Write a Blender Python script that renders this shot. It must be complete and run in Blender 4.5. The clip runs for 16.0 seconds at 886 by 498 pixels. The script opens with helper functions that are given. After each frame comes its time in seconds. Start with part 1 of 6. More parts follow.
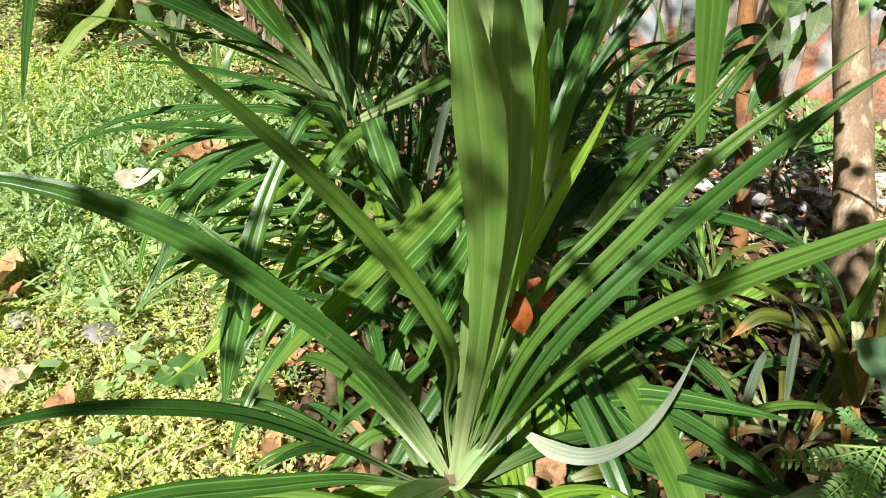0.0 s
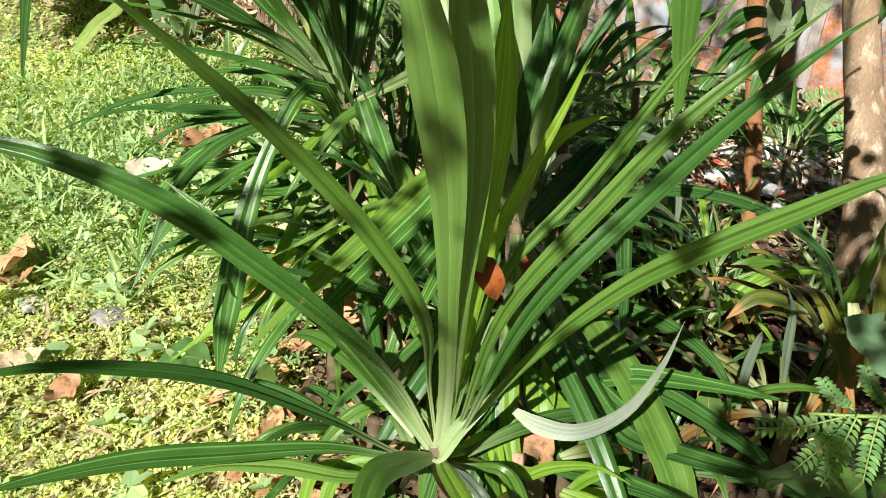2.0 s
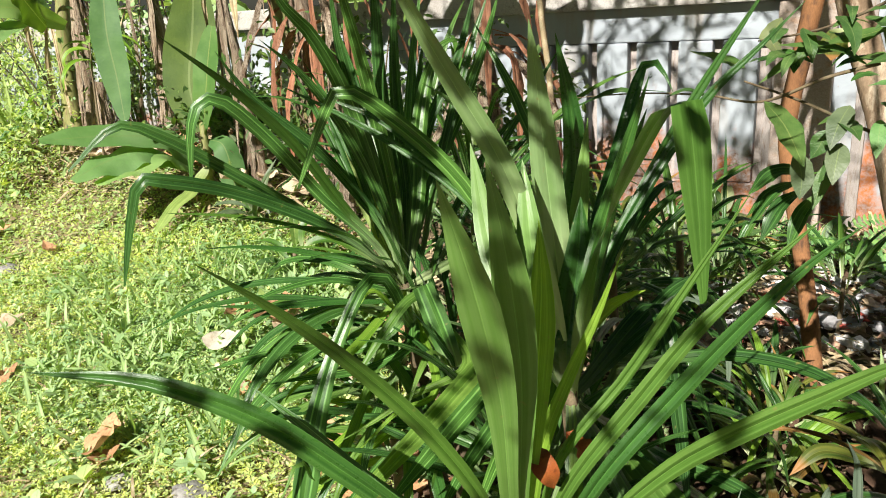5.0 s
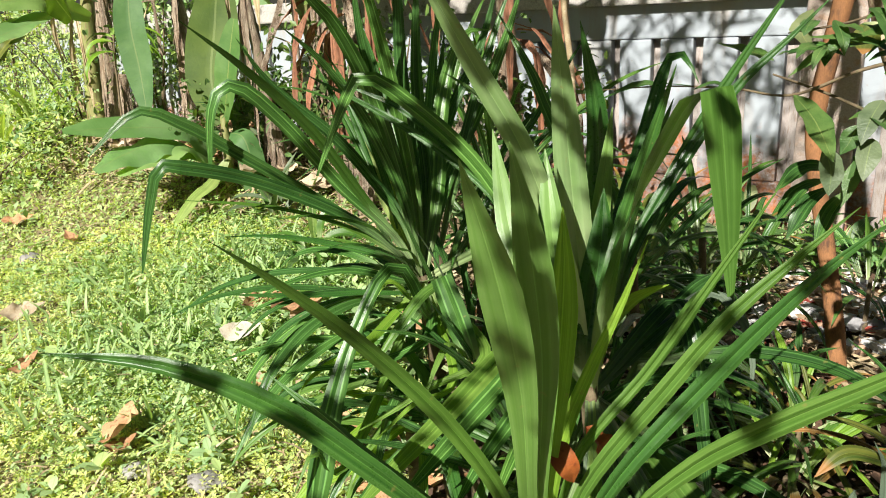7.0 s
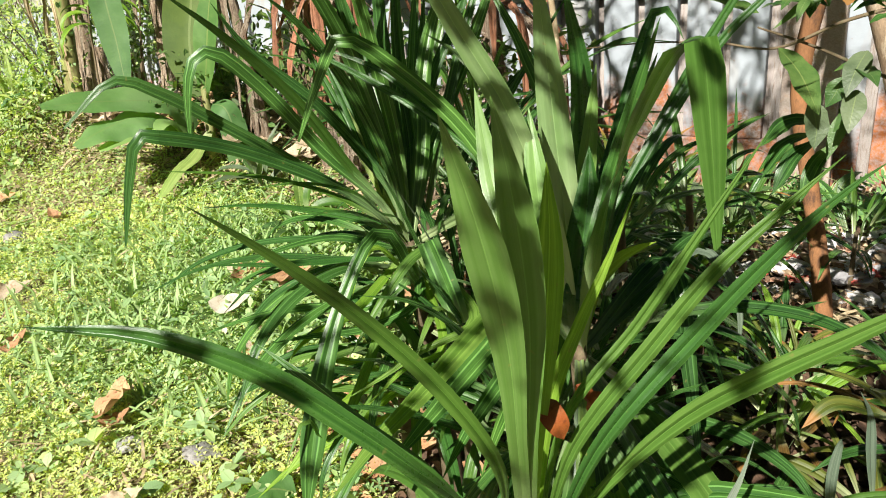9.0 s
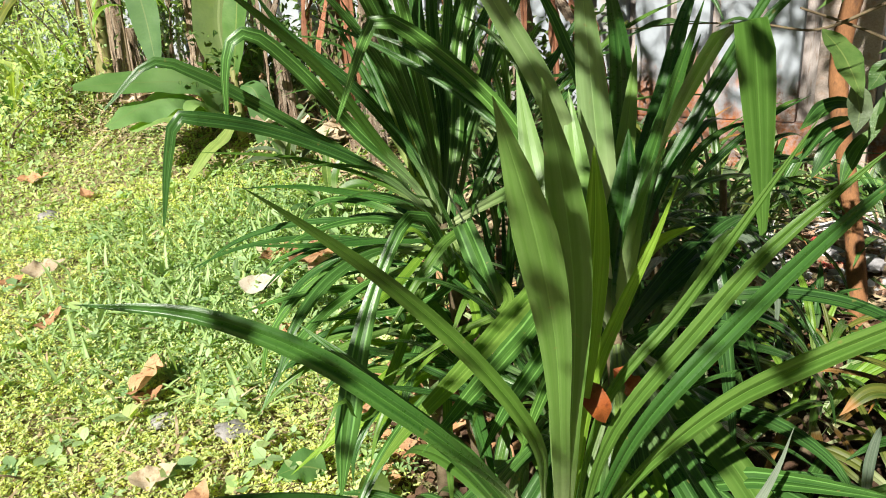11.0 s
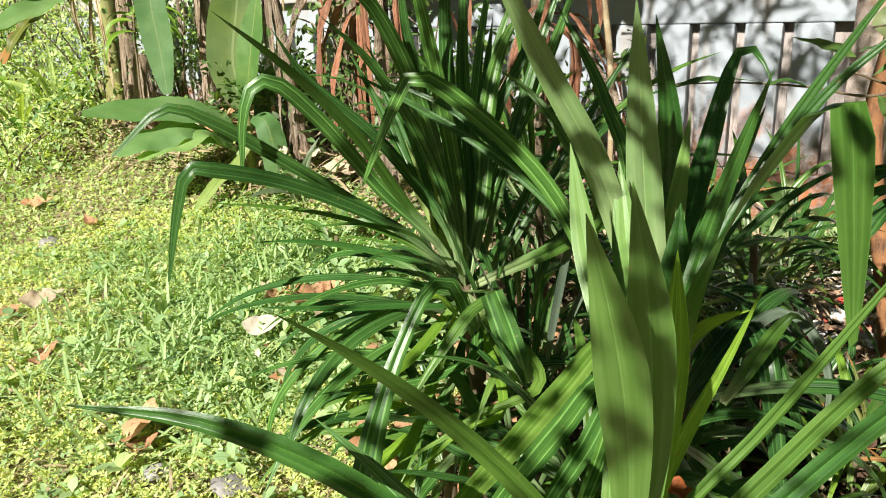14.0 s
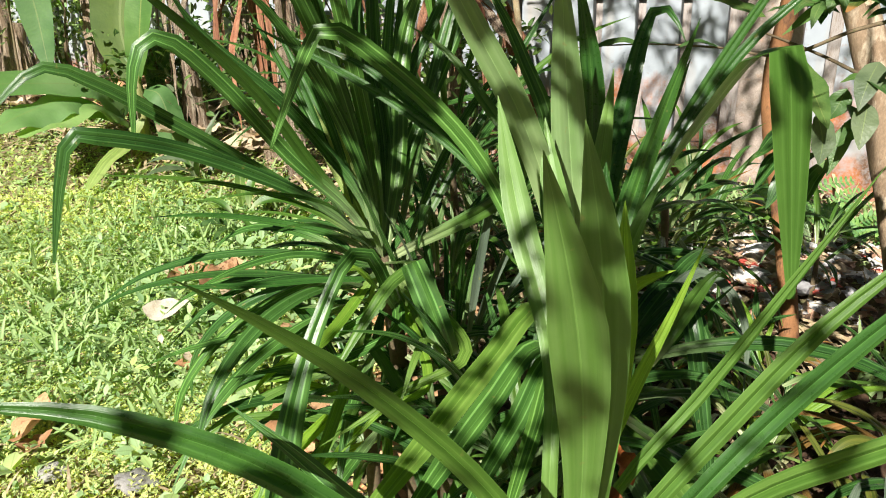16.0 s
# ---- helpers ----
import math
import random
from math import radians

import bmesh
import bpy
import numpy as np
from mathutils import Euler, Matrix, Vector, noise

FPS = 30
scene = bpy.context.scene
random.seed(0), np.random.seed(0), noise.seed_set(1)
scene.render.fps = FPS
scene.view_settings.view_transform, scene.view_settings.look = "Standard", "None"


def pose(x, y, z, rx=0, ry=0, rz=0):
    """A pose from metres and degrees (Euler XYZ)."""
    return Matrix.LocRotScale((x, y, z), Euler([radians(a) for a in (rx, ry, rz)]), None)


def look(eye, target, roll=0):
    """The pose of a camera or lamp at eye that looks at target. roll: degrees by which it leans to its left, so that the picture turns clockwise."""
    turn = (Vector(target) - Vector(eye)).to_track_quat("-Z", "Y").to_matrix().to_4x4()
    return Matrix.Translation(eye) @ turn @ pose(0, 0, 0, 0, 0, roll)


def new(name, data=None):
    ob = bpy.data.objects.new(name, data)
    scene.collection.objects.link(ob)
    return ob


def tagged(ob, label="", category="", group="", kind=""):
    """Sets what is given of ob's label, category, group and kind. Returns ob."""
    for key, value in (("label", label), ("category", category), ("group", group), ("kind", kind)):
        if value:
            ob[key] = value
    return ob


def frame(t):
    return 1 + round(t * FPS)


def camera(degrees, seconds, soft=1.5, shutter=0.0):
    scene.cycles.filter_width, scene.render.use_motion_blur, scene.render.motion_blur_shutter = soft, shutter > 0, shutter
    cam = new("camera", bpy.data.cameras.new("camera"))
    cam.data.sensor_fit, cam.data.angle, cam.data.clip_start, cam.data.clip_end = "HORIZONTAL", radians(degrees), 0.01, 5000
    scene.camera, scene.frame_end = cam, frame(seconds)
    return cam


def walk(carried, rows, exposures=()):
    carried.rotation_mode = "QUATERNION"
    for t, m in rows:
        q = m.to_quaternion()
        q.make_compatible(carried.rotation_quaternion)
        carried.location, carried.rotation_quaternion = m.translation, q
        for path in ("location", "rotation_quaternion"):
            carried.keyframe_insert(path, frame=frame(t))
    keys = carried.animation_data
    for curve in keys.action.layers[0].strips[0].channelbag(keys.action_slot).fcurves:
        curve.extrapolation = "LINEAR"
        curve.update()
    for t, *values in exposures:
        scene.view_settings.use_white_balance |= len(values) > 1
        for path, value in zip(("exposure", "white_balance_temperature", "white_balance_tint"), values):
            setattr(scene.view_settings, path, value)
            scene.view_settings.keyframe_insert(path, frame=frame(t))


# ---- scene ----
cam = camera(62.2, 16.0, soft=1.0)
PATH = [
    (0, (0.023, 0.015, 1.426), (0.037, 1.771, 0.469), 2.6),
    (0.5, (0.069, 0.006, 1.412), (0.026, 1.759, 0.45), 1.5),
    (1, (0.085, 0.016, 1.405), (0.029, 1.754, 0.415), 0.2),
    (1.5, (0.083, 0.017, 1.386), (0.07, 1.738, 0.368), 2.0),
    (2, (0.074, -0.003, 1.399), (0.037, 1.749, 0.435), 2.0),
    (2.5, (0.071, -0.045, 1.436), (0.055, 1.787, 0.635), 3.0),
    (3, (0.082, -0.049, 1.468), (-0.002, 1.821, 0.763), -0.1),
    (3.5, (0.09, -0.057, 1.487), (0.006, 1.832, 0.835), -0.8),
    (4, (0.094, -0.058, 1.484), (-0.016, 1.835, 0.847), -2.7),
    (4.5, (0.089, -0.068, 1.507), (-0.05, 1.822, 0.866), -3.8),
    (4.7, (0.087, -0.076, 1.517), (-0.08, 1.817, 0.894), -3.8),
    (6.8, (0.084, -0.058, 1.501), (-0.176, 1.827, 0.883), -3.6),
    (7, (0.081, -0.061, 1.498), (-0.169, 1.823, 0.874), -3.3),
    (7.5, (0.091, -0.065, 1.497), (-0.139, 1.816, 0.857), -4.0),
    (8, (0.103, -0.053, 1.496), (-0.086, 1.826, 0.836), -4.5),
    (8.5, (0.095, -0.054, 1.49), (-0.117, 1.808, 0.793), -4.8),
    (9, (0.085, -0.054, 1.487), (-0.138, 1.803, 0.779), -4.7),
    (9.2, (0.089, -0.048, 1.486), (-0.14, 1.81, 0.781), -4.7),
    (11.3, (0.06, -0.058, 1.49), (-0.234, 1.773, 0.741), -5.1),
    (11.5, (0.062, -0.057, 1.491), (-0.23, 1.778, 0.752), -5.5),
    (12, (0.065, -0.051, 1.5), (-0.262, 1.785, 0.778), -7.0),
    (12.5, (0.063, -0.041, 1.523), (-0.315, 1.818, 0.89), -7.4),
    (13, (0.034, -0.01, 1.534), (-0.375, 1.853, 0.931), -6.2),
    (13.5, (0.006, 0.035, 1.527), (-0.319, 1.899, 0.879), -3.7),
    (14, (-0.001, 0.064, 1.522), (-0.291, 1.925, 0.849), -2.9),
    (14.5, (-0.001, 0.063, 1.515), (-0.292, 1.924, 0.843), -2.7),
    (15, (-0.017, 0.074, 1.515), (-0.285, 1.936, 0.838), -2.7),
    (15.5, (-0.02, 0.109, 1.498), (-0.132, 1.965, 0.76), -4.1),
    (16, (-0.026, 0.123, 1.483), (-0.071, 1.98, 0.742), -2.0),
]
walk(cam, [(t, look(eye, target, roll)) for t, eye, target, roll in PATH])

# ---- light: a clear sky and a high sun from behind and to the side of the viewer ----
SUN = Vector((-0.30, -0.68, 0.62)).normalized()
world = bpy.data.worlds.new("sky")
scene.world = world
world.use_nodes = True
wn = world.node_tree.nodes
sky = wn.new("ShaderNodeTexSky")
sky.sky_type = "NISHITA"
sky.sun_disc = False
sky.sun_elevation = math.asin(SUN.z)
sky.sun_rotation = math.atan2(SUN.x, SUN.y)
wn["Background"].inputs["Strength"].default_value = 0.008
world.node_tree.links.new(sky.outputs["Color"], wn["Background"].inputs["Color"])
sun = new("sun", bpy.data.lights.new("sun", "SUN"))
sun.data.energy = 5.0
sun.data.angle = radians(0.53)
sun.data.color = (1.0, 0.955, 0.87)
sun.matrix_world = look(SUN * 30, (0, 0, 0))
scene.view_settings.exposure = 1.02


# ---- materials ----
class Nodes:
    """A small builder for node materials."""

    def __init__(self, name):
        self.mat = bpy.data.materials.new(name)
        self.mat.use_nodes = True
        self.tree = self.mat.node_tree
        self.bsdf = self.tree.nodes["Principled BSDF"]
        self.out = self.tree.nodes["Material Output"]

    def add(self, kind, inputs=None, **fields):
        n = self.tree.nodes.new(kind)
        for key, value in fields.items():
            setattr(n, key, value)
        for key, value in (inputs or {}).items():
            self.put(n.inputs[key], value)
        return n

    def put(self, socket, value):
        if isinstance(value, bpy.types.NodeSocket):
            self.tree.links.new(value, socket)
        elif isinstance(value, (tuple, list)) and len(value) == 3 and socket.type == "RGBA":
            socket.default_value = (*value, 1)
        else:
            socket.default_value = value

    def noise(self, scale, detail=3.0, rough=0.55, vector=None, coords="Object"):
        v = vector or self.add("ShaderNodeTexCoord").outputs[coords]
        return self.add("ShaderNodeTexNoise", {"Vector": v, "Scale": scale, "Detail": detail, "Roughness": rough}).outputs["Fac"]

    def stretch(self, x, y, z, coords="Object"):
        return self.add("ShaderNodeMapping", {"Vector": self.add("ShaderNodeTexCoord").outputs[coords], "Scale": (x, y, z)}).outputs["Vector"]

    def ramp(self, fac, *stops):
        r = self.add("ShaderNodeValToRGB", {"Fac": fac})
        e = r.color_ramp.elements
        while len(e) < len(stops):
            e.new(0.5)
        for el, (p, c) in zip(e, stops):
            el.position, el.color = p, (*c, 1) if len(c) == 3 else c
        return r.outputs["Color"]

    def mix(self, fac, a, b, mode="MIX"):
        m = self.add("ShaderNodeMix", data_type="RGBA", blend_type=mode)
        self.put(m.inputs[0], fac), self.put(m.inputs[6], a), self.put(m.inputs[7], b)
        return m.outputs[2]

    def math(self, op, a, b=0.0, c=0.0):
        m = self.add("ShaderNodeMath", operation=op)
        for i, v in enumerate((a, b, c)):
            self.put(m.inputs[i], v)
        return m.outputs[0]

    def bump(self, height, strength=0.3, distance=0.01):
        return self.add("ShaderNodeBump", {"Height": height, "Strength": strength, "Distance": distance}).outputs["Normal"]

    def done(self, color, rough, normal=None, specular=0.5, thin=0.0, glow=None):
        """Ends the material; thin: share of light that passes through a leaf."""
        b = self.bsdf.inputs
        self.put(b["Base Color"], color), self.put(b["Roughness"], rough), self.put(b["Specular IOR Level"], specular)
        if normal:
            self.put(b["Normal"], normal)
        if thin:
            t = self.add("ShaderNodeBsdfTranslucent", {"Color": glow or color})
            if normal:
                self.put(t.inputs["Normal"], normal)
            m = self.add("ShaderNodeMixShader", {0: thin, 1: self.bsdf.outputs[0], 2: t.outputs[0]})
            self.tree.links.new(m.outputs[0], self.out.inputs["Surface"])
        return self.mat


def strap_material(name, dark, light, rough=0.4, thin=0.2, vein=0.35, tip=0.0, sheen_stripe=0.2, pale=0.85, shine=0.32, pale_to=0.29):
    """Strap leaf: lengthwise veins and folds, sheen painted as pale stripes, pale keel, blotches, a dry tip."""
    n = Nodes(name)
    uv = n.add("ShaderNodeSeparateXYZ", {0: n.add("ShaderNodeUVMap").outputs["UV"]})
    u, v = uv.outputs[0], uv.outputs[1]
    off = n.add("ShaderNodeObjectInfo").outputs["Random"]
    lines = n.add("ShaderNodeTexNoise", {"Vector": n.add("ShaderNodeCombineXYZ", {0: n.math("MULTIPLY", u, 26.0), 1: n.math("MULTIPLY", v, 1.6), 2: n.math("MULTIPLY", off, 50.0)}).outputs[0], "Scale": 1.0, "Detail": 3.0, "Roughness": 0.6}).outputs["Fac"]
    bands = n.add("ShaderNodeTexNoise", {"Vector": n.add("ShaderNodeCombineXYZ", {0: n.math("MULTIPLY", u, 5.0), 1: n.math("MULTIPLY", v, 1.2), 2: n.math("MULTIPLY", off, 90.0)}).outputs[0], "Scale": 1.0, "Detail": 2.0}).outputs["Fac"]
    blot = n.noise(14.0, 4.0)
    fine = n.noise(120.0, 3.0)
    base = n.mix(n.ramp(bands, (0.34, (0, 0, 0)), (0.66, (1, 1, 1))), dark, light)
    base = n.mix(n.math("MULTIPLY", n.ramp(lines, (0.42, (0, 0, 0)), (0.62, (1, 1, 1))), vein), base, tuple(min(1, 1.25 * c + 0.012) for c in light))
    keel = n.math("LESS_THAN", n.math("ABSOLUTE", n.math("SUBTRACT", u, 0.5)), 0.018)
    base = n.mix(n.math("MULTIPLY", keel, 0.35), base, tuple(1.7 * c + 0.02 for c in light))
    arm = n.math("ABSOLUTE", n.math("SUBTRACT", u, 0.5))
    # pale lines along the pleats: gloss on the facets put into the colour
    pleat_sheen = n.ramp(n.math("ABSOLUTE", n.math("SUBTRACT", arm, n.math("ADD", 0.235, n.math("MULTIPLY", n.math("SUBTRACT", bands, 0.5), 0.07)))), (0.018, (1, 1, 1)), (0.045, (0, 0, 0)))
    base = n.mix(n.math("MULTIPLY", pleat_sheen, sheen_stripe), base, tuple(1.9 * c + 0.03 for c in light))
    edge = n.ramp(arm, (0.475, (0, 0, 0)), (0.49, (1, 1, 1)))
    base = n.mix(n.math("MULTIPLY", edge, 0.45), base, tuple(1.4 * c + 0.02 for c in light))
    base = n.mix(n.math("MULTIPLY", n.ramp(blot, (0.45, (0, 0, 0)), (0.75, (1, 1, 1))), 0.35), base, tuple(0.6 * c for c in dark))
    base = n.mix(1.0, base, n.ramp(off, (0.0, (0.82, 0.86, 0.8)), (0.5, (1, 1, 1)), (1.0, (1.18, 1.1, 0.95))), "MULTIPLY")
    foot = n.ramp(v, (0.04, (1, 1, 1)), (pale_to, (0, 0, 0)))
    base = n.mix(n.math("MULTIPLY", foot, pale), base, (0.50, 0.56, 0.32))
    specks = n.ramp(n.noise(60.0, 2.0), (0.70, (0, 0, 0)), (0.76, (1, 1, 1)))
    base = n.mix(n.math("MULTIPLY", specks, 0.5), base, (0.22, 0.20, 0.06))
    dry = n.math("MULTIPLY", n.ramp(n.math("ADD", v, n.math("MULTIPLY", blot, 0.06)), (1.012, (0, 0, 0)), (1.03, (1, 1, 1))), 0.9)
    base = n.mix(dry, base, (0.20, 0.13, 0.05))
    if tip:
        base = n.mix(n.ramp(n.math("ADD", v, n.math("MULTIPLY", blot, 0.14)), (1.05 - tip, (0, 0, 0)), (1.12 - tip, (1, 1, 1))), base, (0.30, 0.15, 0.045))
    h = n.math("ADD", n.math("MULTIPLY", lines, 0.7), n.math("MULTIPLY", fine, 0.3))
    r = n.math("ADD", rough, n.math("MULTIPLY", n.math("SUBTRACT", fine, 0.5), 0.25))
    return n.done(base, r, n.bump(h, 0.18, 0.003), shine, thin, n.mix(1.0, base, (1.5, 1.65, 0.55), "MULTIPLY"))


def broad_material(name, dark, light, rough=0.45, thin=0.3, scale=9.0, ribs=0.0):
    """Broad leaf: pale midrib, side veins, patches of two greens."""
    n = Nodes(name)
    uv = n.add("ShaderNodeSeparateXYZ", {0: n.add("ShaderNodeUVMap").outputs["UV"]})
    u, v = uv.outputs[0], uv.outputs[1]
    off = n.add("ShaderNodeObjectInfo").outputs["Random"]
    isl = n.add("ShaderNodeNewGeometry").outputs["Random Per Island"]
    big, fine = n.noise(scale, 4.0), n.noise(scale * 12, 3.0)
    base = n.mix(n.ramp(big, (0.35, (0, 0, 0)), (0.65, (1, 1, 1))), dark, light)
    arm = n.math("ABSOLUTE", n.math("SUBTRACT", u, 0.5))
    veins = n.math("SINE", n.math("MULTIPLY", n.math("SUBTRACT", v, n.math("MULTIPLY", arm, 0.25 if not ribs else 0.05)), 70.0 if not ribs else ribs))
    base = n.mix(n.math("MULTIPLY", n.ramp(veins, (0.6, (0, 0, 0)), (1.0, (1, 1, 1))), 0.07 if not ribs else 0.03), base, tuple(1.25 * c + 0.01 for c in light))
    base = n.mix(n.math("MULTIPLY", n.math("LESS_THAN", arm, 0.022), 0.45), base, (0.26, 0.32, 0.12))
    base = n.mix(1.0, base, n.ramp(n.math("FRACT", n.math("ADD", off, isl)), (0.0, (0.7, 0.78, 0.75)), (0.55, (1, 1, 1)), (1.0, (1.35, 1.2, 0.9))), "MULTIPLY")
    return n.done(base, rough, n.bump(n.math("ADD", n.math("MULTIPLY", veins, 0.08 if not ribs else 0.04), n.math("MULTIPLY", fine, 1.2)), 0.3, 0.004), 0.45, thin, n.mix(1.0, base, (1.5, 1.6, 0.5), "MULTIPLY"))


def patchy(name, a, b, c, scale, rough=0.85, bump=0.5, dist=0.01, stretch=None, thin=0.0, coords="Object"):
    """Rough natural surface: two colours in patches, a third in stains, grain in relief."""
    n = Nodes(name)
    vec = n.stretch(*stretch, coords=coords) if stretch else None
    big, mid, fine = n.noise(scale, 5.0, 0.6, vec, coords), n.noise(scale * 3.7, 5.0, 0.6, vec, coords), n.noise(scale * 22, 4.0, 0.7, vec, coords)
    off = n.math("FRACT", n.math("ADD", n.add("ShaderNodeObjectInfo").outputs["Random"], n.add("ShaderNodeNewGeometry").outputs["Random Per Island"]))
    col = n.mix(n.ramp(big, (0.38, (0, 0, 0)), (0.62, (1, 1, 1))), a, b)
    col = n.mix(n.ramp(mid, (0.52, (0, 0, 0)), (0.68, (1, 1, 1))), col, c)
    col = n.mix(0.6, col, n.ramp(fine, (0.3, (0.55, 0.55, 0.55)), (0.7, (1.2, 1.2, 1.2))), "MULTIPLY")
    col = n.mix(1.0, col, n.ramp(off, (0.0, (0.75, 0.75, 0.75)), (1.0, (1.2, 1.2, 1.2))), "MULTIPLY")
    return n.done(col, rough, n.bump(n.math("ADD", n.math("MULTIPLY", mid, 0.6), n.math("MULTIPLY", fine, 0.4)), bump, dist), 0.3, thin)


DARK = strap_material("pandan_green_dark", (0.014, 0.050, 0.011), (0.050, 0.130, 0.026), rough=0.31, sheen_stripe=0.55, pale=0.25, shine=0.32)
DEEP = strap_material("pandan_green_smooth", (0.020, 0.073, 0.013), (0.048, 0.134, 0.025), vein=0.15, rough=0.30, sheen_stripe=0.1, pale=0.7, shine=0.42)
MID = strap_material("pandan_green", (0.051, 0.124, 0.017), (0.080, 0.172, 0.029), thin=0.25, rough=0.34, vein=0.1, sheen_stripe=0.08, pale=0.6, shine=0.5)
# green with strong painted sheen lines, for leaves that look silvery
SHEEN_LINED = strap_material("pandan_green_sheen_lined", (0.030, 0.095, 0.016), (0.072, 0.170, 0.032), thin=0.2, rough=0.32, vein=0.25, sheen_stripe=0.95, pale=0.4, shine=0.4)
# lit copy of the pandan green: sunlight put into a lighter colour
LEAFY_LIT = strap_material("pandan_green_sunlit", (0.072, 0.162, 0.024), (0.130, 0.236, 0.048), thin=0.3, rough=0.36, vein=0.15, sheen_stripe=0.2, pale=0.4)
FAN = strap_material("pandan_leaf_upper_side", (0.100, 0.208, 0.034), (0.152, 0.272, 0.066), thin=0.15, vein=0.1, sheen_stripe=0.04, rough=0.42, shine=0.7, pale=0.6, pale_to=0.45)
SPEAR = strap_material("pandan_leaf_pale_underside", (0.150, 0.255, 0.082), (0.205, 0.312, 0.125), thin=0.15, vein=0.1, sheen_stripe=0.04, rough=0.42, shine=0.95, pale_to=0.55)
LIME = strap_material("pandan_green_young", (0.110, 0.231, 0.020), (0.215, 0.361, 0.045), thin=0.35, sheen_stripe=0.1, pale=0.35)
GOLD = strap_material("ginger_leaf_yellowgreen", (0.220, 0.310, 0.080), (0.340, 0.420, 0.135), rough=0.5, thin=0.35, vein=0.2)
FADED = strap_material("pandan_leaf_bleached", (0.125, 0.165, 0.130), (0.185, 0.230, 0.185), rough=0.45, thin=0.1, pale=0.2)
DRY = strap_material("pandan_leaf_faded", (0.070, 0.105, 0.070), (0.105, 0.140, 0.100), rough=0.45, thin=0.15, pale=0.1)
YELLOWING = strap_material("leaf_yellowing", (0.045, 0.080, 0.012), (0.125, 0.135, 0.022), rough=0.5, tip=0.18)
BROWNING = strap_material("leaf_browning", (0.105, 0.066, 0.015), (0.205, 0.108, 0.028), rough=0.55, thin=0.25, tip=0.25)
BANANA = broad_material("banana_leaf_green", (0.065, 0.165, 0.042), (0.125, 0.245, 0.080), 0.6, 0.4, 5.0, 260.0)
# paler copy of the banana green, its colour lifted for leaves in sun
BANANA_LIT = broad_material("banana_leaf_lit_pale", (0.165, 0.300, 0.095), (0.245, 0.380, 0.150), 0.45, 0.4, 5.0, 260.0)
BANANA_OLD = broad_material("banana_leaf_olive", (0.064, 0.118, 0.013), (0.105, 0.165, 0.022), 0.65, 0.4, 5.0, 260.0)
SHRUB = broad_material("shrub_leaf_green", (0.050, 0.115, 0.030), (0.110, 0.190, 0.055), 0.4, 0.25, 20.0)
SHRUB_GREY = broad_material("shrub_leaf_greygreen", (0.085, 0.120, 0.060), (0.150, 0.190, 0.100), 0.5, 0.2, 15.0)
PALE_WEED = broad_material("broad_weed_pale", (0.130, 0.250, 0.140), (0.210, 0.350, 0.200), 0.5, 0.3, 20.0)
FERN = broad_material("feathery_leaf_green", (0.105, 0.245, 0.070), (0.190, 0.350, 0.125), 0.5, 0.3, 30.0)
WEED = broad_material("weed_leaf_green", (0.485, 0.575, 0.205), (0.765, 0.810, 0.400), 0.5, 0.35, 2.2)
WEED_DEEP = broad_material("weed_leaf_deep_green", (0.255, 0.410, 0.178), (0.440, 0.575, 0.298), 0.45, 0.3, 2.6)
MEADOW = broad_material("meadow_leaf_green", (0.348, 0.480, 0.180), (0.580, 0.680, 0.335), 0.5, 0.35, 2.2)
GRASS = strap_material("grass_blade", (0.185, 0.300, 0.110), (0.320, 0.430, 0.190), 0.5, 0.3)
STRAW = patchy("dry_straw", (0.50, 0.40, 0.24), (0.36, 0.26, 0.15), (0.58, 0.50, 0.33), 12.0, 0.8, 0.4, 0.003)
SOIL = patchy("garden_soil", (0.18, 0.14, 0.075), (0.25, 0.20, 0.115), (0.17, 0.18, 0.065), 3.0, 0.95, 0.9, 0.03)
DEAD = patchy("dead_leaf_brown", (0.46, 0.24, 0.115), (0.60, 0.37, 0.20), (0.26, 0.12, 0.06), 14.0, 0.7, 0.6, 0.006, thin=0.1)
SKIRT = patchy("rotting_banana_skirt", (0.24, 0.095, 0.05), (0.34, 0.17, 0.10), (0.11, 0.05, 0.03), 8.0, 0.8, 0.6, 0.006, (4, 4, 0.6))
# litter brown darkened so that its colour deepens the shade under plants
LITTER_SHADE_BROWN = patchy("leaf_litter_shade_brown", (0.075, 0.042, 0.025), (0.12, 0.07, 0.04), (0.05, 0.028, 0.018), 14.0, 0.8, 0.6, 0.006)
DEAD_PALE = patchy("dead_leaf_pale", (0.52, 0.41, 0.27), (0.64, 0.54, 0.39), (0.38, 0.25, 0.14), 14.0, 0.6, 0.5, 0.005, thin=0.1)
BLEACHED = patchy("dead_leaf_bleached", (0.66, 0.58, 0.45), (0.78, 0.72, 0.60), (0.56, 0.46, 0.33), 14.0, 0.6, 0.5, 0.005, thin=0.1)
RUST = patchy("withered_leaf_rust", (0.30, 0.075, 0.018), (0.40, 0.12, 0.03), (0.20, 0.05, 0.015), 40.0, 0.5, 0.5, 0.003, thin=0.1)
STONE = patchy("grey_stone", (0.30, 0.29, 0.28), (0.42, 0.40, 0.38), (0.22, 0.20, 0.18), 14.0, 0.9, 0.8, 0.01)
BARK = patchy("smooth_bark", (0.185, 0.125, 0.078), (0.28, 0.20, 0.13), (0.46, 0.38, 0.28), 7.0, 0.85, 0.6, 0.01, (1, 1, 0.45))
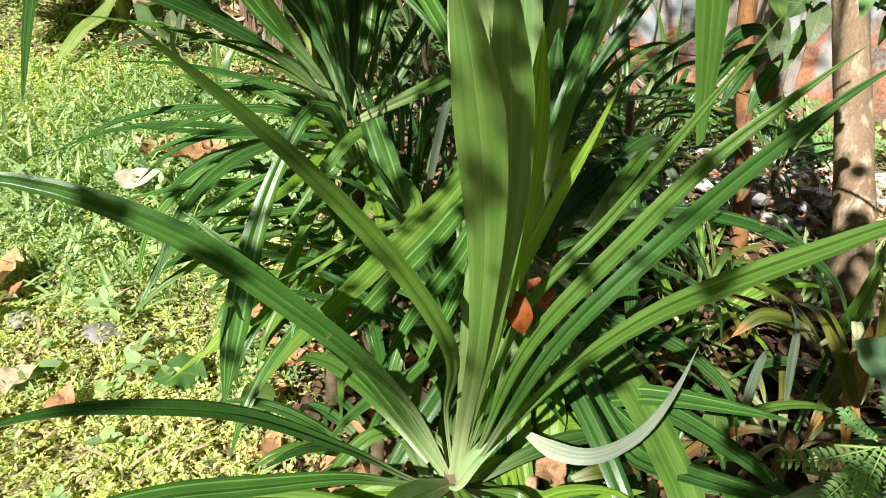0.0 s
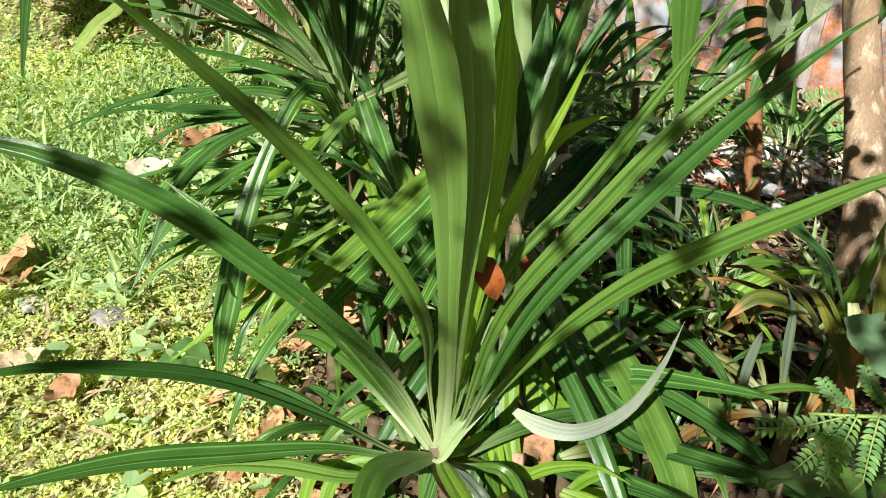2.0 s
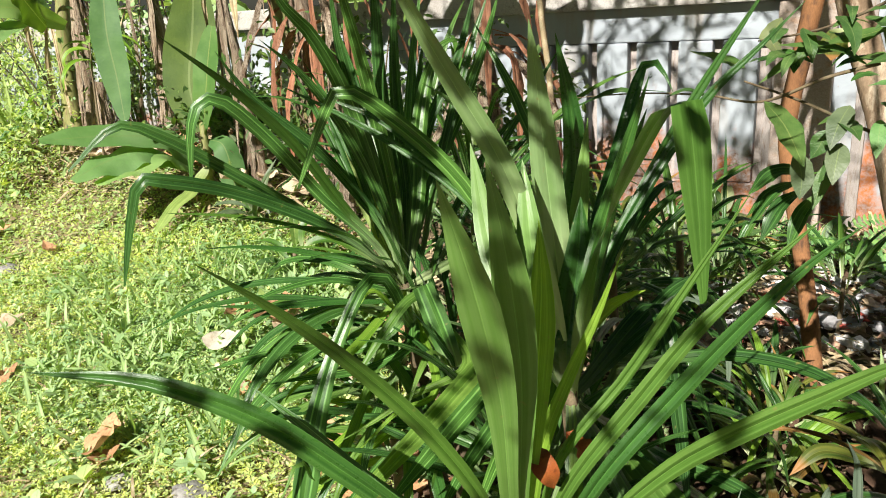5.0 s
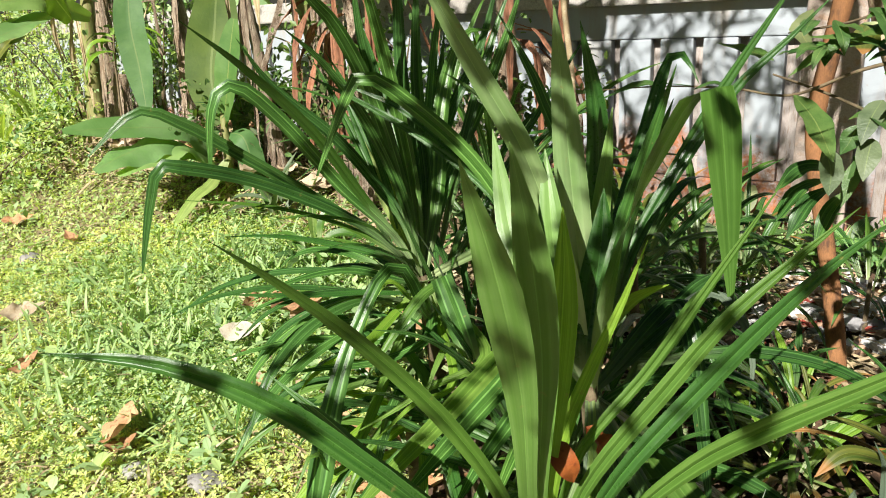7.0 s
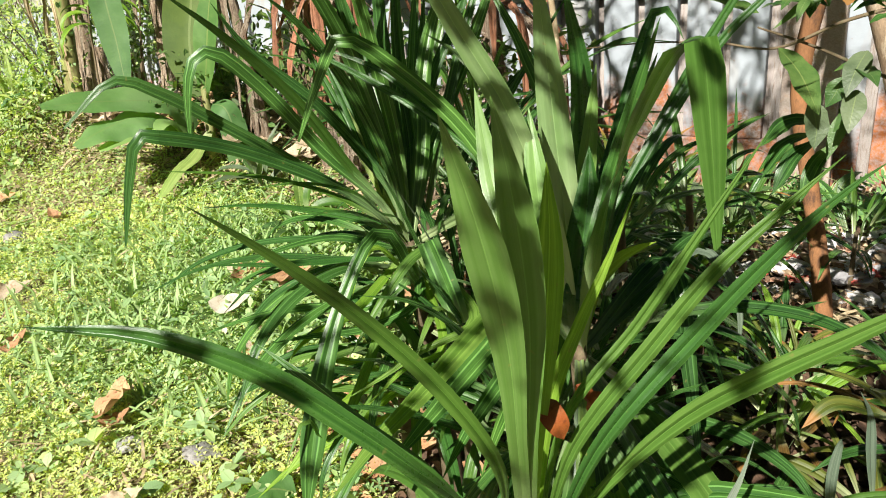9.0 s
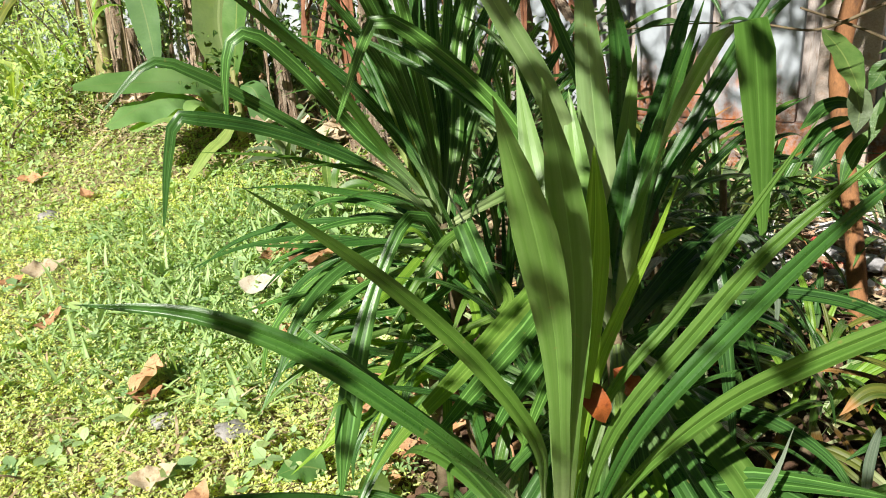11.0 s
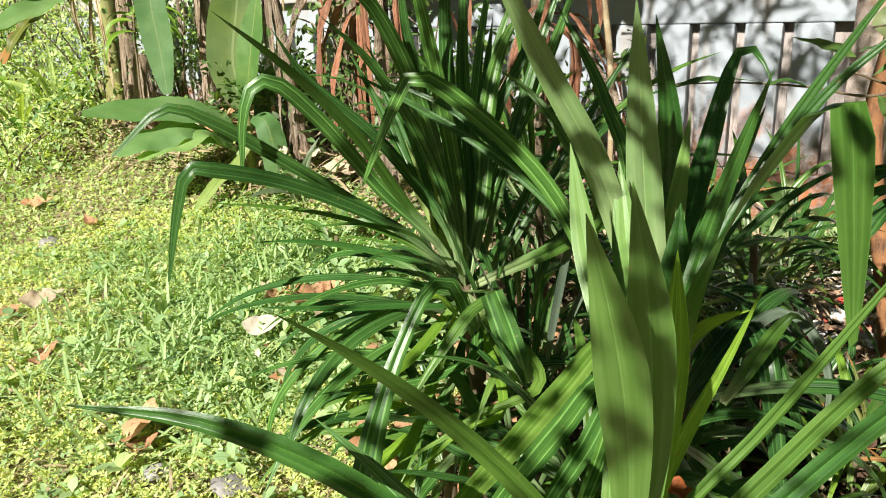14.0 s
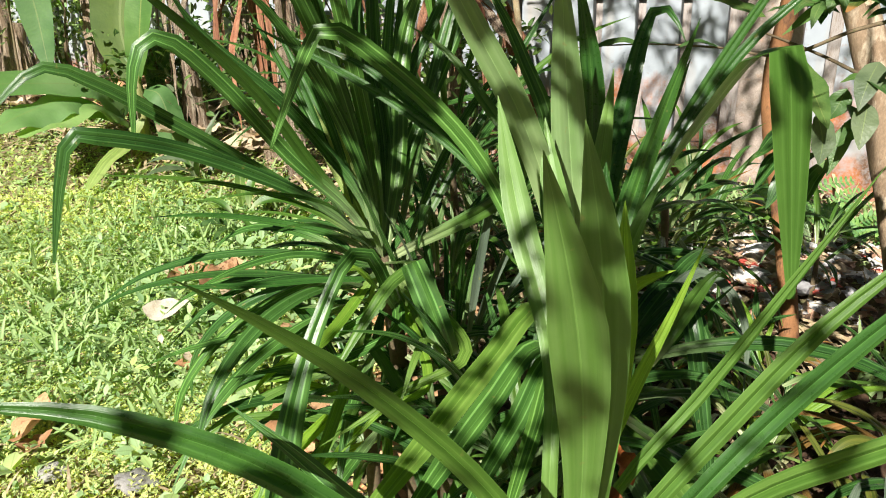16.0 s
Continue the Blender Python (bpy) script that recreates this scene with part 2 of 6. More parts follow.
BARK_RED = patchy("reddish_bark", (0.21, 0.098, 0.042), (0.32, 0.150, 0.062), (0.10, 0.052, 0.030), 9.0, 0.85, 0.6, 0.008, (1, 1, 0.4))
TWIG = patchy("twig_bark", (0.12, 0.085, 0.05), (0.17, 0.13, 0.08), (0.09, 0.09, 0.04), 40.0, 0.85, 0.5, 0.003)
SHEATH = patchy("dry_banana_sheath", (0.27, 0.185, 0.12), (0.54, 0.44, 0.33), (0.10, 0.055, 0.038), 5.0, 0.8, 1.0, 0.03, (7, 7, 0.45))
PSEUDO = patchy("banana_stem_green", (0.20, 0.22, 0.07), (0.33, 0.32, 0.13), (0.22, 0.13, 0.07), 4.0, 0.5, 0.4, 0.008, (3, 3, 0.4))
PITH = patchy("leaf_scar_pink", (0.36, 0.20, 0.14), (0.45, 0.28, 0.20), (0.24, 0.11, 0.07), 30.0, 0.7, 0.5, 0.004)


def wall_paint():
    """White lime paint, greyed by damp at the top, rust-red soil splashed on its foot, with shade painted there in dark
    brown.
    """
    n = Nodes("white_wall_paint")
    geo = n.add("ShaderNodeNewGeometry").outputs["Position"]
    z = n.add("ShaderNodeSeparateXYZ", {0: geo}).outputs[2]
    big, fine = n.noise(2.5, 6.0, 0.65, geo), n.noise(45.0, 5.0, 0.7, geo)
    drip = n.add("ShaderNodeTexNoise", {"Vector": n.add("ShaderNodeMapping", {"Vector": geo, "Scale": (9, 9, 1.1)}).outputs[0], "Scale": 1.0, "Detail": 5.0}).outputs["Fac"]
    col = n.mix(n.ramp(big, (0.35, (0, 0, 0)), (0.7, (1, 1, 1))), (0.375, 0.415, 0.455), (0.30, 0.33, 0.365))
    col = n.mix(n.math("MULTIPLY", n.ramp(drip, (0.55, (0, 0, 0)), (0.72, (1, 1, 1))), 0.6), col, (0.38, 0.33, 0.28))
    top = n.math("MULTIPLY", n.ramp(n.math("ADD", n.math("SUBTRACT", z, 0.92), n.math("MULTIPLY", n.math("SUBTRACT", drip, 0.5), 0.8)), (0.46, (0, 0, 0)), (0.56, (1, 1, 1))), 0.6)
    col = n.mix(top, col, (0.34, 0.31, 0.28))
    foot = n.ramp(n.math("ADD", n.math("ADD", z, n.math("MULTIPLY", n.math("SUBTRACT", big, 0.5), 1.5)), n.math("MULTIPLY", n.math("SUBTRACT", drip, 0.5), 1.0)), (0.44, (1, 1, 1)), (0.70, (0, 0, 0)))
    # rust-red soil, blotched with a dark brown that stands in for shade
    col = n.mix(n.math("MULTIPLY", foot, n.ramp(fine, (0.3, (0.5, 0.5, 0.5)), (0.6, (1, 1, 1)))), col, n.mix(n.ramp(n.noise(7.0, 4.0, 0.6, geo), (0.42, (0, 0, 0)), (0.6, (1, 1, 1))), (0.40, 0.135, 0.04), (0.13, 0.07, 0.04)))
    specks = n.ramp(n.noise(28.0, 3.0, 0.6, geo), (0.66, (0, 0, 0)), (0.72, (1, 1, 1)))
    col = n.mix(n.math("MULTIPLY", specks, 0.45), col, (0.30, 0.22, 0.17))
    return n.done(col, 0.85, n.bump(n.math("ADD", big, n.math("MULTIPLY", fine, 0.4)), 0.4, 0.01), 0.3)


WALL = wall_paint()
POST = patchy("bare_concrete_pinkish", (0.46, 0.37, 0.32), (0.53, 0.45, 0.39), (0.46, 0.31, 0.22), 5.0, 0.9, 0.6, 0.01)
COPING = patchy("damp_concrete_grey", (0.40, 0.37, 0.34), (0.52, 0.50, 0.47), (0.20, 0.18, 0.16), 4.0, 0.95, 0.6, 0.01)
PLANK = patchy("weathered_slat", (0.42, 0.37, 0.345), (0.50, 0.45, 0.42), (0.32, 0.24, 0.19), 6.0, 0.9, 0.6, 0.008, (6, 6, 0.6))


def plain(name, color, rough, metal=0.0):
    n = Nodes(name)
    col = n.mix(n.ramp(n.noise(30.0, 4.0), (0.4, (0, 0, 0)), (0.7, (1, 1, 1))), color, tuple(0.6 * c for c in color))
    n.bsdf.inputs["Metallic"].default_value = metal
    return n.done(col, rough, n.bump(n.noise(50.0), 0.4, 0.004))


LITTER = [plain("litter_" + k, c, r) for k, c, r in (("white", (0.74, 0.72, 0.70), 0.4), ("red", (0.48, 0.09, 0.065), 0.4), ("orange", (0.55, 0.33, 0.22), 0.5), ("grey", (0.40, 0.39, 0.40), 0.4), ("tan", (0.48, 0.35, 0.22), 0.7), ("blue", (0.10, 0.16, 0.30), 0.4), ("black", (0.03, 0.03, 0.035), 0.3))]


# ---- mesh helpers ----
def mesh(name, verts, faces, mat, uvs=None, smooth=True):
    me = bpy.data.meshes.new(name)
    me.from_pydata([tuple(v) for v in verts], [], faces)
    me.materials.append(mat)
    if smooth:
        me.shade_smooth()
    if uvs is not None:
        layer = me.uv_layers.new(name="UVMap")
        loops = np.empty(len(me.loops), dtype=np.int32)
        me.loops.foreach_get("vertex_index", loops)
        layer.data.foreach_set("uv", np.asarray(uvs, dtype=np.float32)[loops].ravel())
    me.update()
    return me


def part(name, me, parent=None, label=""):
    ob = new(name, me)
    ob.parent = parent
    return tagged(ob, label) if label else ob


def plant(name, place, label, category, group=""):
    return tagged(pinned(new(name), place), label, category, group)


def pinned(ob, place):
    ob.location = place
    return ob


def curve_points(pts, n):
    """n points at even steps along a smooth curve through pts, with its tangents."""
    p = np.array(pts, float)
    seg = np.maximum(np.linalg.norm(np.diff(p, axis=0), axis=1), 1e-6) ** 0.5
    t = np.concatenate([[0], np.cumsum(seg)])
    m = np.empty_like(p)
    for i in range(len(p)):
        if i == 0:
            m[i] = (p[1] - p[0]) / (t[1] - t[0])
        elif i == len(p) - 1:
            m[i] = (p[-1] - p[-2]) / (t[-1] - t[-2])
        else:
            a, b = t[i] - t[i - 1], t[i + 1] - t[i]
            m[i] = ((p[i] - p[i - 1]) / a * b + (p[i + 1] - p[i]) / b * a) / (a + b)
    fine = []
    for i in range(len(p) - 1):
        h = t[i + 1] - t[i]
        for s in np.linspace(0, 1, 24, endpoint=False):
            fine.append((2 * s**3 - 3 * s**2 + 1) * p[i] + (s**3 - 2 * s**2 + s) * h * m[i] + (3 * s**2 - 2 * s**3) * p[i + 1] + (s**3 - s**2) * h * m[i + 1])
    fine.append(p[-1])
    fine = np.array(fine)
    length = np.concatenate([[0], np.cumsum(np.linalg.norm(np.diff(fine, axis=0), axis=1))])
    at = np.linspace(0, length[-1], n)
    q = np.stack([np.interp(at, length, fine[:, k]) for k in range(3)], 1)
    d = np.gradient(q, axis=0)
    return q, d / np.maximum(np.linalg.norm(d, axis=1, keepdims=True), 1e-9), length[-1]


def blade(pts, width, up=(0, -0.35, 1), profile="strap", fold=0.58, rings=26, twist=0.0, wave=0.0, across=9, seed=0):
    """Vertices, faces and uvs of a leaf along a curve, keeled and tapered; twist in radians along its length."""
    q, d, length = curve_points(pts, rings)
    up = np.array(up, float) / np.linalg.norm(up)
    side = np.cross(d, up)
    side /= np.maximum(np.linalg.norm(side, axis=1, keepdims=True), 1e-6)
    nor = np.cross(side, d)
    v = np.linspace(0, 1, rings)
    if profile == "strap":
        w = (0.52 + 0.48 * np.minimum(1, v / 0.3)) * (1 - np.clip((v - 0.45) / 0.55, 0, 1) ** 2.1)
        w = np.maximum(w, 0.02)
    elif profile == "arch":
        s = np.clip(v / 0.62, 0, 1)
        w = np.maximum((0.30 + 0.70 * s * s * (3 - 2 * s)) * (1 - np.clip((v - 0.6) / 0.4, 0, 1) ** 1.9), 0.02)
    elif profile == "spear":
        s = np.clip((v - 0.5) / 0.31, 0, 1)
        w = np.maximum((0.52 + 0.48 * s * s * (3 - 2 * s)) * (1 - np.clip((v - 0.83) / 0.17, 0, 1) ** 1.4), 0.015)
    elif profile == "ribbon":
        w = (0.4 + 0.6 * np.minimum(1, v / 0.35)) * (1 - 0.85 * np.clip((v - 0.66) / 0.34, 0, 1) ** 1.7)
    elif profile == "sickle":
        w = np.maximum(np.minimum(1, 0.35 + v / 0.2) * (1 - v**1.6), 0.02)
    elif profile == "blunt":
        w = 0.85 + 0.15 * np.sin(v * 3)
    elif profile == "banana":
        w = np.clip(np.sin(np.pi * np.clip(v * 0.93 + 0.05, 0, 1)) ** 0.5, 0.03, 1)
    else:
        w = np.maximum(np.sin(np.pi * v**0.8) ** 0.9, 0.03)
    rnd = np.random.RandomState(seed)
    ph = rnd.uniform(0, 6.3, 4)
    pleated = profile in ("strap", "arch", "spear", "ribbon", "blunt") and across == 9
    us = np.array((0, 0.235, 0.265, 0.487, 0.5, 0.513, 0.735, 0.765, 1)) if pleated else np.linspace(0, 1, across)
    verts, uvs = [], []
    for i in range(rings):
        a = twist * v[i] + 0.12 * np.sin(3 * v[i] + ph[0])
        s, n = side[i] * np.cos(a) + nor[i] * np.sin(a), nor[i] * np.cos(a) - side[i] * np.sin(a)
        k = fold * (1 - (0.3 if profile == "arch" else 0.55) * v[i])
        for u in us:
            x = u * 2 - 1
            lift = k * (abs(x) if abs(x) < 0.5 or not pleated else 0.5 - 0.6 * (abs(x) - 0.5))
            lift += wave * np.sin(17 * v[i] + ph[1] + (1.7 if x > 0 else 0)) * abs(x) ** 1.5 + 0.25 * wave * np.sin(41 * v[i] + ph[2]) * abs(x)
            verts.append(q[i] + (s * x * np.sqrt(max(0.1, 1 - k * k)) + n * lift) * 0.5 * width * w[i])
            uvs.append((u, v[i]))
    faces = [(i * across + j, i * across + j + 1, (i + 1) * across + j + 1, (i + 1) * across + j) for i in range(rings - 1) for j in range(across - 1)]
    return verts, faces, uvs


COUNT = [0]


def leaf(owner, pts, width, mat, name="leaf", label="", **how):
    """One leaf as a part of its plant; pts in metres in the world, from base to tip."""
    COUNT[0] += 1
    o = np.array(owner.location)
    v, f, uv = blade(pts, width, seed=COUNT[0], **how)
    return part(name, mesh(name, np.array(v) - o, f, mat, uv), owner, label)


def arching(base, azimuth, rise, length, droop):
    """A leaf's line: from base in a direction (radians), rising at an angle (radians), bending down by droop."""
    pts, p, a = [], np.array(base, float), rise
    for k in range(6):
        pts.append(tuple(p))
        p = p + length / 5 * np.array([math.cos(azimuth) * math.cos(a), math.sin(azimuth) * math.cos(a), math.sin(a)])
        a -= droop / 5 * (0.5 + 0.25 * k)
    return pts


def rosette(owner, base, number, length, width, rise, droop, mats, seed, azimuths=(0, 6.283), **how):
    """Further leaves of a plant, spread round its crown."""
    r = random.Random(seed)
    for k in range(number):
        az = azimuths[0] + (azimuths[1] - azimuths[0]) * (k + r.random()) / number
        b = (base[0] + 0.05 * math.cos(az), base[1] + 0.05 * math.sin(az), base[2] + r.uniform(-0.10, 0.05))
        leaf(owner, arching(b, az, r.uniform(*rise), r.uniform(*length), r.uniform(*droop)), r.uniform(*width), r.choice(mats), **how)


def tube(pts, radii, sides=12, rings=24, rough=0.06, seed=0, cap=True):
    """Vertices and faces of a round, uneven stem along a curve."""
    q, d, _ = curve_points(pts, rings)
    rad = np.interp(np.linspace(0, 1, rings), np.linspace(0, 1, len(radii)), radii)
    r = np.random.RandomState(seed)
    ph = r.uniform(0, 6.3, 6)
    side = np.cross(d, (0.3, 1, 0.05))
    side /= np.linalg.norm(side, axis=1, keepdims=True)
    nor = np.cross(side, d)
    verts = []
    for i in range(rings):
        for k in range(sides):
            a = 2 * math.pi * k / sides
            m = 1 + rough * (math.sin(3 * a + ph[0] + 0.5 * i) + 0.7 * math.sin(5 * a + ph[1] - 0.9 * i) + 0.5 * math.sin(2 * a + 1.7 * i + ph[2]))
            verts.append(q[i] + rad[i] * m * (side[i] * math.cos(a) + nor[i] * math.sin(a)))
    faces = [(i * sides + k, i * sides + (k + 1) % sides, (i + 1) * sides + (k + 1) % sides, (i + 1) * sides + k) for i in range(rings - 1) for k in range(sides)]
    if cap:
        faces += [tuple(range(sides))[::-1], tuple((rings - 1) * sides + k for k in range(sides))]
    return verts, faces


def stem(name, owner, pts, radii, mat, label="", **how):
    o = np.array(owner.location)
    v, f = tube(pts, radii, **how)
    return part(name, mesh(name, np.array(v) - o, f, mat), owner, label)


def scatter(name, mat, spots, sizes, seed, shape="oval", tilt=0.5, label="", category="", lift=(0.0, 0.03), spin=None, whorl=0):
    """Many small leaves as one object: spots (n, 3), sizes (n,)."""
    r = np.random.RandomState(seed)
    n = len(spots)
    if shape == "pointed":
        t = np.array([(0, 0.05, 0), (-0.2, 0.5, 0.06), (0, 0.52, 0), (0.2, 0.5, 0.06), (0, 1, -0.08)], float)
        fs = np.array([(0, 1, 2, 2), (0, 2, 3, 3), (1, 4, 2, 2), (2, 4, 3, 3)])
    elif shape == "leaflet":
        t = np.array([(0, 0.12, 0), (-0.21, 0.42, 0.05), (0, 0.5, 0), (0.21, 0.42, 0.05), (-0.17, 0.75, 0.03), (0, 0.8, -0.02), (0.17, 0.75, 0.03), (0, 1, -0.06)], float)
        fs = np.array([(0, 1, 2, 2), (0, 2, 3, 3), (1, 4, 5, 2), (2, 5, 6, 3), (4, 7, 5, 5), (5, 7, 6, 6)])
    elif shape == "oval":
        t = np.array([(0, 0, 0), (-0.36, 0.35, 0.06), (0, 0.4, 0), (0.36, 0.35, 0.06), (-0.28, 0.75, 0.03), (0, 0.8, -0.03), (0.28, 0.75, 0.03), (0, 1, -0.08)], float)
        fs = np.array([(0, 1, 2, 2), (0, 2, 3, 3), (1, 4, 5, 2), (2, 5, 6, 3), (4, 7, 5, 5), (5, 7, 6, 6)])
    else:
        t = np.array([(-0.05, 0, 0), (0.05, 0, 0), (-0.05, 0.4, 0.02), (0.05, 0.4, 0.02), (-0.035, 0.75, -0.05), (0.035, 0.75, -0.05), (0, 1, -0.16)], float)
        fs = np.array([(0, 1, 3, 2), (2, 3, 5, 4), (4, 5, 6, 6)])
    az = r.uniform(0, 2 * np.pi, n)
    if whorl:
        first = np.arange(n) // whorl * whorl
        az = az[first] + (np.arange(n) % whorl) * 2 * np.pi / whorl + r.normal(0, 0.35, n)
    pitch = r.normal(0.25, tilt, n) if spin is None else np.full(n, spin) + r.normal(0, tilt, n)
    roll = r.normal(0, tilt * 0.8, n)
    y = np.stack([np.cos(az) * np.cos(pitch), np.sin(az) * np.cos(pitch), np.sin(pitch)], 1)
    x0 = np.stack([np.sin(az), -np.cos(az), np.zeros(n)], 1)
    z0 = np.cross(x0, y)
    x = x0 * np.cos(roll)[:, None] + z0 * np.sin(roll)[:, None]
    z = np.cross(x, y)
    up = r.uniform(lift[0], lift[1], n)
    if whorl:
        up = up[first] + r.normal(0, 0.004, n)
    org = np.asarray(spots, float) + np.stack([0 * up, 0 * up, up], 1)
    local = t[None] * np.asarray(sizes)[:, None, None]
    verts = org[:, None] + local[..., :1] * x[:, None] + local[..., 1:2] * y[:, None] + local[..., 2:] * z[:, None]
    verts = verts.reshape(-1, 3)
    k = len(t)
    faces = [tuple(dict.fromkeys((fs + i * k)[j].tolist())) for i in range(n) for j in range(len(fs))]
    uvs = np.tile(np.stack([t[:, 0] * 0.9 + 0.5, t[:, 1]], 1), (n, 1))
    ob = new(name, mesh(name, verts, faces, mat, uvs))
    return tagged(ob, label, category, kind="stuff")


# ---- ground and wall ----
WALL_AT, WALL_DIR, WALL_OUT = np.array((0.814, 4.655)), np.array((0.8944, -0.4472)), np.array((0.4472, 0.8944))


def wall_place(u, away, z):
    """A place along the wall (u), away behind its face, at a height."""
    p = WALL_AT + u * WALL_DIR + away * WALL_OUT
    return (p[0], p[1], z)


def height(x, y):
    """The ground: flat, rising to a low bank along the wall."""
    dx, dy = x - WALL_AT[0], y - WALL_AT[1]
    u, back = dx * WALL_DIR[0] + dy * WALL_DIR[1], -(dx * WALL_OUT[0] + dy * WALL_OUT[1])
    rise = 0.14 + 0.42 * np.clip(-(u + 0.6) / 2.6, 0, 1)
    s = np.clip((2.7 - back) / 2.3, 0, 1)
    return rise * s * s * (3 - 2 * s) + 0.012 * np.sin(5.1 * x + 1.3) * np.sin(4.3 * y) + 0.008 * np.sin(13 * x) * np.sin(11 * y + 0.7)


def build_ground():
    """One sheet, fine near the plants and reaching far out."""
    def steps(lo, hi, fine_lo, fine_hi, step):
        mid = np.arange(fine_lo, fine_hi + 1e-6, step)
        out = [1.35**k for k in range(1, 24)]
        left = [fine_lo - 0.3 * o for o in out if fine_lo - 0.3 * o > lo]
        right = [fine_hi + 0.3 * o for o in out if fine_hi + 0.3 * o < hi]
        return np.array(sorted(left + [lo]) + list(mid) + right + [hi])
    xs, ys = steps(-300, 300, -8, 4.0, 0.09), steps(-300, 300, -1.0, 9.0, 0.09)
    gx, gy = np.meshgrid(xs, ys)
    gz = height(gx, gy)
    verts = np.stack([gx, gy, gz], 2).reshape(-1, 3)
    w = len(xs)
    faces = [(j * w + i, j * w + i + 1, (j + 1) * w + i + 1, (j + 1) * w + i) for j in range(len(ys) - 1) for i in range(w - 1)]
    tagged(new("ground", mesh("ground", verts, faces, SOIL)), "brown garden soil under creeping weeds", "ground", kind="structure")


build_ground()


def box(u0, u1, a0, a1, z0, z1, bevel=0.008):
    """A bevelled block in the wall's own directions."""
    bm = bmesh.new()
    bmesh.ops.create_cube(bm, size=1)
    bmesh.ops.scale(bm, vec=(u1 - u0, a1 - a0, z1 - z0), verts=bm.verts)
    bmesh.ops.bevel(bm, geom=bm.edges[:], offset=bevel, segments=2, affect="EDGES", profile=0.6)
    turn = Matrix(((WALL_DIR[0], WALL_OUT[0], 0), (WALL_DIR[1], WALL_OUT[1], 0), (0, 0, 1))).to_4x4()
    c = wall_place((u0 + u1) / 2, (a0 + a1) / 2, (z0 + z1) / 2)
    bmesh.ops.transform(bm, matrix=Matrix.Translation(c) @ turn, verts=bm.verts)
    return bm


def block(name, parent, mat, *sizes, label="", bevel=0.008):
    bm = box(*sizes, bevel=bevel)
    me = bpy.data.meshes.new(name)
    bm.to_mesh(me)
    bm.free()
    me.materials.append(mat)
    return part(name, me, parent, label)


def build_wall():
    wall = tagged(new("wall_garden"), "white painted precast garden wall with vertical slats and soil-stained foot", "wall", kind="structure")
    block("backing", wall, PLANK, -9.5, 1.0, 0.075, 0.13, -0.3, 1.30)
    block("rail", wall, WALL, -9.5, 1.0, 0.0, 0.07, 1.25, 1.45, bevel=0.01)
    block("coping", wall, COPING, -9.5, 1.12, -0.075, 0.17, 1.45, 1.60, label="weathered grey coping stained by damp", bevel=0.015)
    block("foot", wall, WALL, -9.5, 1.0, -0.01, 0.07, -0.3, 0.42, bevel=0.01)
    u = 0.735
    while u > -9.4:
        block("slat", wall, WALL, u - 0.197, u, 0.0, 0.072, 0.423, 1.247, bevel=0.012)
        u -= 0.252
    block("post", wall, POST, 0.83, 1.12, -0.06, 0.16, -0.3, 1.447, bevel=0.015, label="bare pinkish concrete post")
    block("panel", wall, WALL, 1.12, 6.0, 0.03, 0.13, -0.3, 1.62, bevel=0.01)
    block("batten", wall, PLANK, 1.24, 1.30, -0.03, 0.026, -0.3, 1.45, bevel=0.006, label="weathered upright batten")


build_wall()

# ---- the three screw-pine plants ----
FRONT, MIDDLE, REAR = (0.061, 0.803, 0.603), (0.174, 1.148, 0.814), (-0.192, 1.587, 0.870)
pandan_front = plant("pandan", FRONT, "pandan plant with long arching green strap leaves round a central fan", "plant", "pandan clump")
pandan_middle = plant("pandan", MIDDLE, "tall pandan plant with broad dark strap leaves, one folded over", "plant", "pandan clump")
pandan_rear = plant("pandan", REAR, "dense dark green pandan plant with many narrow drooping leaves", "plant", "pandan clump")
for owner, c, lean in ((pandan_front, FRONT, (0.10, 0.12)), (pandan_middle, MIDDLE, (0.06, 0.10)), (pandan_rear, REAR, (0.05, 0.12))):
    foot = (c[0] + lean[0], c[1] + lean[1], float(height(c[0] + lean[0], c[1] + lean[1])) - 0.05)
    stem("trunk", owner, (foot, (c[0] + 0.5 * lean[0], c[1] + 0.6 * lean[1], c[2] * 0.5), (c[0], c[1], c[2] + 0.02)), (0.035, 0.026, 0.015), TWIG, "ringed brown trunk", rough=0.09)
# front plant
leaf(pandan_front, ((0.059, 0.803, 0.606), (0.008, 0.803, 0.724), (-0.068, 0.669, 0.938), (-0.128, 0.656, 1.003), (-0.213, 0.655, 1.070), (-0.338, 0.648, 1.128), (-0.482, 0.640, 1.148)), 0.038, DEEP, up=(0, -1, 0.3), fold=0.8, profile="arch")
leaf(pandan_front, ((0.060, 0.803, 0.606), (0.045, 0.813, 0.717), (0.036, 0.630, 0.985), (-0.020, 0.611, 1.089), (-0.094, 0.574, 1.197), (-0.154, 0.515, 1.287), (-0.178, 0.474, 1.330)), 0.026, MID, up=(0, -1, 0.3), fold=0.8, profile="arch")
leaf(pandan_front, ((0.059, 0.802, 0.604), (0.011, 0.767, 0.640), (-0.078, 0.721, 0.738), (-0.194, 0.658, 0.848), (-0.275, 0.587, 0.916), (-0.331, 0.534, 0.953), (-0.381, 0.486, 0.968)), 0.036, DEEP, fold=0.8, profile="arch")
leaf(pandan_front, ((0.059, 0.802, 0.604), (0.011, 0.757, 0.644), (-0.079, 0.712, 0.699), (-0.189, 0.656, 0.738), (-0.285, 0.607, 0.768), (-0.369, 0.542, 0.796), (-0.410, 0.502, 0.811)), 0.038, SHEEN_LINED, fold=0.8, profile="arch")
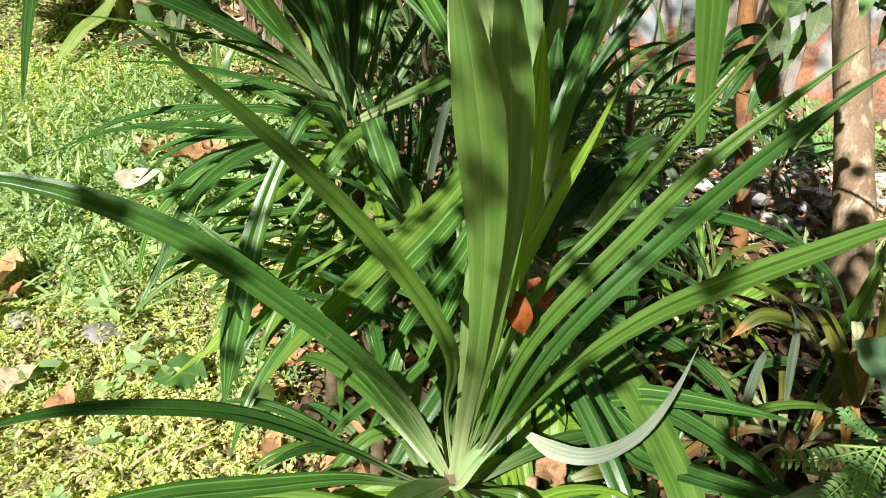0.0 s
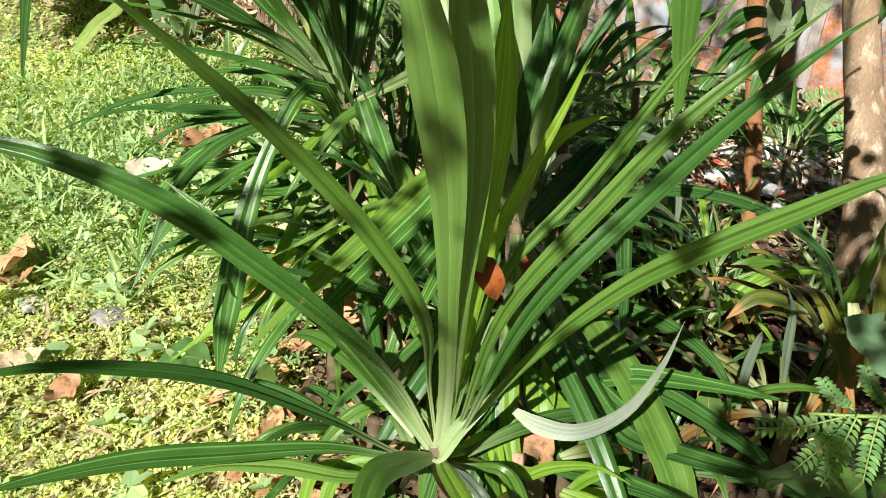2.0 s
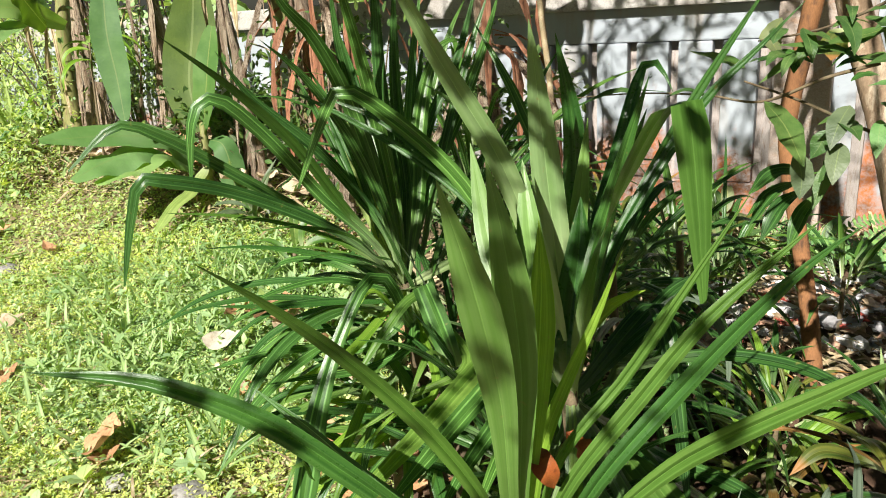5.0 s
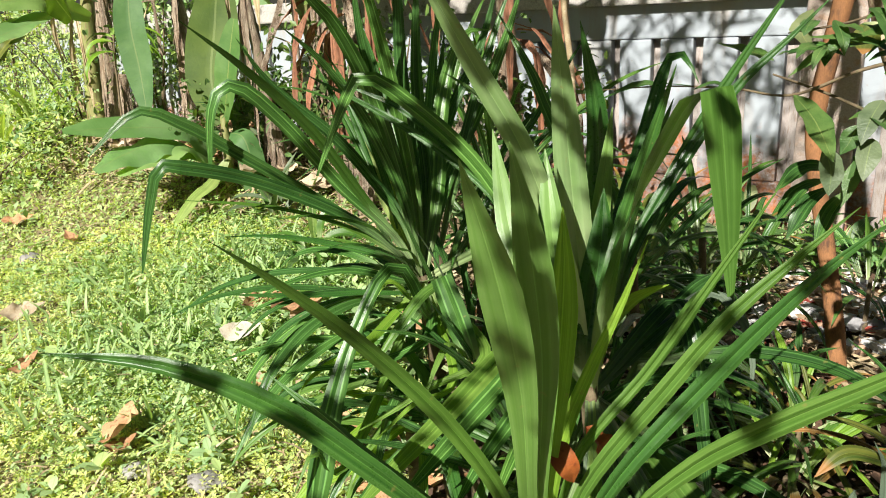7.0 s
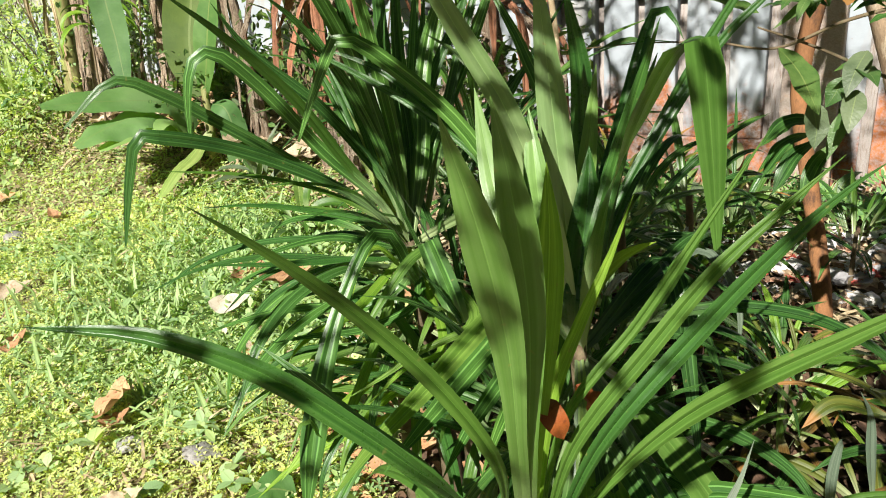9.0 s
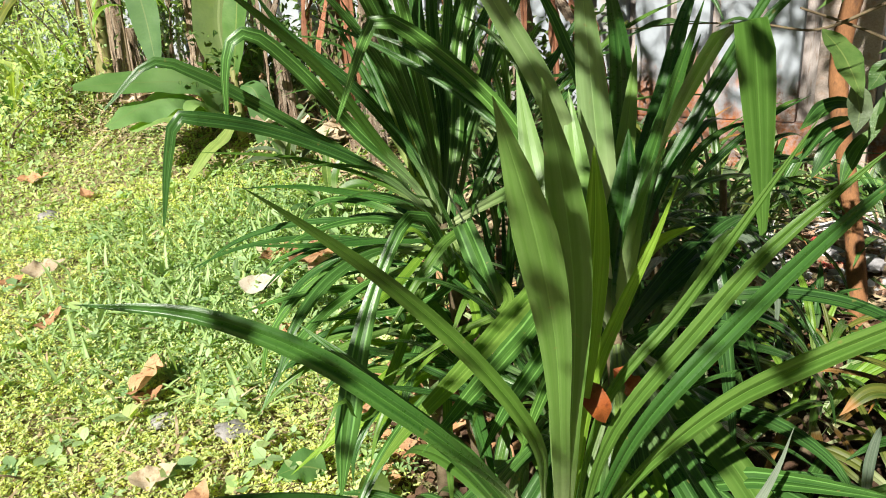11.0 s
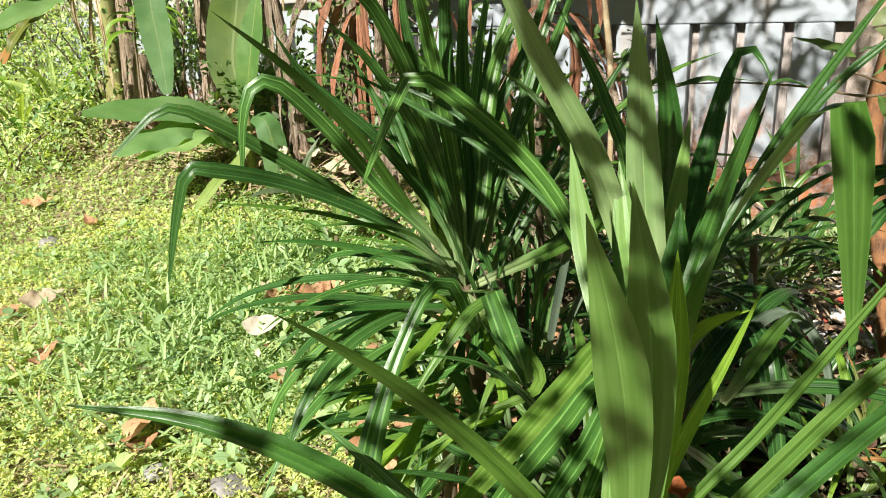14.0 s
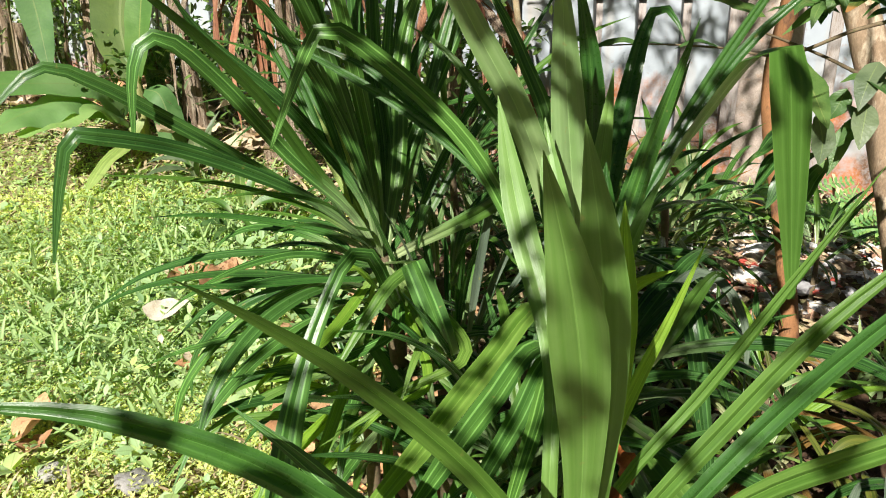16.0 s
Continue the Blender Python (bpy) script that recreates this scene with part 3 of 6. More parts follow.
leaf(pandan_front, ((0.059, 0.801, 0.604), (0.013, 0.738, 0.640), (-0.050, 0.703, 0.657), (-0.142, 0.691, 0.683), (-0.228, 0.671, 0.697), (-0.288, 0.636, 0.694)), 0.032, LEAFY_LIT, fold=0.8, profile="arch")
leaf(pandan_front, ((0.061, 0.800, 0.605), (0.079, 0.692, 0.676), (0.107, 0.592, 0.722), (0.143, 0.501, 0.754)), 0.029, LIME)
leaf(pandan_front, ((0.059, 0.801, 0.605), (0.015, 0.716, 0.674), (-0.013, 0.652, 0.714), (-0.018, 0.566, 0.733), (-0.014, 0.513, 0.717)), 0.050, MID, fold=0.74)
leaf(pandan_front, ((0.062, 0.803, 0.605), (0.096, 0.782, 0.681), (0.185, 0.777, 0.823), (0.276, 0.746, 0.947), (0.349, 0.699, 1.032), (0.408, 0.665, 1.090), (0.464, 0.632, 1.144), (0.526, 0.604, 1.182)), 0.036, LEAFY_LIT, up=(0, -1, 0.3), fold=0.8, profile="arch")
leaf(pandan_front, ((0.062, 0.803, 0.605), (0.088, 0.784, 0.683), (0.135, 0.704, 0.936), (0.224, 0.707, 1.068), (0.292, 0.705, 1.164), (0.355, 0.701, 1.232), (0.403, 0.688, 1.287)), 0.028, LEAFY_LIT, up=(0, -1, 0.3), fold=0.8, profile="arch")
leaf(pandan_front, ((0.062, 0.802, 0.605), (0.090, 0.776, 0.675), (0.165, 0.695, 0.944), (0.267, 0.703, 1.078), (0.343, 0.686, 1.185), (0.400, 0.668, 1.257), (0.429, 0.654, 1.288)), 0.031, DEEP, up=(0, -1, 0.3), fold=0.8, profile="arch")
leaf(pandan_front, ((0.062, 0.803, 0.605), (0.083, 0.802, 0.687), (0.131, 0.744, 0.957), (0.212, 0.755, 1.067), (0.283, 0.751, 1.189), (0.348, 0.747, 1.303)), 0.019, LEAFY_LIT, up=(0, -1, 0.3), fold=0.8, profile="arch")
leaf(pandan_front, ((0.061, 0.803, 0.605), (0.075, 0.807, 0.693), (0.111, 0.756, 0.973), (0.149, 0.766, 1.073), (0.183, 0.776, 1.148), (0.212, 0.780, 1.227)), 0.022, LIME, up=(0, -1, 0.3))
leaf(pandan_front, ((0.061, 0.803, 0.606), (0.067, 0.799, 0.700), (0.068, 0.625, 0.993), (0.064, 0.587, 1.135), (0.046, 0.541, 1.273), (0.021, 0.515, 1.383)), 0.041, FAN, up=(0, -1, 0.3), fold=0.24, profile="spear")
leaf(pandan_front, ((0.061, 0.804, 0.605), (0.067, 0.814, 0.686), (0.064, 0.765, 0.949), (0.074, 0.856, 1.068), (0.043, 0.940, 1.205), (0.023, 0.980, 1.331)), 0.035, FAN, up=(0, -1, 0.3), fold=0.24, profile="spear")
leaf(pandan_front, ((0.061, 0.803, 0.605), (0.071, 0.807, 0.693), (0.080, 0.641, 0.981), (0.086, 0.627, 1.145), (0.075, 0.609, 1.282), (0.059, 0.604, 1.380)), 0.040, FAN, up=(0, -1, 0.3), fold=0.24, profile="spear")
leaf(pandan_front, ((0.061, 0.804, 0.605), (0.072, 0.822, 0.680), (0.102, 0.823, 0.947), (0.113, 0.967, 1.071), (0.106, 1.087, 1.169), (0.099, 1.152, 1.268)), 0.044, FAN, up=(0, -1, 0.3), fold=0.24, profile="spear")
leaf(pandan_front, ((0.061, 0.804, 0.605), (0.073, 0.814, 0.686), (0.091, 0.672, 0.990), (0.104, 0.685, 1.108), (0.111, 0.690, 1.215), (0.110, 0.695, 1.293)), 0.035, LIME, up=(0, -1, 0.3), fold=0.24, profile="spear")
leaf(pandan_front, ((0.059, 0.804, 0.604), (0.013, 0.835, 0.653), (-0.070, 0.752, 0.863), (-0.146, 0.768, 0.923), (-0.218, 0.795, 0.979), (-0.290, 0.818, 1.026)), 0.036, SHEEN_LINED, up=(0, -1, 0.3), fold=0.5)
leaf(pandan_front, ((0.060, 0.802, 0.603), (0.018, 0.771, 0.616), (-0.061, 0.764, 0.619), (-0.093, 0.751, 0.586), (-0.101, 0.705, 0.523)), 0.029, LIME)
leaf(pandan_front, ((0.059, 0.802, 0.603), (0.010, 0.765, 0.611), (-0.110, 0.766, 0.604), (-0.130, 0.748, 0.565), (-0.134, 0.707, 0.507)), 0.026, LIME)
leaf(pandan_front, ((0.062, 0.803, 0.603), (0.090, 0.789, 0.602), (0.157, 0.797, 0.586), (0.180, 0.754, 0.576), (0.189, 0.696, 0.529)), 0.036, MID, fold=0.8, profile="arch")
leaf(pandan_front, ((0.061, 0.803, 0.603), (0.082, 0.788, 0.602), (0.125, 0.774, 0.562), (0.141, 0.737, 0.558), (0.142, 0.697, 0.525)), 0.022, DRY)
leaf(pandan_front, ((0.062, 0.804, 0.602), (0.098, 0.841, 0.584), (0.143, 0.889, 0.563), (0.156, 0.838, 0.542), (0.168, 0.769, 0.522)), 0.029, LIME)
leaf(pandan_front, ((0.060, 0.805, 0.604), (0.037, 0.852, 0.640), (-0.065, 0.908, 0.595), (-0.118, 0.886, 0.553), (-0.152, 0.857, 0.505)), 0.035, MID, fold=0.8, profile="arch")
leaf(pandan_front, ((0.061, 0.802, 0.604), (0.062, 0.768, 0.638), (0.088, 0.773, 0.686), (0.129, 0.793, 0.724), (0.165, 0.808, 0.746)), 0.027, SPEAR, fold=0.3)
leaf(pandan_middle, ((0.218, 1.056, 0.614), (0.226, 0.999, 0.592), (0.228, 0.961, 0.563), (0.228, 0.943, 0.529)), 0.055, LIME, fold=0.2)
# middle plant
leaf(pandan_middle, ((0.173, 1.148, 0.821), (0.138, 1.146, 1.037), (0.064, 1.112, 1.271), (-0.002, 1.079, 1.402), (-0.059, 1.028, 1.522), (-0.097, 0.966, 1.621)), 0.045, SPEAR, up=(0, -1, 0.3))
leaf(pandan_middle, ((0.174, 1.149, 0.820), (0.160, 1.192, 1.020), (0.142, 1.203, 1.225), (0.125, 1.180, 1.400), (0.115, 1.155, 1.493)), 0.063, SPEAR, up=(0, -1, 0.3))
leaf(pandan_middle, ((0.175, 1.152, 0.819), (0.200, 1.293, 0.956), (0.205, 1.357, 1.156), (0.200, 1.365, 1.297), (0.168, 1.352, 1.462)), 0.058, DEEP, up=(0, -1, 0.3))
leaf(pandan_middle, ((0.174, 1.150, 0.818), (0.178, 1.213, 0.944), (0.196, 1.264, 1.082), (0.211, 1.286, 1.205), (0.222, 1.294, 1.312)), 0.043, FAN, up=(0, -1, 0.3))
leaf(pandan_middle, ((0.174, 1.148, 0.817), (0.168, 1.142, 0.909), (0.179, 1.166, 0.986), (0.195, 1.191, 1.084), (0.202, 1.219, 1.182)), 0.068, DEEP, up=(0, -1, 0.3))
leaf(pandan_middle, ((0.175, 1.148, 0.821), (0.205, 1.141, 1.039), (0.230, 1.168, 1.122), (0.264, 1.174, 1.243), (0.306, 1.159, 1.394)), 0.034, DEEP, up=(0, -1, 0.3))
leaf(pandan_middle, ((0.175, 1.149, 0.819), (0.204, 1.173, 0.983), (0.224, 1.194, 1.072), (0.256, 1.205, 1.192), (0.294, 1.198, 1.289), (0.311, 1.202, 1.335)), 0.041, DEEP, up=(0, -1, 0.3))
leaf(pandan_middle, ((0.175, 1.146, 0.822), (0.206, 1.073, 1.085), (0.237, 1.008, 1.228), (0.266, 0.933, 1.336), (0.284, 0.895, 1.381), (0.299, 0.877, 1.390), (0.304, 0.868, 1.372), (0.316, 0.853, 1.262), (0.323, 0.829, 1.134)), 0.057, MID, up=(-.1,-.4,.9), profile="ribbon", fold=0.16, twist=0.25)
leaf(pandan_middle, ((0.177, 1.160, 0.819), (0.259, 1.537, 0.966), (0.343, 1.733, 1.158), (0.390, 1.799, 1.309), (0.409, 1.800, 1.357), (0.434, 1.765, 1.361), (0.464, 1.732, 1.297)), 0.062, DEEP, up=(-.6,-.8,.3))
leaf(pandan_middle, ((0.176, 1.152, 0.820), (0.241, 1.286, 1.005), (0.334, 1.369, 1.149), (0.415, 1.382, 1.297), (0.520, 1.368, 1.476), (0.560, 1.355, 1.546)), 0.025, DEEP, up=(0, -1, 0.3))
leaf(pandan_middle, ((0.177, 1.152, 0.821), (0.263, 1.294, 1.037), (0.379, 1.375, 1.214), (0.459, 1.375, 1.333), (0.537, 1.360, 1.414), (0.606, 1.338, 1.493)), 0.025, DEEP, up=(0, -1, 0.3))
leaf(pandan_middle, ((0.175, 1.149, 0.817), (0.208, 1.200, 0.921), (0.254, 1.216, 0.970), (0.293, 1.209, 0.995), (0.317, 1.199, 1.007)), 0.032, LIME, up=(0, -1, 0.3))
leaf(pandan_middle, ((0.288, 1.201, 0.833), (0.344, 1.221, 0.917), (0.375, 1.218, 0.976), (0.391, 1.220, 0.990), (0.406, 1.203, 0.986)), 0.033, MID, up=(0, -1, 0.3))
leaf(pandan_middle, ((0.169, 1.150, 0.826), (0.002, 1.218, 1.200), (-0.140, 1.209, 1.352), (-0.193, 1.193, 1.392), (-0.213, 1.189, 1.395), (-0.245, 1.186, 1.345), (-0.298, 1.171, 1.229)), 0.031, SHEEN_LINED, up=(0, -1, 0.3), profile="ribbon")
leaf(pandan_middle, ((0.170, 1.150, 0.824), (0.030, 1.233, 1.138), (-0.084, 1.281, 1.241), (-0.213, 1.314, 1.320), (-0.359, 1.316, 1.401)), 0.020, DEEP, up=(0, -1, 0.3))
leaf(pandan_middle, ((0.169, 1.152, 0.825), (0.009, 1.270, 1.161), (-0.099, 1.324, 1.261), (-0.186, 1.351, 1.325), (-0.302, 1.381, 1.369)), 0.021, DEEP, up=(0, -1, 0.3))
leaf(pandan_middle, ((0.172, 1.148, 0.819), (0.098, 1.152, 0.971), (0.015, 1.072, 0.922), (-0.079, 0.960, 0.863), (-0.169, 0.836, 0.818), (-0.208, 0.773, 0.788)), 0.047, LEAFY_LIT, fold=0.8)
leaf(pandan_middle, ((0.172, 1.146, 0.818), (0.087, 1.100, 0.930), (0.011, 1.010, 0.892), (-0.064, 0.907, 0.851), (-0.128, 0.799, 0.823)), 0.045, SHEEN_LINED, fold=0.8)
leaf(pandan_middle, ((0.172, 1.146, 0.817), (0.106, 1.091, 0.912), (0.048, 1.006, 0.863), (-0.013, 0.913, 0.817), (-0.051, 0.833, 0.784)), 0.034, SHEEN_LINED)
leaf(pandan_middle, ((0.172, 1.146, 0.817), (0.110, 1.069, 0.913), (0.071, 0.976, 0.871), (0.032, 0.878, 0.833), (0.009, 0.807, 0.807)), 0.028, SHEEN_LINED)
leaf(pandan_middle, ((0.173, 1.150, 0.818), (0.147, 1.215, 0.943), (0.146, 1.197, 0.858), (0.127, 1.129, 0.778), (0.115, 1.069, 0.722)), 0.028, MID)
# right and low leaves of the middle plant
leaf(pandan_middle, ((0.177, 1.152, 0.810), (0.255, 1.274, 0.678), (0.303, 1.192, 0.654), (0.398, 1.056, 0.566), (0.440, 0.918, 0.520), (0.452, 0.894, 0.500), (0.468, 0.849, 0.411)), 0.072, LEAFY_LIT, fold=0.25, profile="blunt")
leaf(pandan_middle, ((0.173, 0.890, 0.626), (0.213, 0.864, 0.619), (0.270, 0.846, 0.626), (0.343, 0.873, 0.647), (0.387, 0.884, 0.727), (0.410, 0.894, 0.804)), 0.030, FADED, up=(0, -1, 0.5), fold=0.1, profile="sickle")
leaf(pandan_middle, ((0.177, 1.147, 0.806), (0.265, 1.113, 0.533), (0.417, 1.058, 0.575), (0.538, 0.986, 0.612), (0.627, 0.928, 0.634)), 0.052, SHEEN_LINED)
leaf(pandan_middle, ((0.180, 1.151, 0.808), (0.385, 1.261, 0.600), (0.490, 1.180, 0.600), (0.555, 1.091, 0.584), (0.574, 1.061, 0.557), (0.587, 1.040, 0.490)), 0.045, DARK)
leaf(pandan_middle, ((0.180, 1.154, 0.817), (0.359, 1.362, 0.905), (0.371, 1.278, 0.893), (0.385, 1.206, 0.747), (0.398, 1.117, 0.543)), 0.043, DARK)
leaf(pandan_middle, ((0.181, 1.155, 0.816), (0.402, 1.390, 0.861), (0.421, 1.319, 0.809), (0.457, 1.253, 0.699), (0.474, 1.233, 0.635)), 0.034, DARK)
leaf(pandan_middle, ((0.183, 1.158, 0.816), (0.465, 1.489, 0.873), (0.503, 1.425, 0.851), (0.526, 1.389, 0.781), (0.521, 1.358, 0.668)), 0.029, DRY)
leaf(pandan_middle, ((0.180, 1.148, 0.806), (0.357, 1.153, 0.526), (0.474, 1.055, 0.531), (0.567, 0.933, 0.537), (0.643, 0.812, 0.524)), 0.059, DARK)
leaf(pandan_middle, ((0.180, 1.143, 0.805), (0.377, 0.994, 0.501), (0.470, 0.912, 0.527), (0.573, 0.832, 0.560), (0.664, 0.735, 0.591)), 0.055, DARK)
leaf(pandan_middle, ((0.398, 1.114, 0.491), (0.394, 1.030, 0.441), (0.397, 0.952, 0.393), (0.396, 0.854, 0.336)), 0.041, DARK)
leaf(pandan_middle, ((0.177, 1.142, 0.804), (0.254, 0.937, 0.484), (0.319, 0.877, 0.510), (0.416, 0.784, 0.555), (0.479, 0.686, 0.582)), 0.047, DARK)
leaf(pandan_middle, ((0.175, 1.147, 0.806), (0.202, 1.127, 0.539), (0.225, 1.048, 0.525), (0.229, 0.980, 0.480), (0.239, 0.918, 0.421)), 0.046, MID)
leaf(pandan_middle, ((0.174, 1.144, 0.807), (0.175, 1.025, 0.568), (0.144, 0.877, 0.551), (0.151, 0.788, 0.536), (0.183, 0.720, 0.522)), 0.037, MID)
leaf(pandan_middle, ((0.175, 1.139, 0.806), (0.189, 0.851, 0.530), (0.238, 0.841, 0.556), (0.302, 0.821, 0.580), (0.347, 0.791, 0.579)), 0.036, LIME)
leaf(pandan_middle, ((0.174, 1.138, 0.805), (0.171, 0.833, 0.511), (0.189, 0.781, 0.534), (0.204, 0.701, 0.535)), 0.039, DARK)
# rear plant
leaf(pandan_rear, ((-0.194, 1.586, 0.873), (-0.275, 1.560, 0.988), (-0.366, 1.518, 1.067), (-0.520, 1.426, 1.168), (-0.623, 1.335, 1.218), (-0.659, 1.307, 1.227), (-0.698, 1.315, 1.154), (-0.749, 1.321, 0.997)), 0.032, DARK, up=(0, -1, 0.3), profile="ribbon")
leaf(pandan_rear, ((-0.193, 1.587, 0.873), (-0.251, 1.576, 0.990), (-0.315, 1.541, 1.104), (-0.379, 1.450, 1.259), (-0.464, 1.332, 1.404), (-0.532, 1.220, 1.503)), 0.026, MID, up=(0, -1, 0.3))
leaf(pandan_rear, ((-0.193, 1.587, 0.873), (-0.244, 1.575, 0.983), (-0.352, 1.535, 1.120), (-0.457, 1.472, 1.288), (-0.519, 1.415, 1.367), (-0.550, 1.403, 1.368), (-0.572, 1.388, 1.323), (-0.595, 1.388, 1.191)), 0.034, SHEEN_LINED, up=(0, -1, 0.3), profile="ribbon")
leaf(pandan_rear, ((-0.194, 1.586, 0.873), (-0.262, 1.558, 0.975), (-0.414, 1.514, 1.104), (-0.557, 1.445, 1.227), (-0.635, 1.389, 1.297), (-0.704, 1.346, 1.334), (-0.803, 1.299, 1.254)), 0.029, DARK, up=(0, -1, 0.3), profile="ribbon")
leaf(pandan_rear, ((-0.194, 1.586, 0.872), (-0.264, 1.563, 0.959), (-0.380, 1.557, 1.029), (-0.524, 1.514, 1.085), (-0.699, 1.436, 1.126)), 0.024, MID)
leaf(pandan_rear, ((-0.194, 1.586, 0.872), (-0.263, 1.547, 0.943), (-0.406, 1.537, 0.988), (-0.529, 1.504, 1.018), (-0.634, 1.463, 1.030)), 0.026, DEEP)
leaf(pandan_rear, ((-0.193, 1.585, 0.872), (-0.226, 1.532, 0.941), (-0.282, 1.465, 0.999), (-0.330, 1.407, 1.025), (-0.371, 1.372, 1.022)), 0.028, DEEP)
leaf(pandan_rear, ((-0.192, 1.588, 0.876), (-0.202, 1.613, 1.090), (-0.235, 1.600, 1.343), (-0.261, 1.551, 1.525), (-0.281, 1.487, 1.675)), 0.037, SHEEN_LINED, up=(0, -1, 0.3))
leaf(pandan_rear, ((-0.192, 1.589, 0.877), (-0.206, 1.648, 1.109), (-0.225, 1.685, 1.372), (-0.222, 1.690, 1.572), (-0.218, 1.680, 1.711)), 0.036, DARK, up=(0, -1, 0.3))
leaf(pandan_rear, ((-0.193, 1.587, 0.876), (-0.227, 1.599, 1.094), (-0.286, 1.569, 1.348), (-0.328, 1.485, 1.485), (-0.358, 1.424, 1.541), (-0.394, 1.354, 1.651)), 0.041, SHEEN_LINED, up=(0, -1, 0.3))
leaf(pandan_rear, ((-0.193, 1.587, 0.877), (-0.226, 1.602, 1.107), (-0.266, 1.590, 1.308), (-0.287, 1.556, 1.457), (-0.284, 1.512, 1.614)), 0.030, DARK, up=(0, -1, 0.3))
leaf(pandan_rear, ((-0.191, 1.590, 0.876), (-0.155, 1.671, 1.088), (-0.145, 1.723, 1.245), (-0.116, 1.771, 1.374), (-0.079, 1.778, 1.438), (-0.019, 1.812, 1.440)), 0.046, SHEEN_LINED, up=(0.3, -1, 0.3))
leaf(pandan_rear, ((-0.191, 1.589, 0.876), (-0.175, 1.669, 1.089), (-0.193, 1.703, 1.290), (-0.190, 1.715, 1.446), (-0.177, 1.716, 1.606)), 0.035, DARK, up=(0, -1, 0.3))
leaf(pandan_rear, ((-0.190, 1.590, 0.876), (-0.137, 1.693, 1.082), (-0.051, 1.765, 1.263), (0.023, 1.784, 1.433), (0.065, 1.785, 1.558)), 0.037, SHEEN_LINED, up=(0, -1, 0.3))
leaf(pandan_rear, ((-0.191, 1.591, 0.876), (-0.167, 1.709, 1.079), (-0.122, 1.768, 1.251), (-0.049, 1.809, 1.395), (0.012, 1.833, 1.588)), 0.031, DARK, up=(0, -1, 0.3))
leaf(pandan_rear, ((-0.192, 1.591, 0.876), (-0.202, 1.704, 1.081), (-0.180, 1.781, 1.251), (-0.162, 1.818, 1.400), (-0.126, 1.843, 1.597)), 0.028, SHEEN_LINED, up=(0, -1, 0.3))
leaf(pandan_rear, ((-0.192, 1.586, 0.875), (-0.212, 1.568, 1.047), (-0.246, 1.551, 1.172), (-0.293, 1.520, 1.293), (-0.357, 1.474, 1.408), (-0.412, 1.408, 1.481)), 0.028, DARK, up=(0, -1, 0.3))
leaf(pandan_rear, ((-0.183, 1.584, 0.876), (0.095, 1.481, 1.091), (0.024, 1.531, 1.231), (-0.049, 1.571, 1.320), (-0.116, 1.579, 1.365)), 0.031, MID, up=(0, -1, 0.3))
leaf(pandan_rear, ((-0.182, 1.584, 0.877), (0.144, 1.488, 1.125), (0.098, 1.544, 1.311), (0.052, 1.583, 1.405), (0.004, 1.614, 1.488)), 0.037, SHEEN_LINED, up=(0, -1, 0.3))
leaf(pandan_rear, ((-0.193, 1.588, 0.873), (-0.232, 1.635, 0.999), (-0.297, 1.649, 1.097), (-0.372, 1.603, 1.219), (-0.493, 1.532, 1.361), (-0.532, 1.470, 1.462)), 0.030, DARK, up=(0, -1, 0.3))
leaf(pandan_rear, ((-0.192, 1.585, 0.872), (-0.203, 1.523, 0.965), (-0.232, 1.474, 0.995), (-0.270, 1.432, 1.055), (-0.372, 1.364, 1.103), (-0.470, 1.330, 1.103)), 0.022, MID)
leaf(pandan_rear, ((-0.192, 1.584, 0.871), (-0.214, 1.480, 0.911), (-0.331, 1.437, 0.956), (-0.440, 1.370, 0.956), (-0.521, 1.305, 0.932)), 0.026, SHEEN_LINED)
leaf(pandan_rear, ((-0.192, 1.583, 0.870), (-0.210, 1.452, 0.895), (-0.300, 1.397, 0.918), (-0.411, 1.348, 0.932), (-0.563, 1.296, 0.956)), 0.026, DEEP)
leaf(pandan_rear, ((-0.192, 1.583, 0.869), (-0.185, 1.436, 0.846), (-0.264, 1.419, 0.796), (-0.416, 1.403, 0.803), (-0.552, 1.369, 0.792), (-0.652, 1.344, 0.765)), 0.031, SHEEN_LINED)
leaf(pandan_rear, ((-0.191, 1.580, 0.868), (-0.152, 1.365, 0.824), (-0.243, 1.311, 0.797), (-0.374, 1.255, 0.806), (-0.439, 1.231, 0.806)), 0.029, SHEEN_LINED)
leaf(pandan_rear, ((-0.049, 1.264, 0.822), (-0.065, 1.283, 0.864), (-0.088, 1.307, 0.922), (-0.108, 1.325, 0.971), (-0.111, 1.327, 0.978)), 0.055, SHEEN_LINED, up=(-0.2, -1, 0.3), profile="blunt", fold=0.5)
leaf(pandan_rear, ((-0.191, 1.581, 0.870), (-0.152, 1.385, 0.869), (-0.188, 1.323, 0.999), (-0.215, 1.298, 1.006), (-0.263, 1.231, 0.925), (-0.303, 1.163, 0.813), (-0.339, 1.076, 0.625), (-0.352, 1.040, 0.520)), 0.052, SHEEN_LINED, profile="spear", fold=0.5, up=(0.2, -1, 0.3))
leaf(pandan_rear, ((-0.191, 1.581, 0.870), (-0.176, 1.392, 0.893), (-0.226, 1.355, 0.960), (-0.259, 1.321, 0.923), (-0.275, 1.303, 0.867)), 0.022, LIME)
leaf(pandan_rear, ((-0.189, 1.581, 0.872), (-0.109, 1.371, 0.952), (-0.146, 1.329, 0.942), (-0.205, 1.268, 0.877), (-0.270, 1.208, 0.785)), 0.031, LEAFY_LIT)
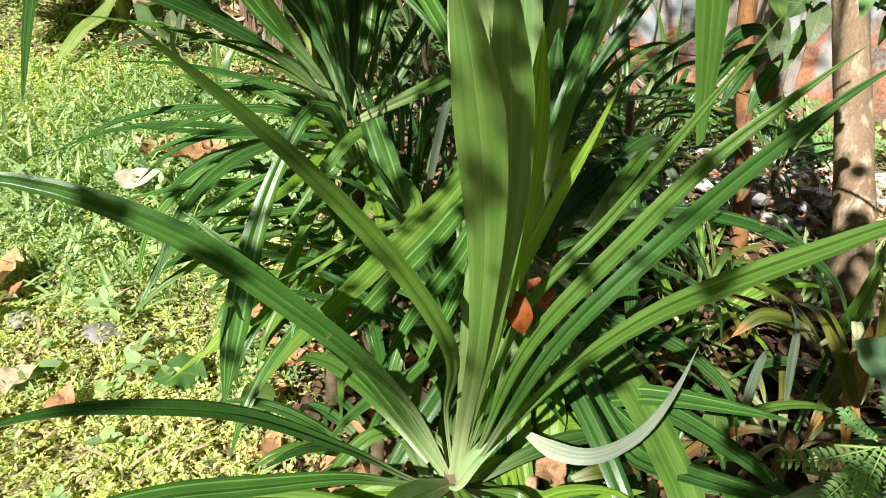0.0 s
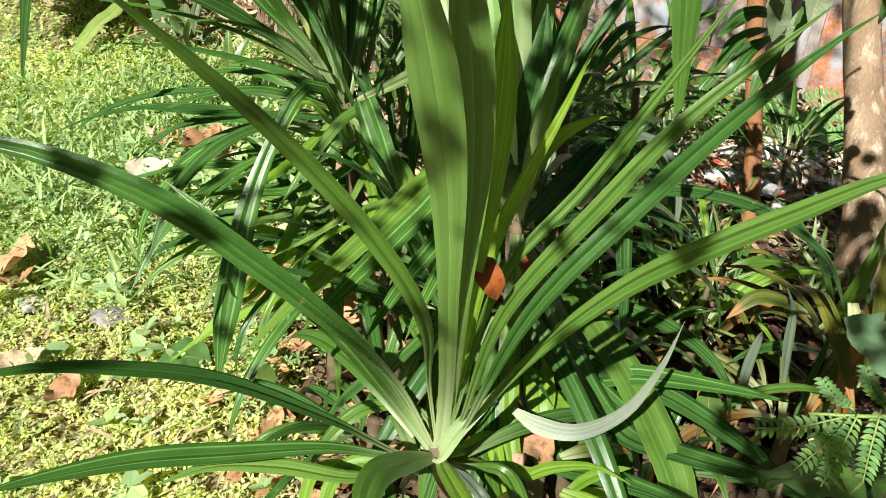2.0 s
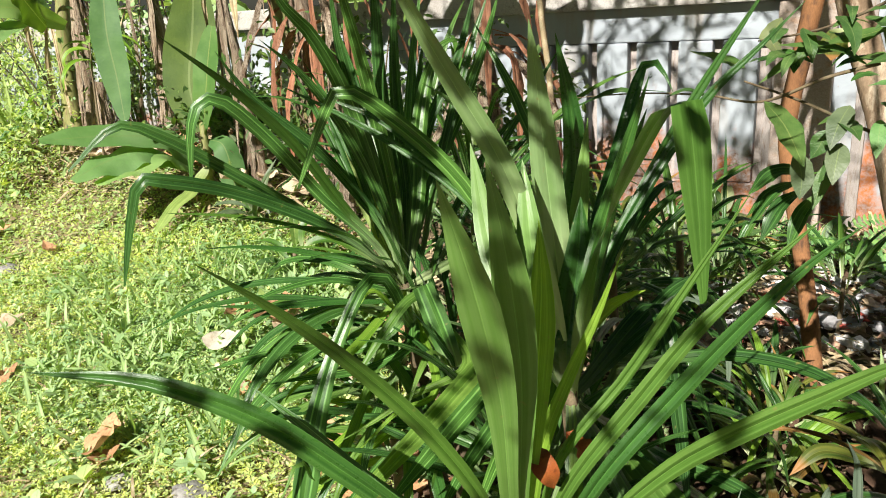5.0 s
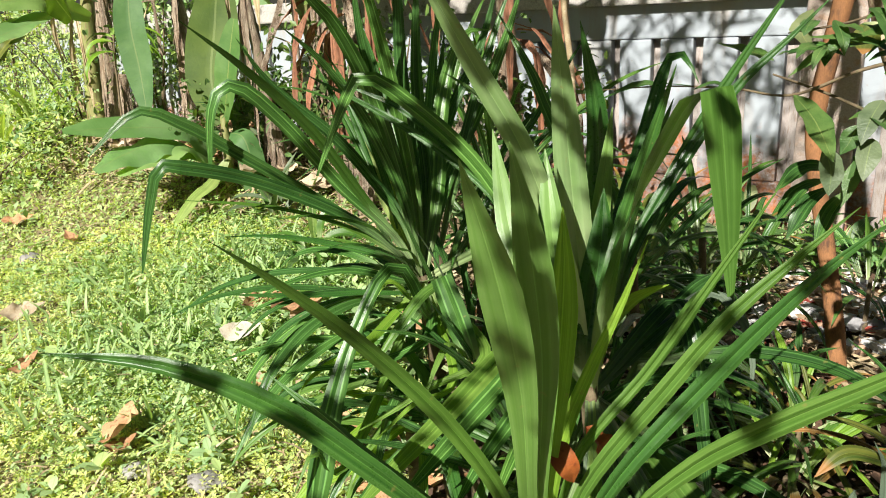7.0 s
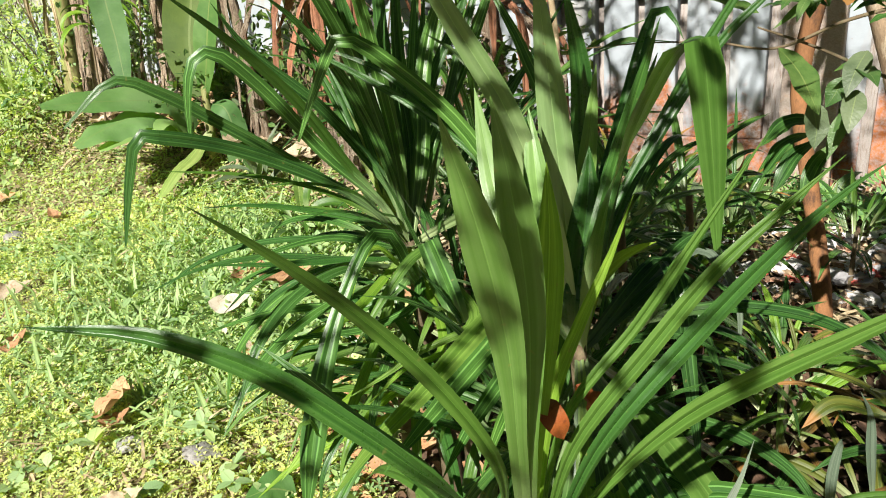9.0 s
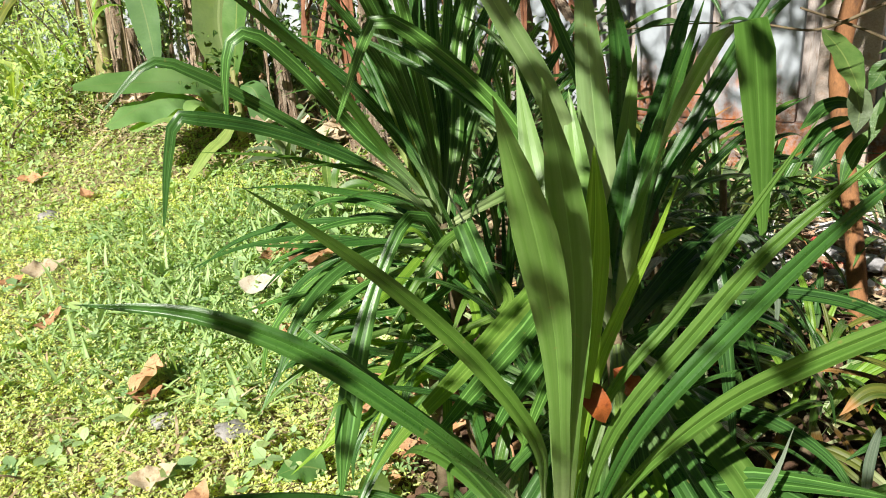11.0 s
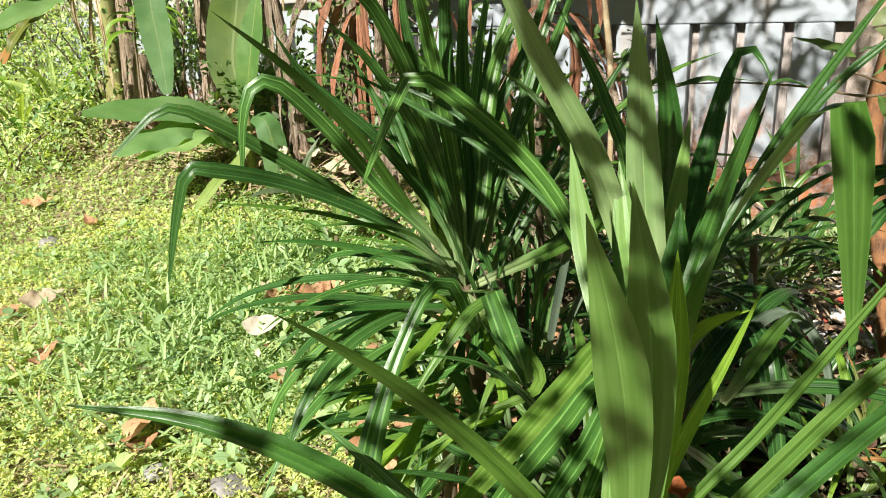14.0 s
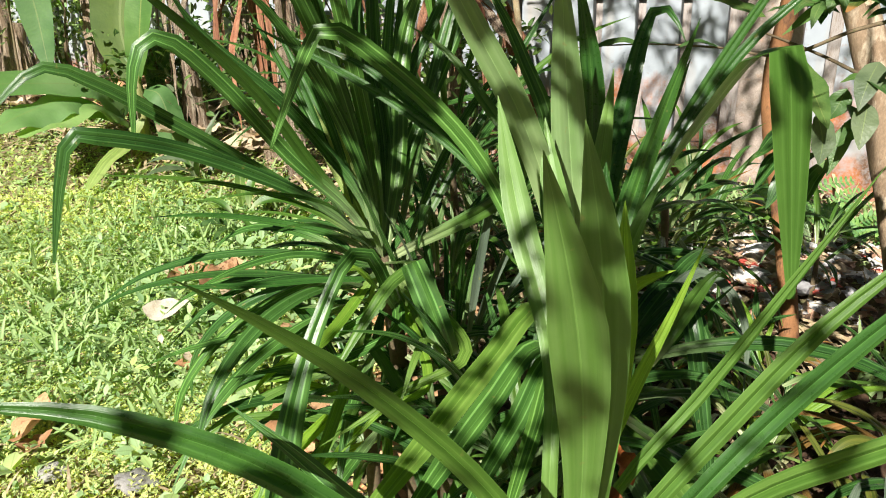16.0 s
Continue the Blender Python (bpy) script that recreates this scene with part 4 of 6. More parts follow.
leaf(pandan_rear, ((-0.195, 1.579, 0.868), (-0.295, 1.330, 0.815), (-0.358, 1.281, 0.800), (-0.393, 1.246, 0.779), (-0.408, 1.227, 0.756)), 0.028, LIME)
leaf(pandan_rear, ((-0.188, 1.577, 0.868), (-0.058, 1.264, 0.823), (-0.087, 1.231, 0.876), (-0.105, 1.188, 0.862), (-0.133, 1.126, 0.800)), 0.026, LEAFY_LIT)
leaf(pandan_rear, ((-0.187, 1.576, 0.869), (-0.021, 1.222, 0.845), (-0.128, 1.177, 0.807), (-0.192, 1.146, 0.775), (-0.264, 1.111, 0.747)), 0.025, LEAFY_LIT)
leaf(pandan_rear, ((-0.189, 1.576, 0.867), (-0.092, 1.234, 0.775), (-0.159, 1.212, 0.755), (-0.213, 1.178, 0.717), (-0.255, 1.146, 0.685)), 0.021, LIME)
leaf(pandan_rear, ((-0.195, 1.573, 0.863), (-0.306, 1.111, 0.657), (-0.339, 1.093, 0.719), (-0.356, 1.065, 0.689), (-0.375, 1.039, 0.646)), 0.026, LEAFY_LIT)

# pale young leaves in the heart of the rear plant
for tip, w in (((-0.340, 1.740, 1.189), 0.020), ((-0.358, 1.720, 1.155), 0.018), ((-0.300, 1.760, 1.189), 0.018), ((-0.325, 1.735, 1.235), 0.016), ((-0.285, 1.745, 1.150), 0.016)):
    leaf(pandan_rear, (REAR, (0.5 * (REAR[0] + tip[0]), 0.5 * (REAR[1] + tip[1]) + 0.02, 0.5 * (REAR[2] + tip[2])), tip), w, GOLD, up=(0, -1, 0.3), profile="oval")

# further leaves that fill the crowns
rosette(pandan_front, FRONT, 5, (0.3, 0.45), (0.03, 0.04), (-0.2, 0.5), (0.8, 1.8), (DARK, MID), 3, (0.5, 2.6))
rosette(pandan_front, (FRONT[0], FRONT[1], FRONT[2] - 0.1), 6, (0.25, 0.4), (0.03, 0.04), (-0.9, -0.2), (0.6, 1.2), (DARK, MID, DRY), 4)
rosette(pandan_middle, (MIDDLE[0] + 0.05, MIDDLE[1] + 0.1, MIDDLE[2]), 9, (0.35, 0.6), (0.028, 0.04), (-0.3, 0.6), (1.2, 2.4), (DARK,), 5, (-0.6, 2.6))
rosette(pandan_middle, (MIDDLE[0], MIDDLE[1], MIDDLE[2] - 0.14), 14, (0.4, 0.65), (0.03, 0.042), (-1.0, -0.1), (0.5, 1.4), (DARK,), 6)
rosette(pandan_rear, REAR, 14, (0.45, 0.62), (0.024, 0.036), (-0.1, 0.8), (0.9, 2.2), (DARK, SHEEN_LINED, DARK, SHEEN_LINED), 7, (1.6, 4.4))
rosette(pandan_rear, (REAR[0], REAR[1], REAR[2] - 0.12), 20, (0.35, 0.62), (0.018, 0.03), (-0.7, 0.3), (0.8, 1.9), (DARK, DARK, DARK, MID), 8, (-0.9, 3.3))
rosette(pandan_rear, (REAR[0], REAR[1] + 0.05, REAR[2] + 0.02), 12, (0.5, 0.75), (0.022, 0.032), (0.9, 1.4), (0.1, 0.8), (DARK,), 9, (0.4, 3.2))
rosette(pandan_rear, (REAR[0] + 0.14, REAR[1] + 0.02, REAR[2] - 0.18), 18, (0.3, 0.5), (0.014, 0.024), (0.9, 1.5), (0.1, 0.5), (DARK, DARK, DRY), 10)

rosette(pandan_rear, (REAR[0] - 0.02, REAR[1] + 0.06, REAR[2] - 0.26), 10, (0.36, 0.6), (0.024, 0.036), (-0.35, 0.35), (0.5, 1.6), (LEAFY_LIT, DEEP, SHEEN_LINED, LIME), 11, (2.3, 5.3))
rosette(pandan_rear, (REAR[0] + 0.02, REAR[1] + 0.05, REAR[2] - 0.42), 7, (0.36, 0.56), (0.024, 0.038), (-0.2, 0.4), (0.5, 1.5), (LEAFY_LIT, SHEEN_LINED, LIME, LEAFY_LIT), 12, (2.6, 5.6))
rosette(pandan_middle, (MIDDLE[0] - 0.06, MIDDLE[1] + 0.14, MIDDLE[2] - 0.3), 22, (0.35, 0.55), (0.018, 0.03), (0.3, 1.4), (0.2, 1.2), (DARK,), 13)

# more pandans standing behind, towards the wall
for place, n, size, seed in (((-0.049, 2.459, 0.892), 22, 1.0, 21), ((-0.340, 2.839, 0.877), 20, 1.05, 22), ((0.636, 2.363, 0.704), 20, 0.6, 23), ((0.347, 1.893, 0.796), 18, 0.55, 25)):
    p = plant("pandan", (place[0], place[1], place[2]), "dark green pandan plant crowded between its neighbours and the wall", "plant", "pandan clump")
    stem("trunk", p, ((place[0] + 0.05, place[1] + 0.05, float(height(place[0], place[1])) - 0.05), (place[0], place[1], place[2] + 0.02)), (0.014, 0.012), TWIG, rough=0.09)
    rosette(p, place, n, (0.5 * size, 0.85 * size), (0.02, 0.036), (0.1, 1.35), (0.5, 1.9), (DARK, DARK, MID), seed)
    rosette(p, (place[0], place[1], place[2] - 0.08), 12, (0.4, 0.6), (0.02, 0.034), (-1.1, -0.2), (0.4, 1.2), (DARK,), seed + 200)

# pups that crowd the foot of the clump
for place, n, size, seed in (((0.087, 1.246, 0.679), 15, 0.5, 26), ((-0.067, 1.449, 0.639), 15, 0.5, 27), ((-0.259, 1.643, 0.626), 16, 0.5, 28), ((0.361, 1.302, 0.471), 15, 0.5, 29), ((0.508, 1.177, 0.368), 14, 0.45, 30), ((-0.094, 1.244, 0.373), 14, 0.42, 36), ((-0.264, 1.679, 0.421), 14, 0.4, 37), ((-0.084, 1.994, 0.747), 16, 0.6, 39)):
    g = float(height(place[0], place[1]))
    p = plant("pandan_pup", (place[0], place[1], g), "small dark pandan offshoot in the shade of the clump", "plant", "pandan pups")
    stem("trunk", p, ((place[0], place[1], g - 0.04), (place[0], place[1], max(g + 0.06, place[2] - 0.1))), (0.022, 0.016), TWIG, sides=8, rings=6, rough=0.09)
    rosette(p, (place[0], place[1], max(g + 0.08, place[2] - 0.1)), n, (0.55 * size, size), (0.018, 0.034), (-0.1, 1.4), (0.8, 2.4), (DARK, DARK, DARK, MID), seed)

# the withered rust-brown leaf caught in the front plant
withered = plant("withered_leaf", (0.111, 0.670, 0.993), "curled rust-brown withered leaf caught between pandan leaves", "dead leaf")
leaf(withered, ((0.096, 0.698, 1.008), (0.104, 0.676, 1.004), (0.114, 0.669, 0.990), (0.121, 0.677, 0.964)), 0.032, RUST, "blade", profile="oval", fold=0.5, up=(0.4, -1, 0.3))

crumpled = plant("withered_leaf", (0.205, 0.925, 0.530), "crumpled pinkish-brown dead leaf at the foot of the pandan", "dead leaf")
leaf(crumpled, ((0.165, 0.95, 0.500), (0.190, 0.925, 0.540), (0.220, 0.910, 0.532), (0.255, 0.900, 0.495)), 0.065, DEAD, "blade", profile="oval", fold=0.6, wave=0.5, rings=18)
leaf(crumpled, ((0.150, 0.90, 0.515), (0.175, 0.885, 0.535), (0.200, 0.880, 0.520)), 0.04, DEAD, "blade", profile="oval", fold=0.6, wave=0.5, rings=14)
hung = plant("withered_leaf", (0.165, 0.86, 0.90), "dark reddish-brown dry leaf scrap behind the front pandan", "dead leaf")
leaf(hung, ((0.150, 0.900, 0.900), (0.170, 0.880, 0.885), (0.185, 0.875, 0.855)), 0.035, RUST, "blade", profile="oval", fold=0.6, wave=0.5, rings=14)

# stumps and sheath scars where old leaves were cut
for spot, s in (((0.200, 0.942, 0.509), 0.013), ((0.172, 0.881, 0.530), 0.011), ((0.162, 0.987, 0.523), 0.011)):
    st = plant("cut_stump", spot, "pinkish cut leaf stump at the foot of the pandan", "stump", "cut stumps")
    stem("wood", st, ((spot[0] - 1.6 * s, spot[1] + s, spot[2] - 0.03), spot, (spot[0] + 2.2 * s, spot[1] - s, spot[2] + 0.012)), (s * 0.7, s, s * 0.9), PITH, rough=0.08)

# ---- low yellowing lilies on the shaded side ----
for c, n, seed, mats in (((0.832, 1.274, 0.424), 12, 31, (YELLOWING, DARK, YELLOWING, DARK)), ((1.026, 1.437, 0.543), 12, 32, (YELLOWING, DARK, DARK)), ((0.783, 1.802, 0.302), 12, 33, (YELLOWING, MID, LIME))):
    g = float(height(c[0], c[1]))
    lily = plant("lily", (c[0], c[1], g), "low strap-leaved lily with yellowing leaves in shade", "plant", "shaded lilies")
    rosette(lily, (c[0], c[1], max(g + 0.03, c[2] - 0.12)), n, (0.28, 0.5), (0.014, 0.032), (0.2, 1.3), (0.8, 2.2), mats, seed)
    stem("stalk", lily, ((c[0], c[1], g - 0.03), (c[0], c[1], max(g + 0.04, c[2] - 0.12))), (0.02, 0.016), TWIG)
    rosette(lily, (c[0], c[1], max(g + 0.03, c[2] - 0.14)), 7, (0.25, 0.5), (0.018, 0.036), (0.1, 1.2), (0.9, 2.6), (BROWNING, YELLOWING, BROWNING), seed + 300, (2.8, 6.2))
    if seed == 31:
        leaf(lily, ((0.786, 1.224, 0.602), (0.737, 1.208, 0.637), (0.654, 1.203, 0.662), (0.593, 1.181, 0.623)), 0.040, YELLOWING)
        leaf(lily, ((0.757, 1.270, 0.650), (0.749, 1.168, 0.689), (0.752, 1.077, 0.654), (0.757, 0.972, 0.580)), 0.036, YELLOWING)
        leaf(lily, ((0.731, 1.165, 0.478), (0.720, 1.172, 0.570), (0.716, 1.189, 0.649), (0.698, 1.199, 0.692)), 0.022, DRY)
        leaf(lily, ((0.654, 1.160, 0.421), (0.656, 1.173, 0.525), (0.668, 1.178, 0.596), (0.669, 1.163, 0.613)), 0.022, DRY)
    if seed == 32:
        leaf(lily, ((0.845, 1.125, 0.518), (0.829, 1.102, 0.664), (0.816, 1.116, 0.782), (0.817, 1.120, 0.867)), 0.05, YELLOWING)
        leaf(lily, ((0.800, 1.150, 0.690), (0.795, 1.100, 0.650), (0.790, 1.070, 0.560), (0.800, 1.050, 0.450)), 0.045, BROWNING)
        leaf(lily, ((0.880, 1.200, 0.640), (0.850, 1.150, 0.690), (0.800, 1.090, 0.680), (0.760, 1.040, 0.610)), 0.040, BROWNING)
        leaf(lily, ((0.830, 1.286, 0.534), (0.852, 1.256, 0.610), (0.867, 1.246, 0.721), (0.886, 1.275, 0.802)), 0.035, MID)

# tufts crowding the foot of the wall
for c, n, size, seed, mats in (((0.257, 3.427, 0.646), 12, 0.5, 131, (DARK, MID)), ((0.533, 3.303, 0.670), 14, 0.5, 132, (DARK, MID, YELLOWING)), ((0.697, 3.388, 0.699), 14, 0.55, 133, (DARK, MID)), ((0.972, 3.031, 0.797), 14, 0.6, 134, (MID, DARK)), ((0.737, 2.837, 0.640), 13, 0.45, 136, (DARK, YELLOWING, MID)), ((0.401, 2.788, 0.638), 13, 0.45, 137, (DARK, MID)), ((0.010, 3.744, 0.666), 12, 0.5, 139, (DARK, DRY)), ((1.421, 2.888, 0.493), 10, 0.35, 140, (DARK, MID)), ((0.842, 1.928, 0.411), 12, 0.35, 143, (LIME, MID, YELLOWING)), ((0.908, 2.512, 0.040), 12, 0.28, 161, (DARK, YELLOWING, MID)), ((0.980, 2.349, 0.032), 12, 0.3, 162, (LIME, YELLOWING, DARK)), ((1.016, 2.176, 0.019), 12, 0.3, 163, (YELLOWING, DARK, DARK)), ((0.771, 2.450, 0.026), 12, 0.3, 164, (MID, YELLOWING, DARK)), ((0.786, 2.063, 0.005), 12, 0.3, 165, (DARK, MID, YELLOWING)), ((0.417, 3.727, 0.658), 14, 0.5, 144, (DARK, DARK, DRY)), ((0.576, 3.082, 0.648), 14, 0.5, 145, (DARK, MID)), ((0.119, 3.225, 0.646), 14, 0.6, 148, (DARK,))):
    g = float(height(c[0], c[1]))
    tuft = plant("lily", (c[0], c[1], g), "narrow-leaved lily tuft at the foot of the wall", "plant", "lily tufts")
    top = min(max(g + 0.05, c[2] - 0.35 * size), g + 0.28)
    size *= 1.0 + 0.5 * max(0.0, c[2] - 0.35 * size - top)
    stem("stalk", tuft, ((c[0], c[1], g - 0.03), (c[0], c[1], top)), (0.012, 0.008), TWIG, sides=8, rings=6)
    rosette(tuft, (c[0], c[1], top), int(1.6 * n), (0.6 * size, 1.1 * size), (0.014, 0.03), (0.2, 1.4), (0.6, 2.2), mats, seed)

# ---- broad-leaved weeds among the stems ----
for spots, w, mat, lab in ((((0.734, 0.880, 0.757), (0.689, 0.889, 0.784), (0.644, 0.911, 0.811)), 0.125, PALE_WEED, "pale green broad-leaved weed under the tree"),
                           (((-0.637, 1.713, 0.041), (-0.707, 1.700, 0.064), (-0.776, 1.664, 0.061)), 0.13, BANANA, "pale green broad leaf at the edge of the weeds"),
                           (((-0.478, 1.581, 0.132), (-0.447, 1.559, 0.093), (-0.455, 1.533, 0.066)), 0.10, BANANA_OLD, "dull green broad leaf beneath the pandan"),
                           (((0.571, 1.127, 0.502), (0.557, 1.058, 0.479), (0.559, 1.015, 0.464)), 0.05, SHRUB, "small green leaf beneath the pandan"),
                           (((0.244, 0.996, 0.545), (0.269, 0.984, 0.567), (0.296, 0.966, 0.568)), 0.045, LIME, "bright green young leaf beneath the pandan"),
                           (((0.531, 0.739, 0.688), (0.544, 0.687, 0.723), (0.551, 0.623, 0.744)), 0.16, SHRUB, "dark green broad leaf in shade"),
                           (((0.635, 0.714, 0.739), (0.593, 0.671, 0.742), (0.546, 0.630, 0.747)), 0.14, SHRUB, "dark green broad leaf in shade")):
    base = spots[0]
    g = float(height(base[0], base[1]))
    wd = plant("broad_weed", (base[0], base[1], g), lab, "weed", "broad weeds")
    stem("stalk", wd, ((base[0] + 0.02, base[1] + 0.03, g - 0.02), (base[0] + 0.01, base[1] + 0.01, 0.5 * (g + base[2])), base), (0.004, 0.003, 0.003), TWIG, sides=6, rings=8)
    leaf(wd, spots, w, mat, profile="oval", fold=0.15, wave=0.12, rings=14)

# low broad-leaved plants in the half shade before the wall
for c, n, size, mats, seed in (((0.811, 3.601, 0.118), 9, 0.3, (SHRUB_GREY, SHRUB), 151), ((1.087, 3.914, 0.136), 9, 0.28, (SHRUB, SHRUB_GREY), 152), ((1.325, 4.220, 0.140), 9, 0.28, (SHRUB_GREY, SHRUB), 153), ((0.812, 3.149, 0.088), 9, 0.25, (SHRUB, LIME), 154), ((1.610, 3.666, 0.137), 8, 0.25, (SHRUB_GREY, SHRUB), 155), ((1.177, 3.681, 0.130), 9, 0.25, (SHRUB, SHRUB_GREY), 156)):
    g = float(height(c[0], c[1]))
    w = plant("broad_weed", (c[0], c[1], g), "low weed with broad grey-green leaves in half shade", "weed", "broad weeds")
    stem("stalk", w, ((c[0], c[1], g - 0.02), (c[0], c[1], g + 0.12)), (0.006, 0.005), TWIG, sides=7, rings=6)
    rosette(w, (c[0], c[1], g + 0.1), n, (0.6 * size, size), (0.05, 0.09), (0.2, 1.3), (0.6, 2.0), mats, seed, profile="oval", rings=12, fold=0.25, wave=0.06)

# cut young shoots at the foot of the front plant
shoot = plant("pandan_pup", ((0.219, 0.878, 0.504)[0], (0.219, 0.878, 0.504)[1], float(height(*(0.219, 0.878, 0.504)[:2]))), "yellow-green pandan shoot with short cut leaves", "plant", "pandan pups")
sx, sy, sz = (0.219, 0.878, 0.504)
stem("trunk", shoot, ((sx, sy, shoot.location[2] - 0.04), (sx, sy, sz)), (0.02, 0.016), TWIG, sides=8, rings=8, rough=0.09)
rosette(shoot, (sx, sy, sz), 13, (0.10, 0.2), (0.022, 0.034), (-0.2, 1.1), (0.2, 0.9), (LIME, MID, LIME, YELLOWING), 157)

# ---- feathery seedling by the viewer's feet ----
seedling = plant("feathery_seedling", (0.533, 0.576, 0.912), "light green feathery seedling with rows of small oval leaflets", "plant")
gx, gy = (0.533, 0.576, 0.912)[:2]
stem("stalk", seedling, ((gx + 0.06, gy + 0.02, -0.02), (gx + 0.05, gy, 0.5), (0.533, 0.577, 0.913)), (0.006, 0.005, 0.003), TWIG, sides=7)
stem("stalk", seedling, ((0.533, 0.577, 0.913), (0.491, 0.594, 0.896), (0.454, 0.609, 0.884)), (0.0025, 0.002, 0.0015), LIME, sides=6, rings=10)


def frond(owner, a, b, sag, pairs, size):
    """A midrib with leaflets in pairs."""
    a, b = np.array(a), np.array(b)
    mid = (a + b) / 2 + np.array((0, 0, sag))
    q, d, _ = curve_points((a, mid, b), pairs + 2)
    rib = part("frond", mesh("frond", *[np.array(tube((a, mid, b), (0.0012, 0.0007), 5, 10)[0]) - np.array(owner.location), tube((a, mid, b), (0.0012, 0.0007), 5, 10)[1]], LIME), owner)
    for i in range(1, pairs + 1):
        s = np.cross(d[i], (0, -0.6, 0.8))
        s /= np.linalg.norm(s)
        grow = size * (0.55 + 0.6 * math.sin(math.pi * i / (pairs + 2)))
        for sign in (-1, 1):
            tip = q[i] + grow * (s * sign * 0.93 + d[i] * 0.4)
            v, f, uv = blade((q[i], (q[i] + tip) / 2 + np.array((0, 0, 0.002)), tip), grow * 0.44, up=(0, -0.6, 0.8), profile="oval", fold=0.08, rings=7, across=3, seed=i)
            part("leaflet", mesh("leaflet", np.array(v) - np.array(owner.location), f, FERN, uv), rib)


for a, b, n in (((0.486, 0.596, 0.893), (0.398, 0.607, 0.861), 8), ((0.491, 0.595, 0.896), (0.429, 0.561, 0.848), 8), ((0.490, 0.587, 0.905), (0.442, 0.531, 0.858), 9),
                ((0.513, 0.590, 0.910), (0.479, 0.529, 0.867), 8), ((0.501, 0.612, 0.889), (0.492, 0.672, 0.884), 6), ((0.517, 0.588, 0.911), (0.521, 0.651, 0.919), 6),
                ((0.533, 0.578, 0.914), (0.501, 0.523, 0.879), 8)):
    frond(seedling, a, b, -0.006, int(1.5 * n), 0.0118)

# ---- trees on the right ----
tree = plant("tree", ((1.475, 2.240, 0.140)[0], (1.475, 2.240, 0.140)[1], 0.0), "small tree with smooth pinkish-brown mottled trunk and added unseen shade crown", "tree")
ta, tb, tc, td = (1.476, 2.296, 0.242), (1.441, 2.498, 0.677), (1.361, 2.636, 1.117), (1.265, 2.703, 1.442)
stem("trunk", tree, ((ta[0] + 0.02, ta[1], -0.1), ta, tb, tc, td, (td[0] - 0.12, td[1] - 0.05, 2.1), (td[0] - 0.3, td[1] - 0.2, 3.0)), (0.078, 0.066, 0.058, 0.054, 0.052, 0.05, 0.045), BARK, rings=60, sides=20, rough=0.035)
# limbs above the view, added to carry the shading crown
for k, end in enumerate(((-0.6, -0.7, 2.4), (-0.2, -1.3, 2.4), (-0.9, -0.4, 2.45), (-0.4, 0.3, 2.5), (0.1, -0.7, 2.4), (-1.0, 1.2, 3.8), (-0.2, 1.6, 3.9), (0.2, 0.7, 3.8), (-1.8, 1.1, 3.9))):
    start = (td[0] - 0.2, td[1] - 0.1, 2.35 + 0.07 * k)
    stem("limb", tree, (start, (0.5 * (start[0] + end[0]), 0.5 * (start[1] + end[1]), max(start[2], end[2]) + 0.15), end), (0.02, 0.011, 0.004), BARK, rings=16, sides=8)


def crown(seed=5):
    """Leaf clumps with gaps, added out of view to dapple the light below."""
    r = np.random.RandomState(seed)
    spots, sizes = [], []
    for number, x, y, z, count, loose, size in ((420, (-1.3, 0.4), (-1.9, -0.2), (2.2, 2.6), 8, 0.09, (0.035, 0.075)), (40, (-0.65, -0.1), (-0.15, 0.4), (2.3, 2.7), 7, 0.09, (0.04, 0.085)), (17, (-0.60, -0.42), (-0.62, -0.44), (2.25, 2.55), 8, 0.045, (0.03, 0.06)), (21, (-0.95, -0.44), (0.0, 0.55), (2.2, 2.7), 8, 0.09, (0.04, 0.08)), (44, (-0.9, -0.1), (0.3, 0.85), (2.3, 2.7), 7, 0.09, (0.04, 0.085)), (16, (-1.4, -0.2), (0.0, 1.2), (2.3, 2.8), 8, 0.10, (0.06, 0.12)), (14, (0.25, 0.5), (-0.35, 0.05), (2.2, 2.6), 7, 0.09, (0.045, 0.09))):
        for k in range(number):
            c = np.array((r.uniform(*x), r.uniform(*y), r.uniform(*z)))
            n = r.randint(count // 2, count * 3 // 2)
            # clump density by area, set to shade some leaves and leave others in sun
            thick = 0.15
            if -0.62 < c[0] < -0.44 and -0.78 < c[1] < -0.42:
                thick = 0.6 if c[1] > -0.64 else 0.1
            elif -1.05 < c[0] < -0.78 and -0.98 < c[1] < -0.8:
                thick = 0.7
            elif -1.1 < c[0] < -0.74 and -0.85 < c[1] < -0.66:
                thick = 0.25
            elif -1.05 < c[0] < -0.56 and -0.72 < c[1]:
                thick = 0.6
            elif c[0] > 0.02 and c[1] > -0.88 or c[0] > -0.2 and c[1] < -0.85:
                thick = 0.8
            elif -0.46 < c[0] and -0.95 < c[1] < -0.4:
                thick = 0.05
            elif c[0] > -0.42 and c[1] < -0.95:
                thick = 0.6
            elif c[0] > -0.6 and c[1] < -0.95:
                thick = 0.06
            if math.hypot(c[0] + 0.25, c[1] + 0.42) < 0.17 or math.hypot(c[0] + 0.62, c[1] + 0.92) < 0.17:
                continue
            if number == 420 and (math.hypot(c[0] + 0.78, c[1] + 1.13) < 0.28 or math.hypot(c[0] + 0.6, c[1] + 1.14) < 0.14 or r.uniform() > thick):
                continue
            spots.append(c + r.normal(0, 1, (n, 3)) * (loose, 0.6 * loose, 0.1))
            sizes.append(r.uniform(size[0], size[1], n))
    return np.concatenate(spots), np.concatenate(sizes)


spots, sizes = crown()
r = np.random.RandomState(6)
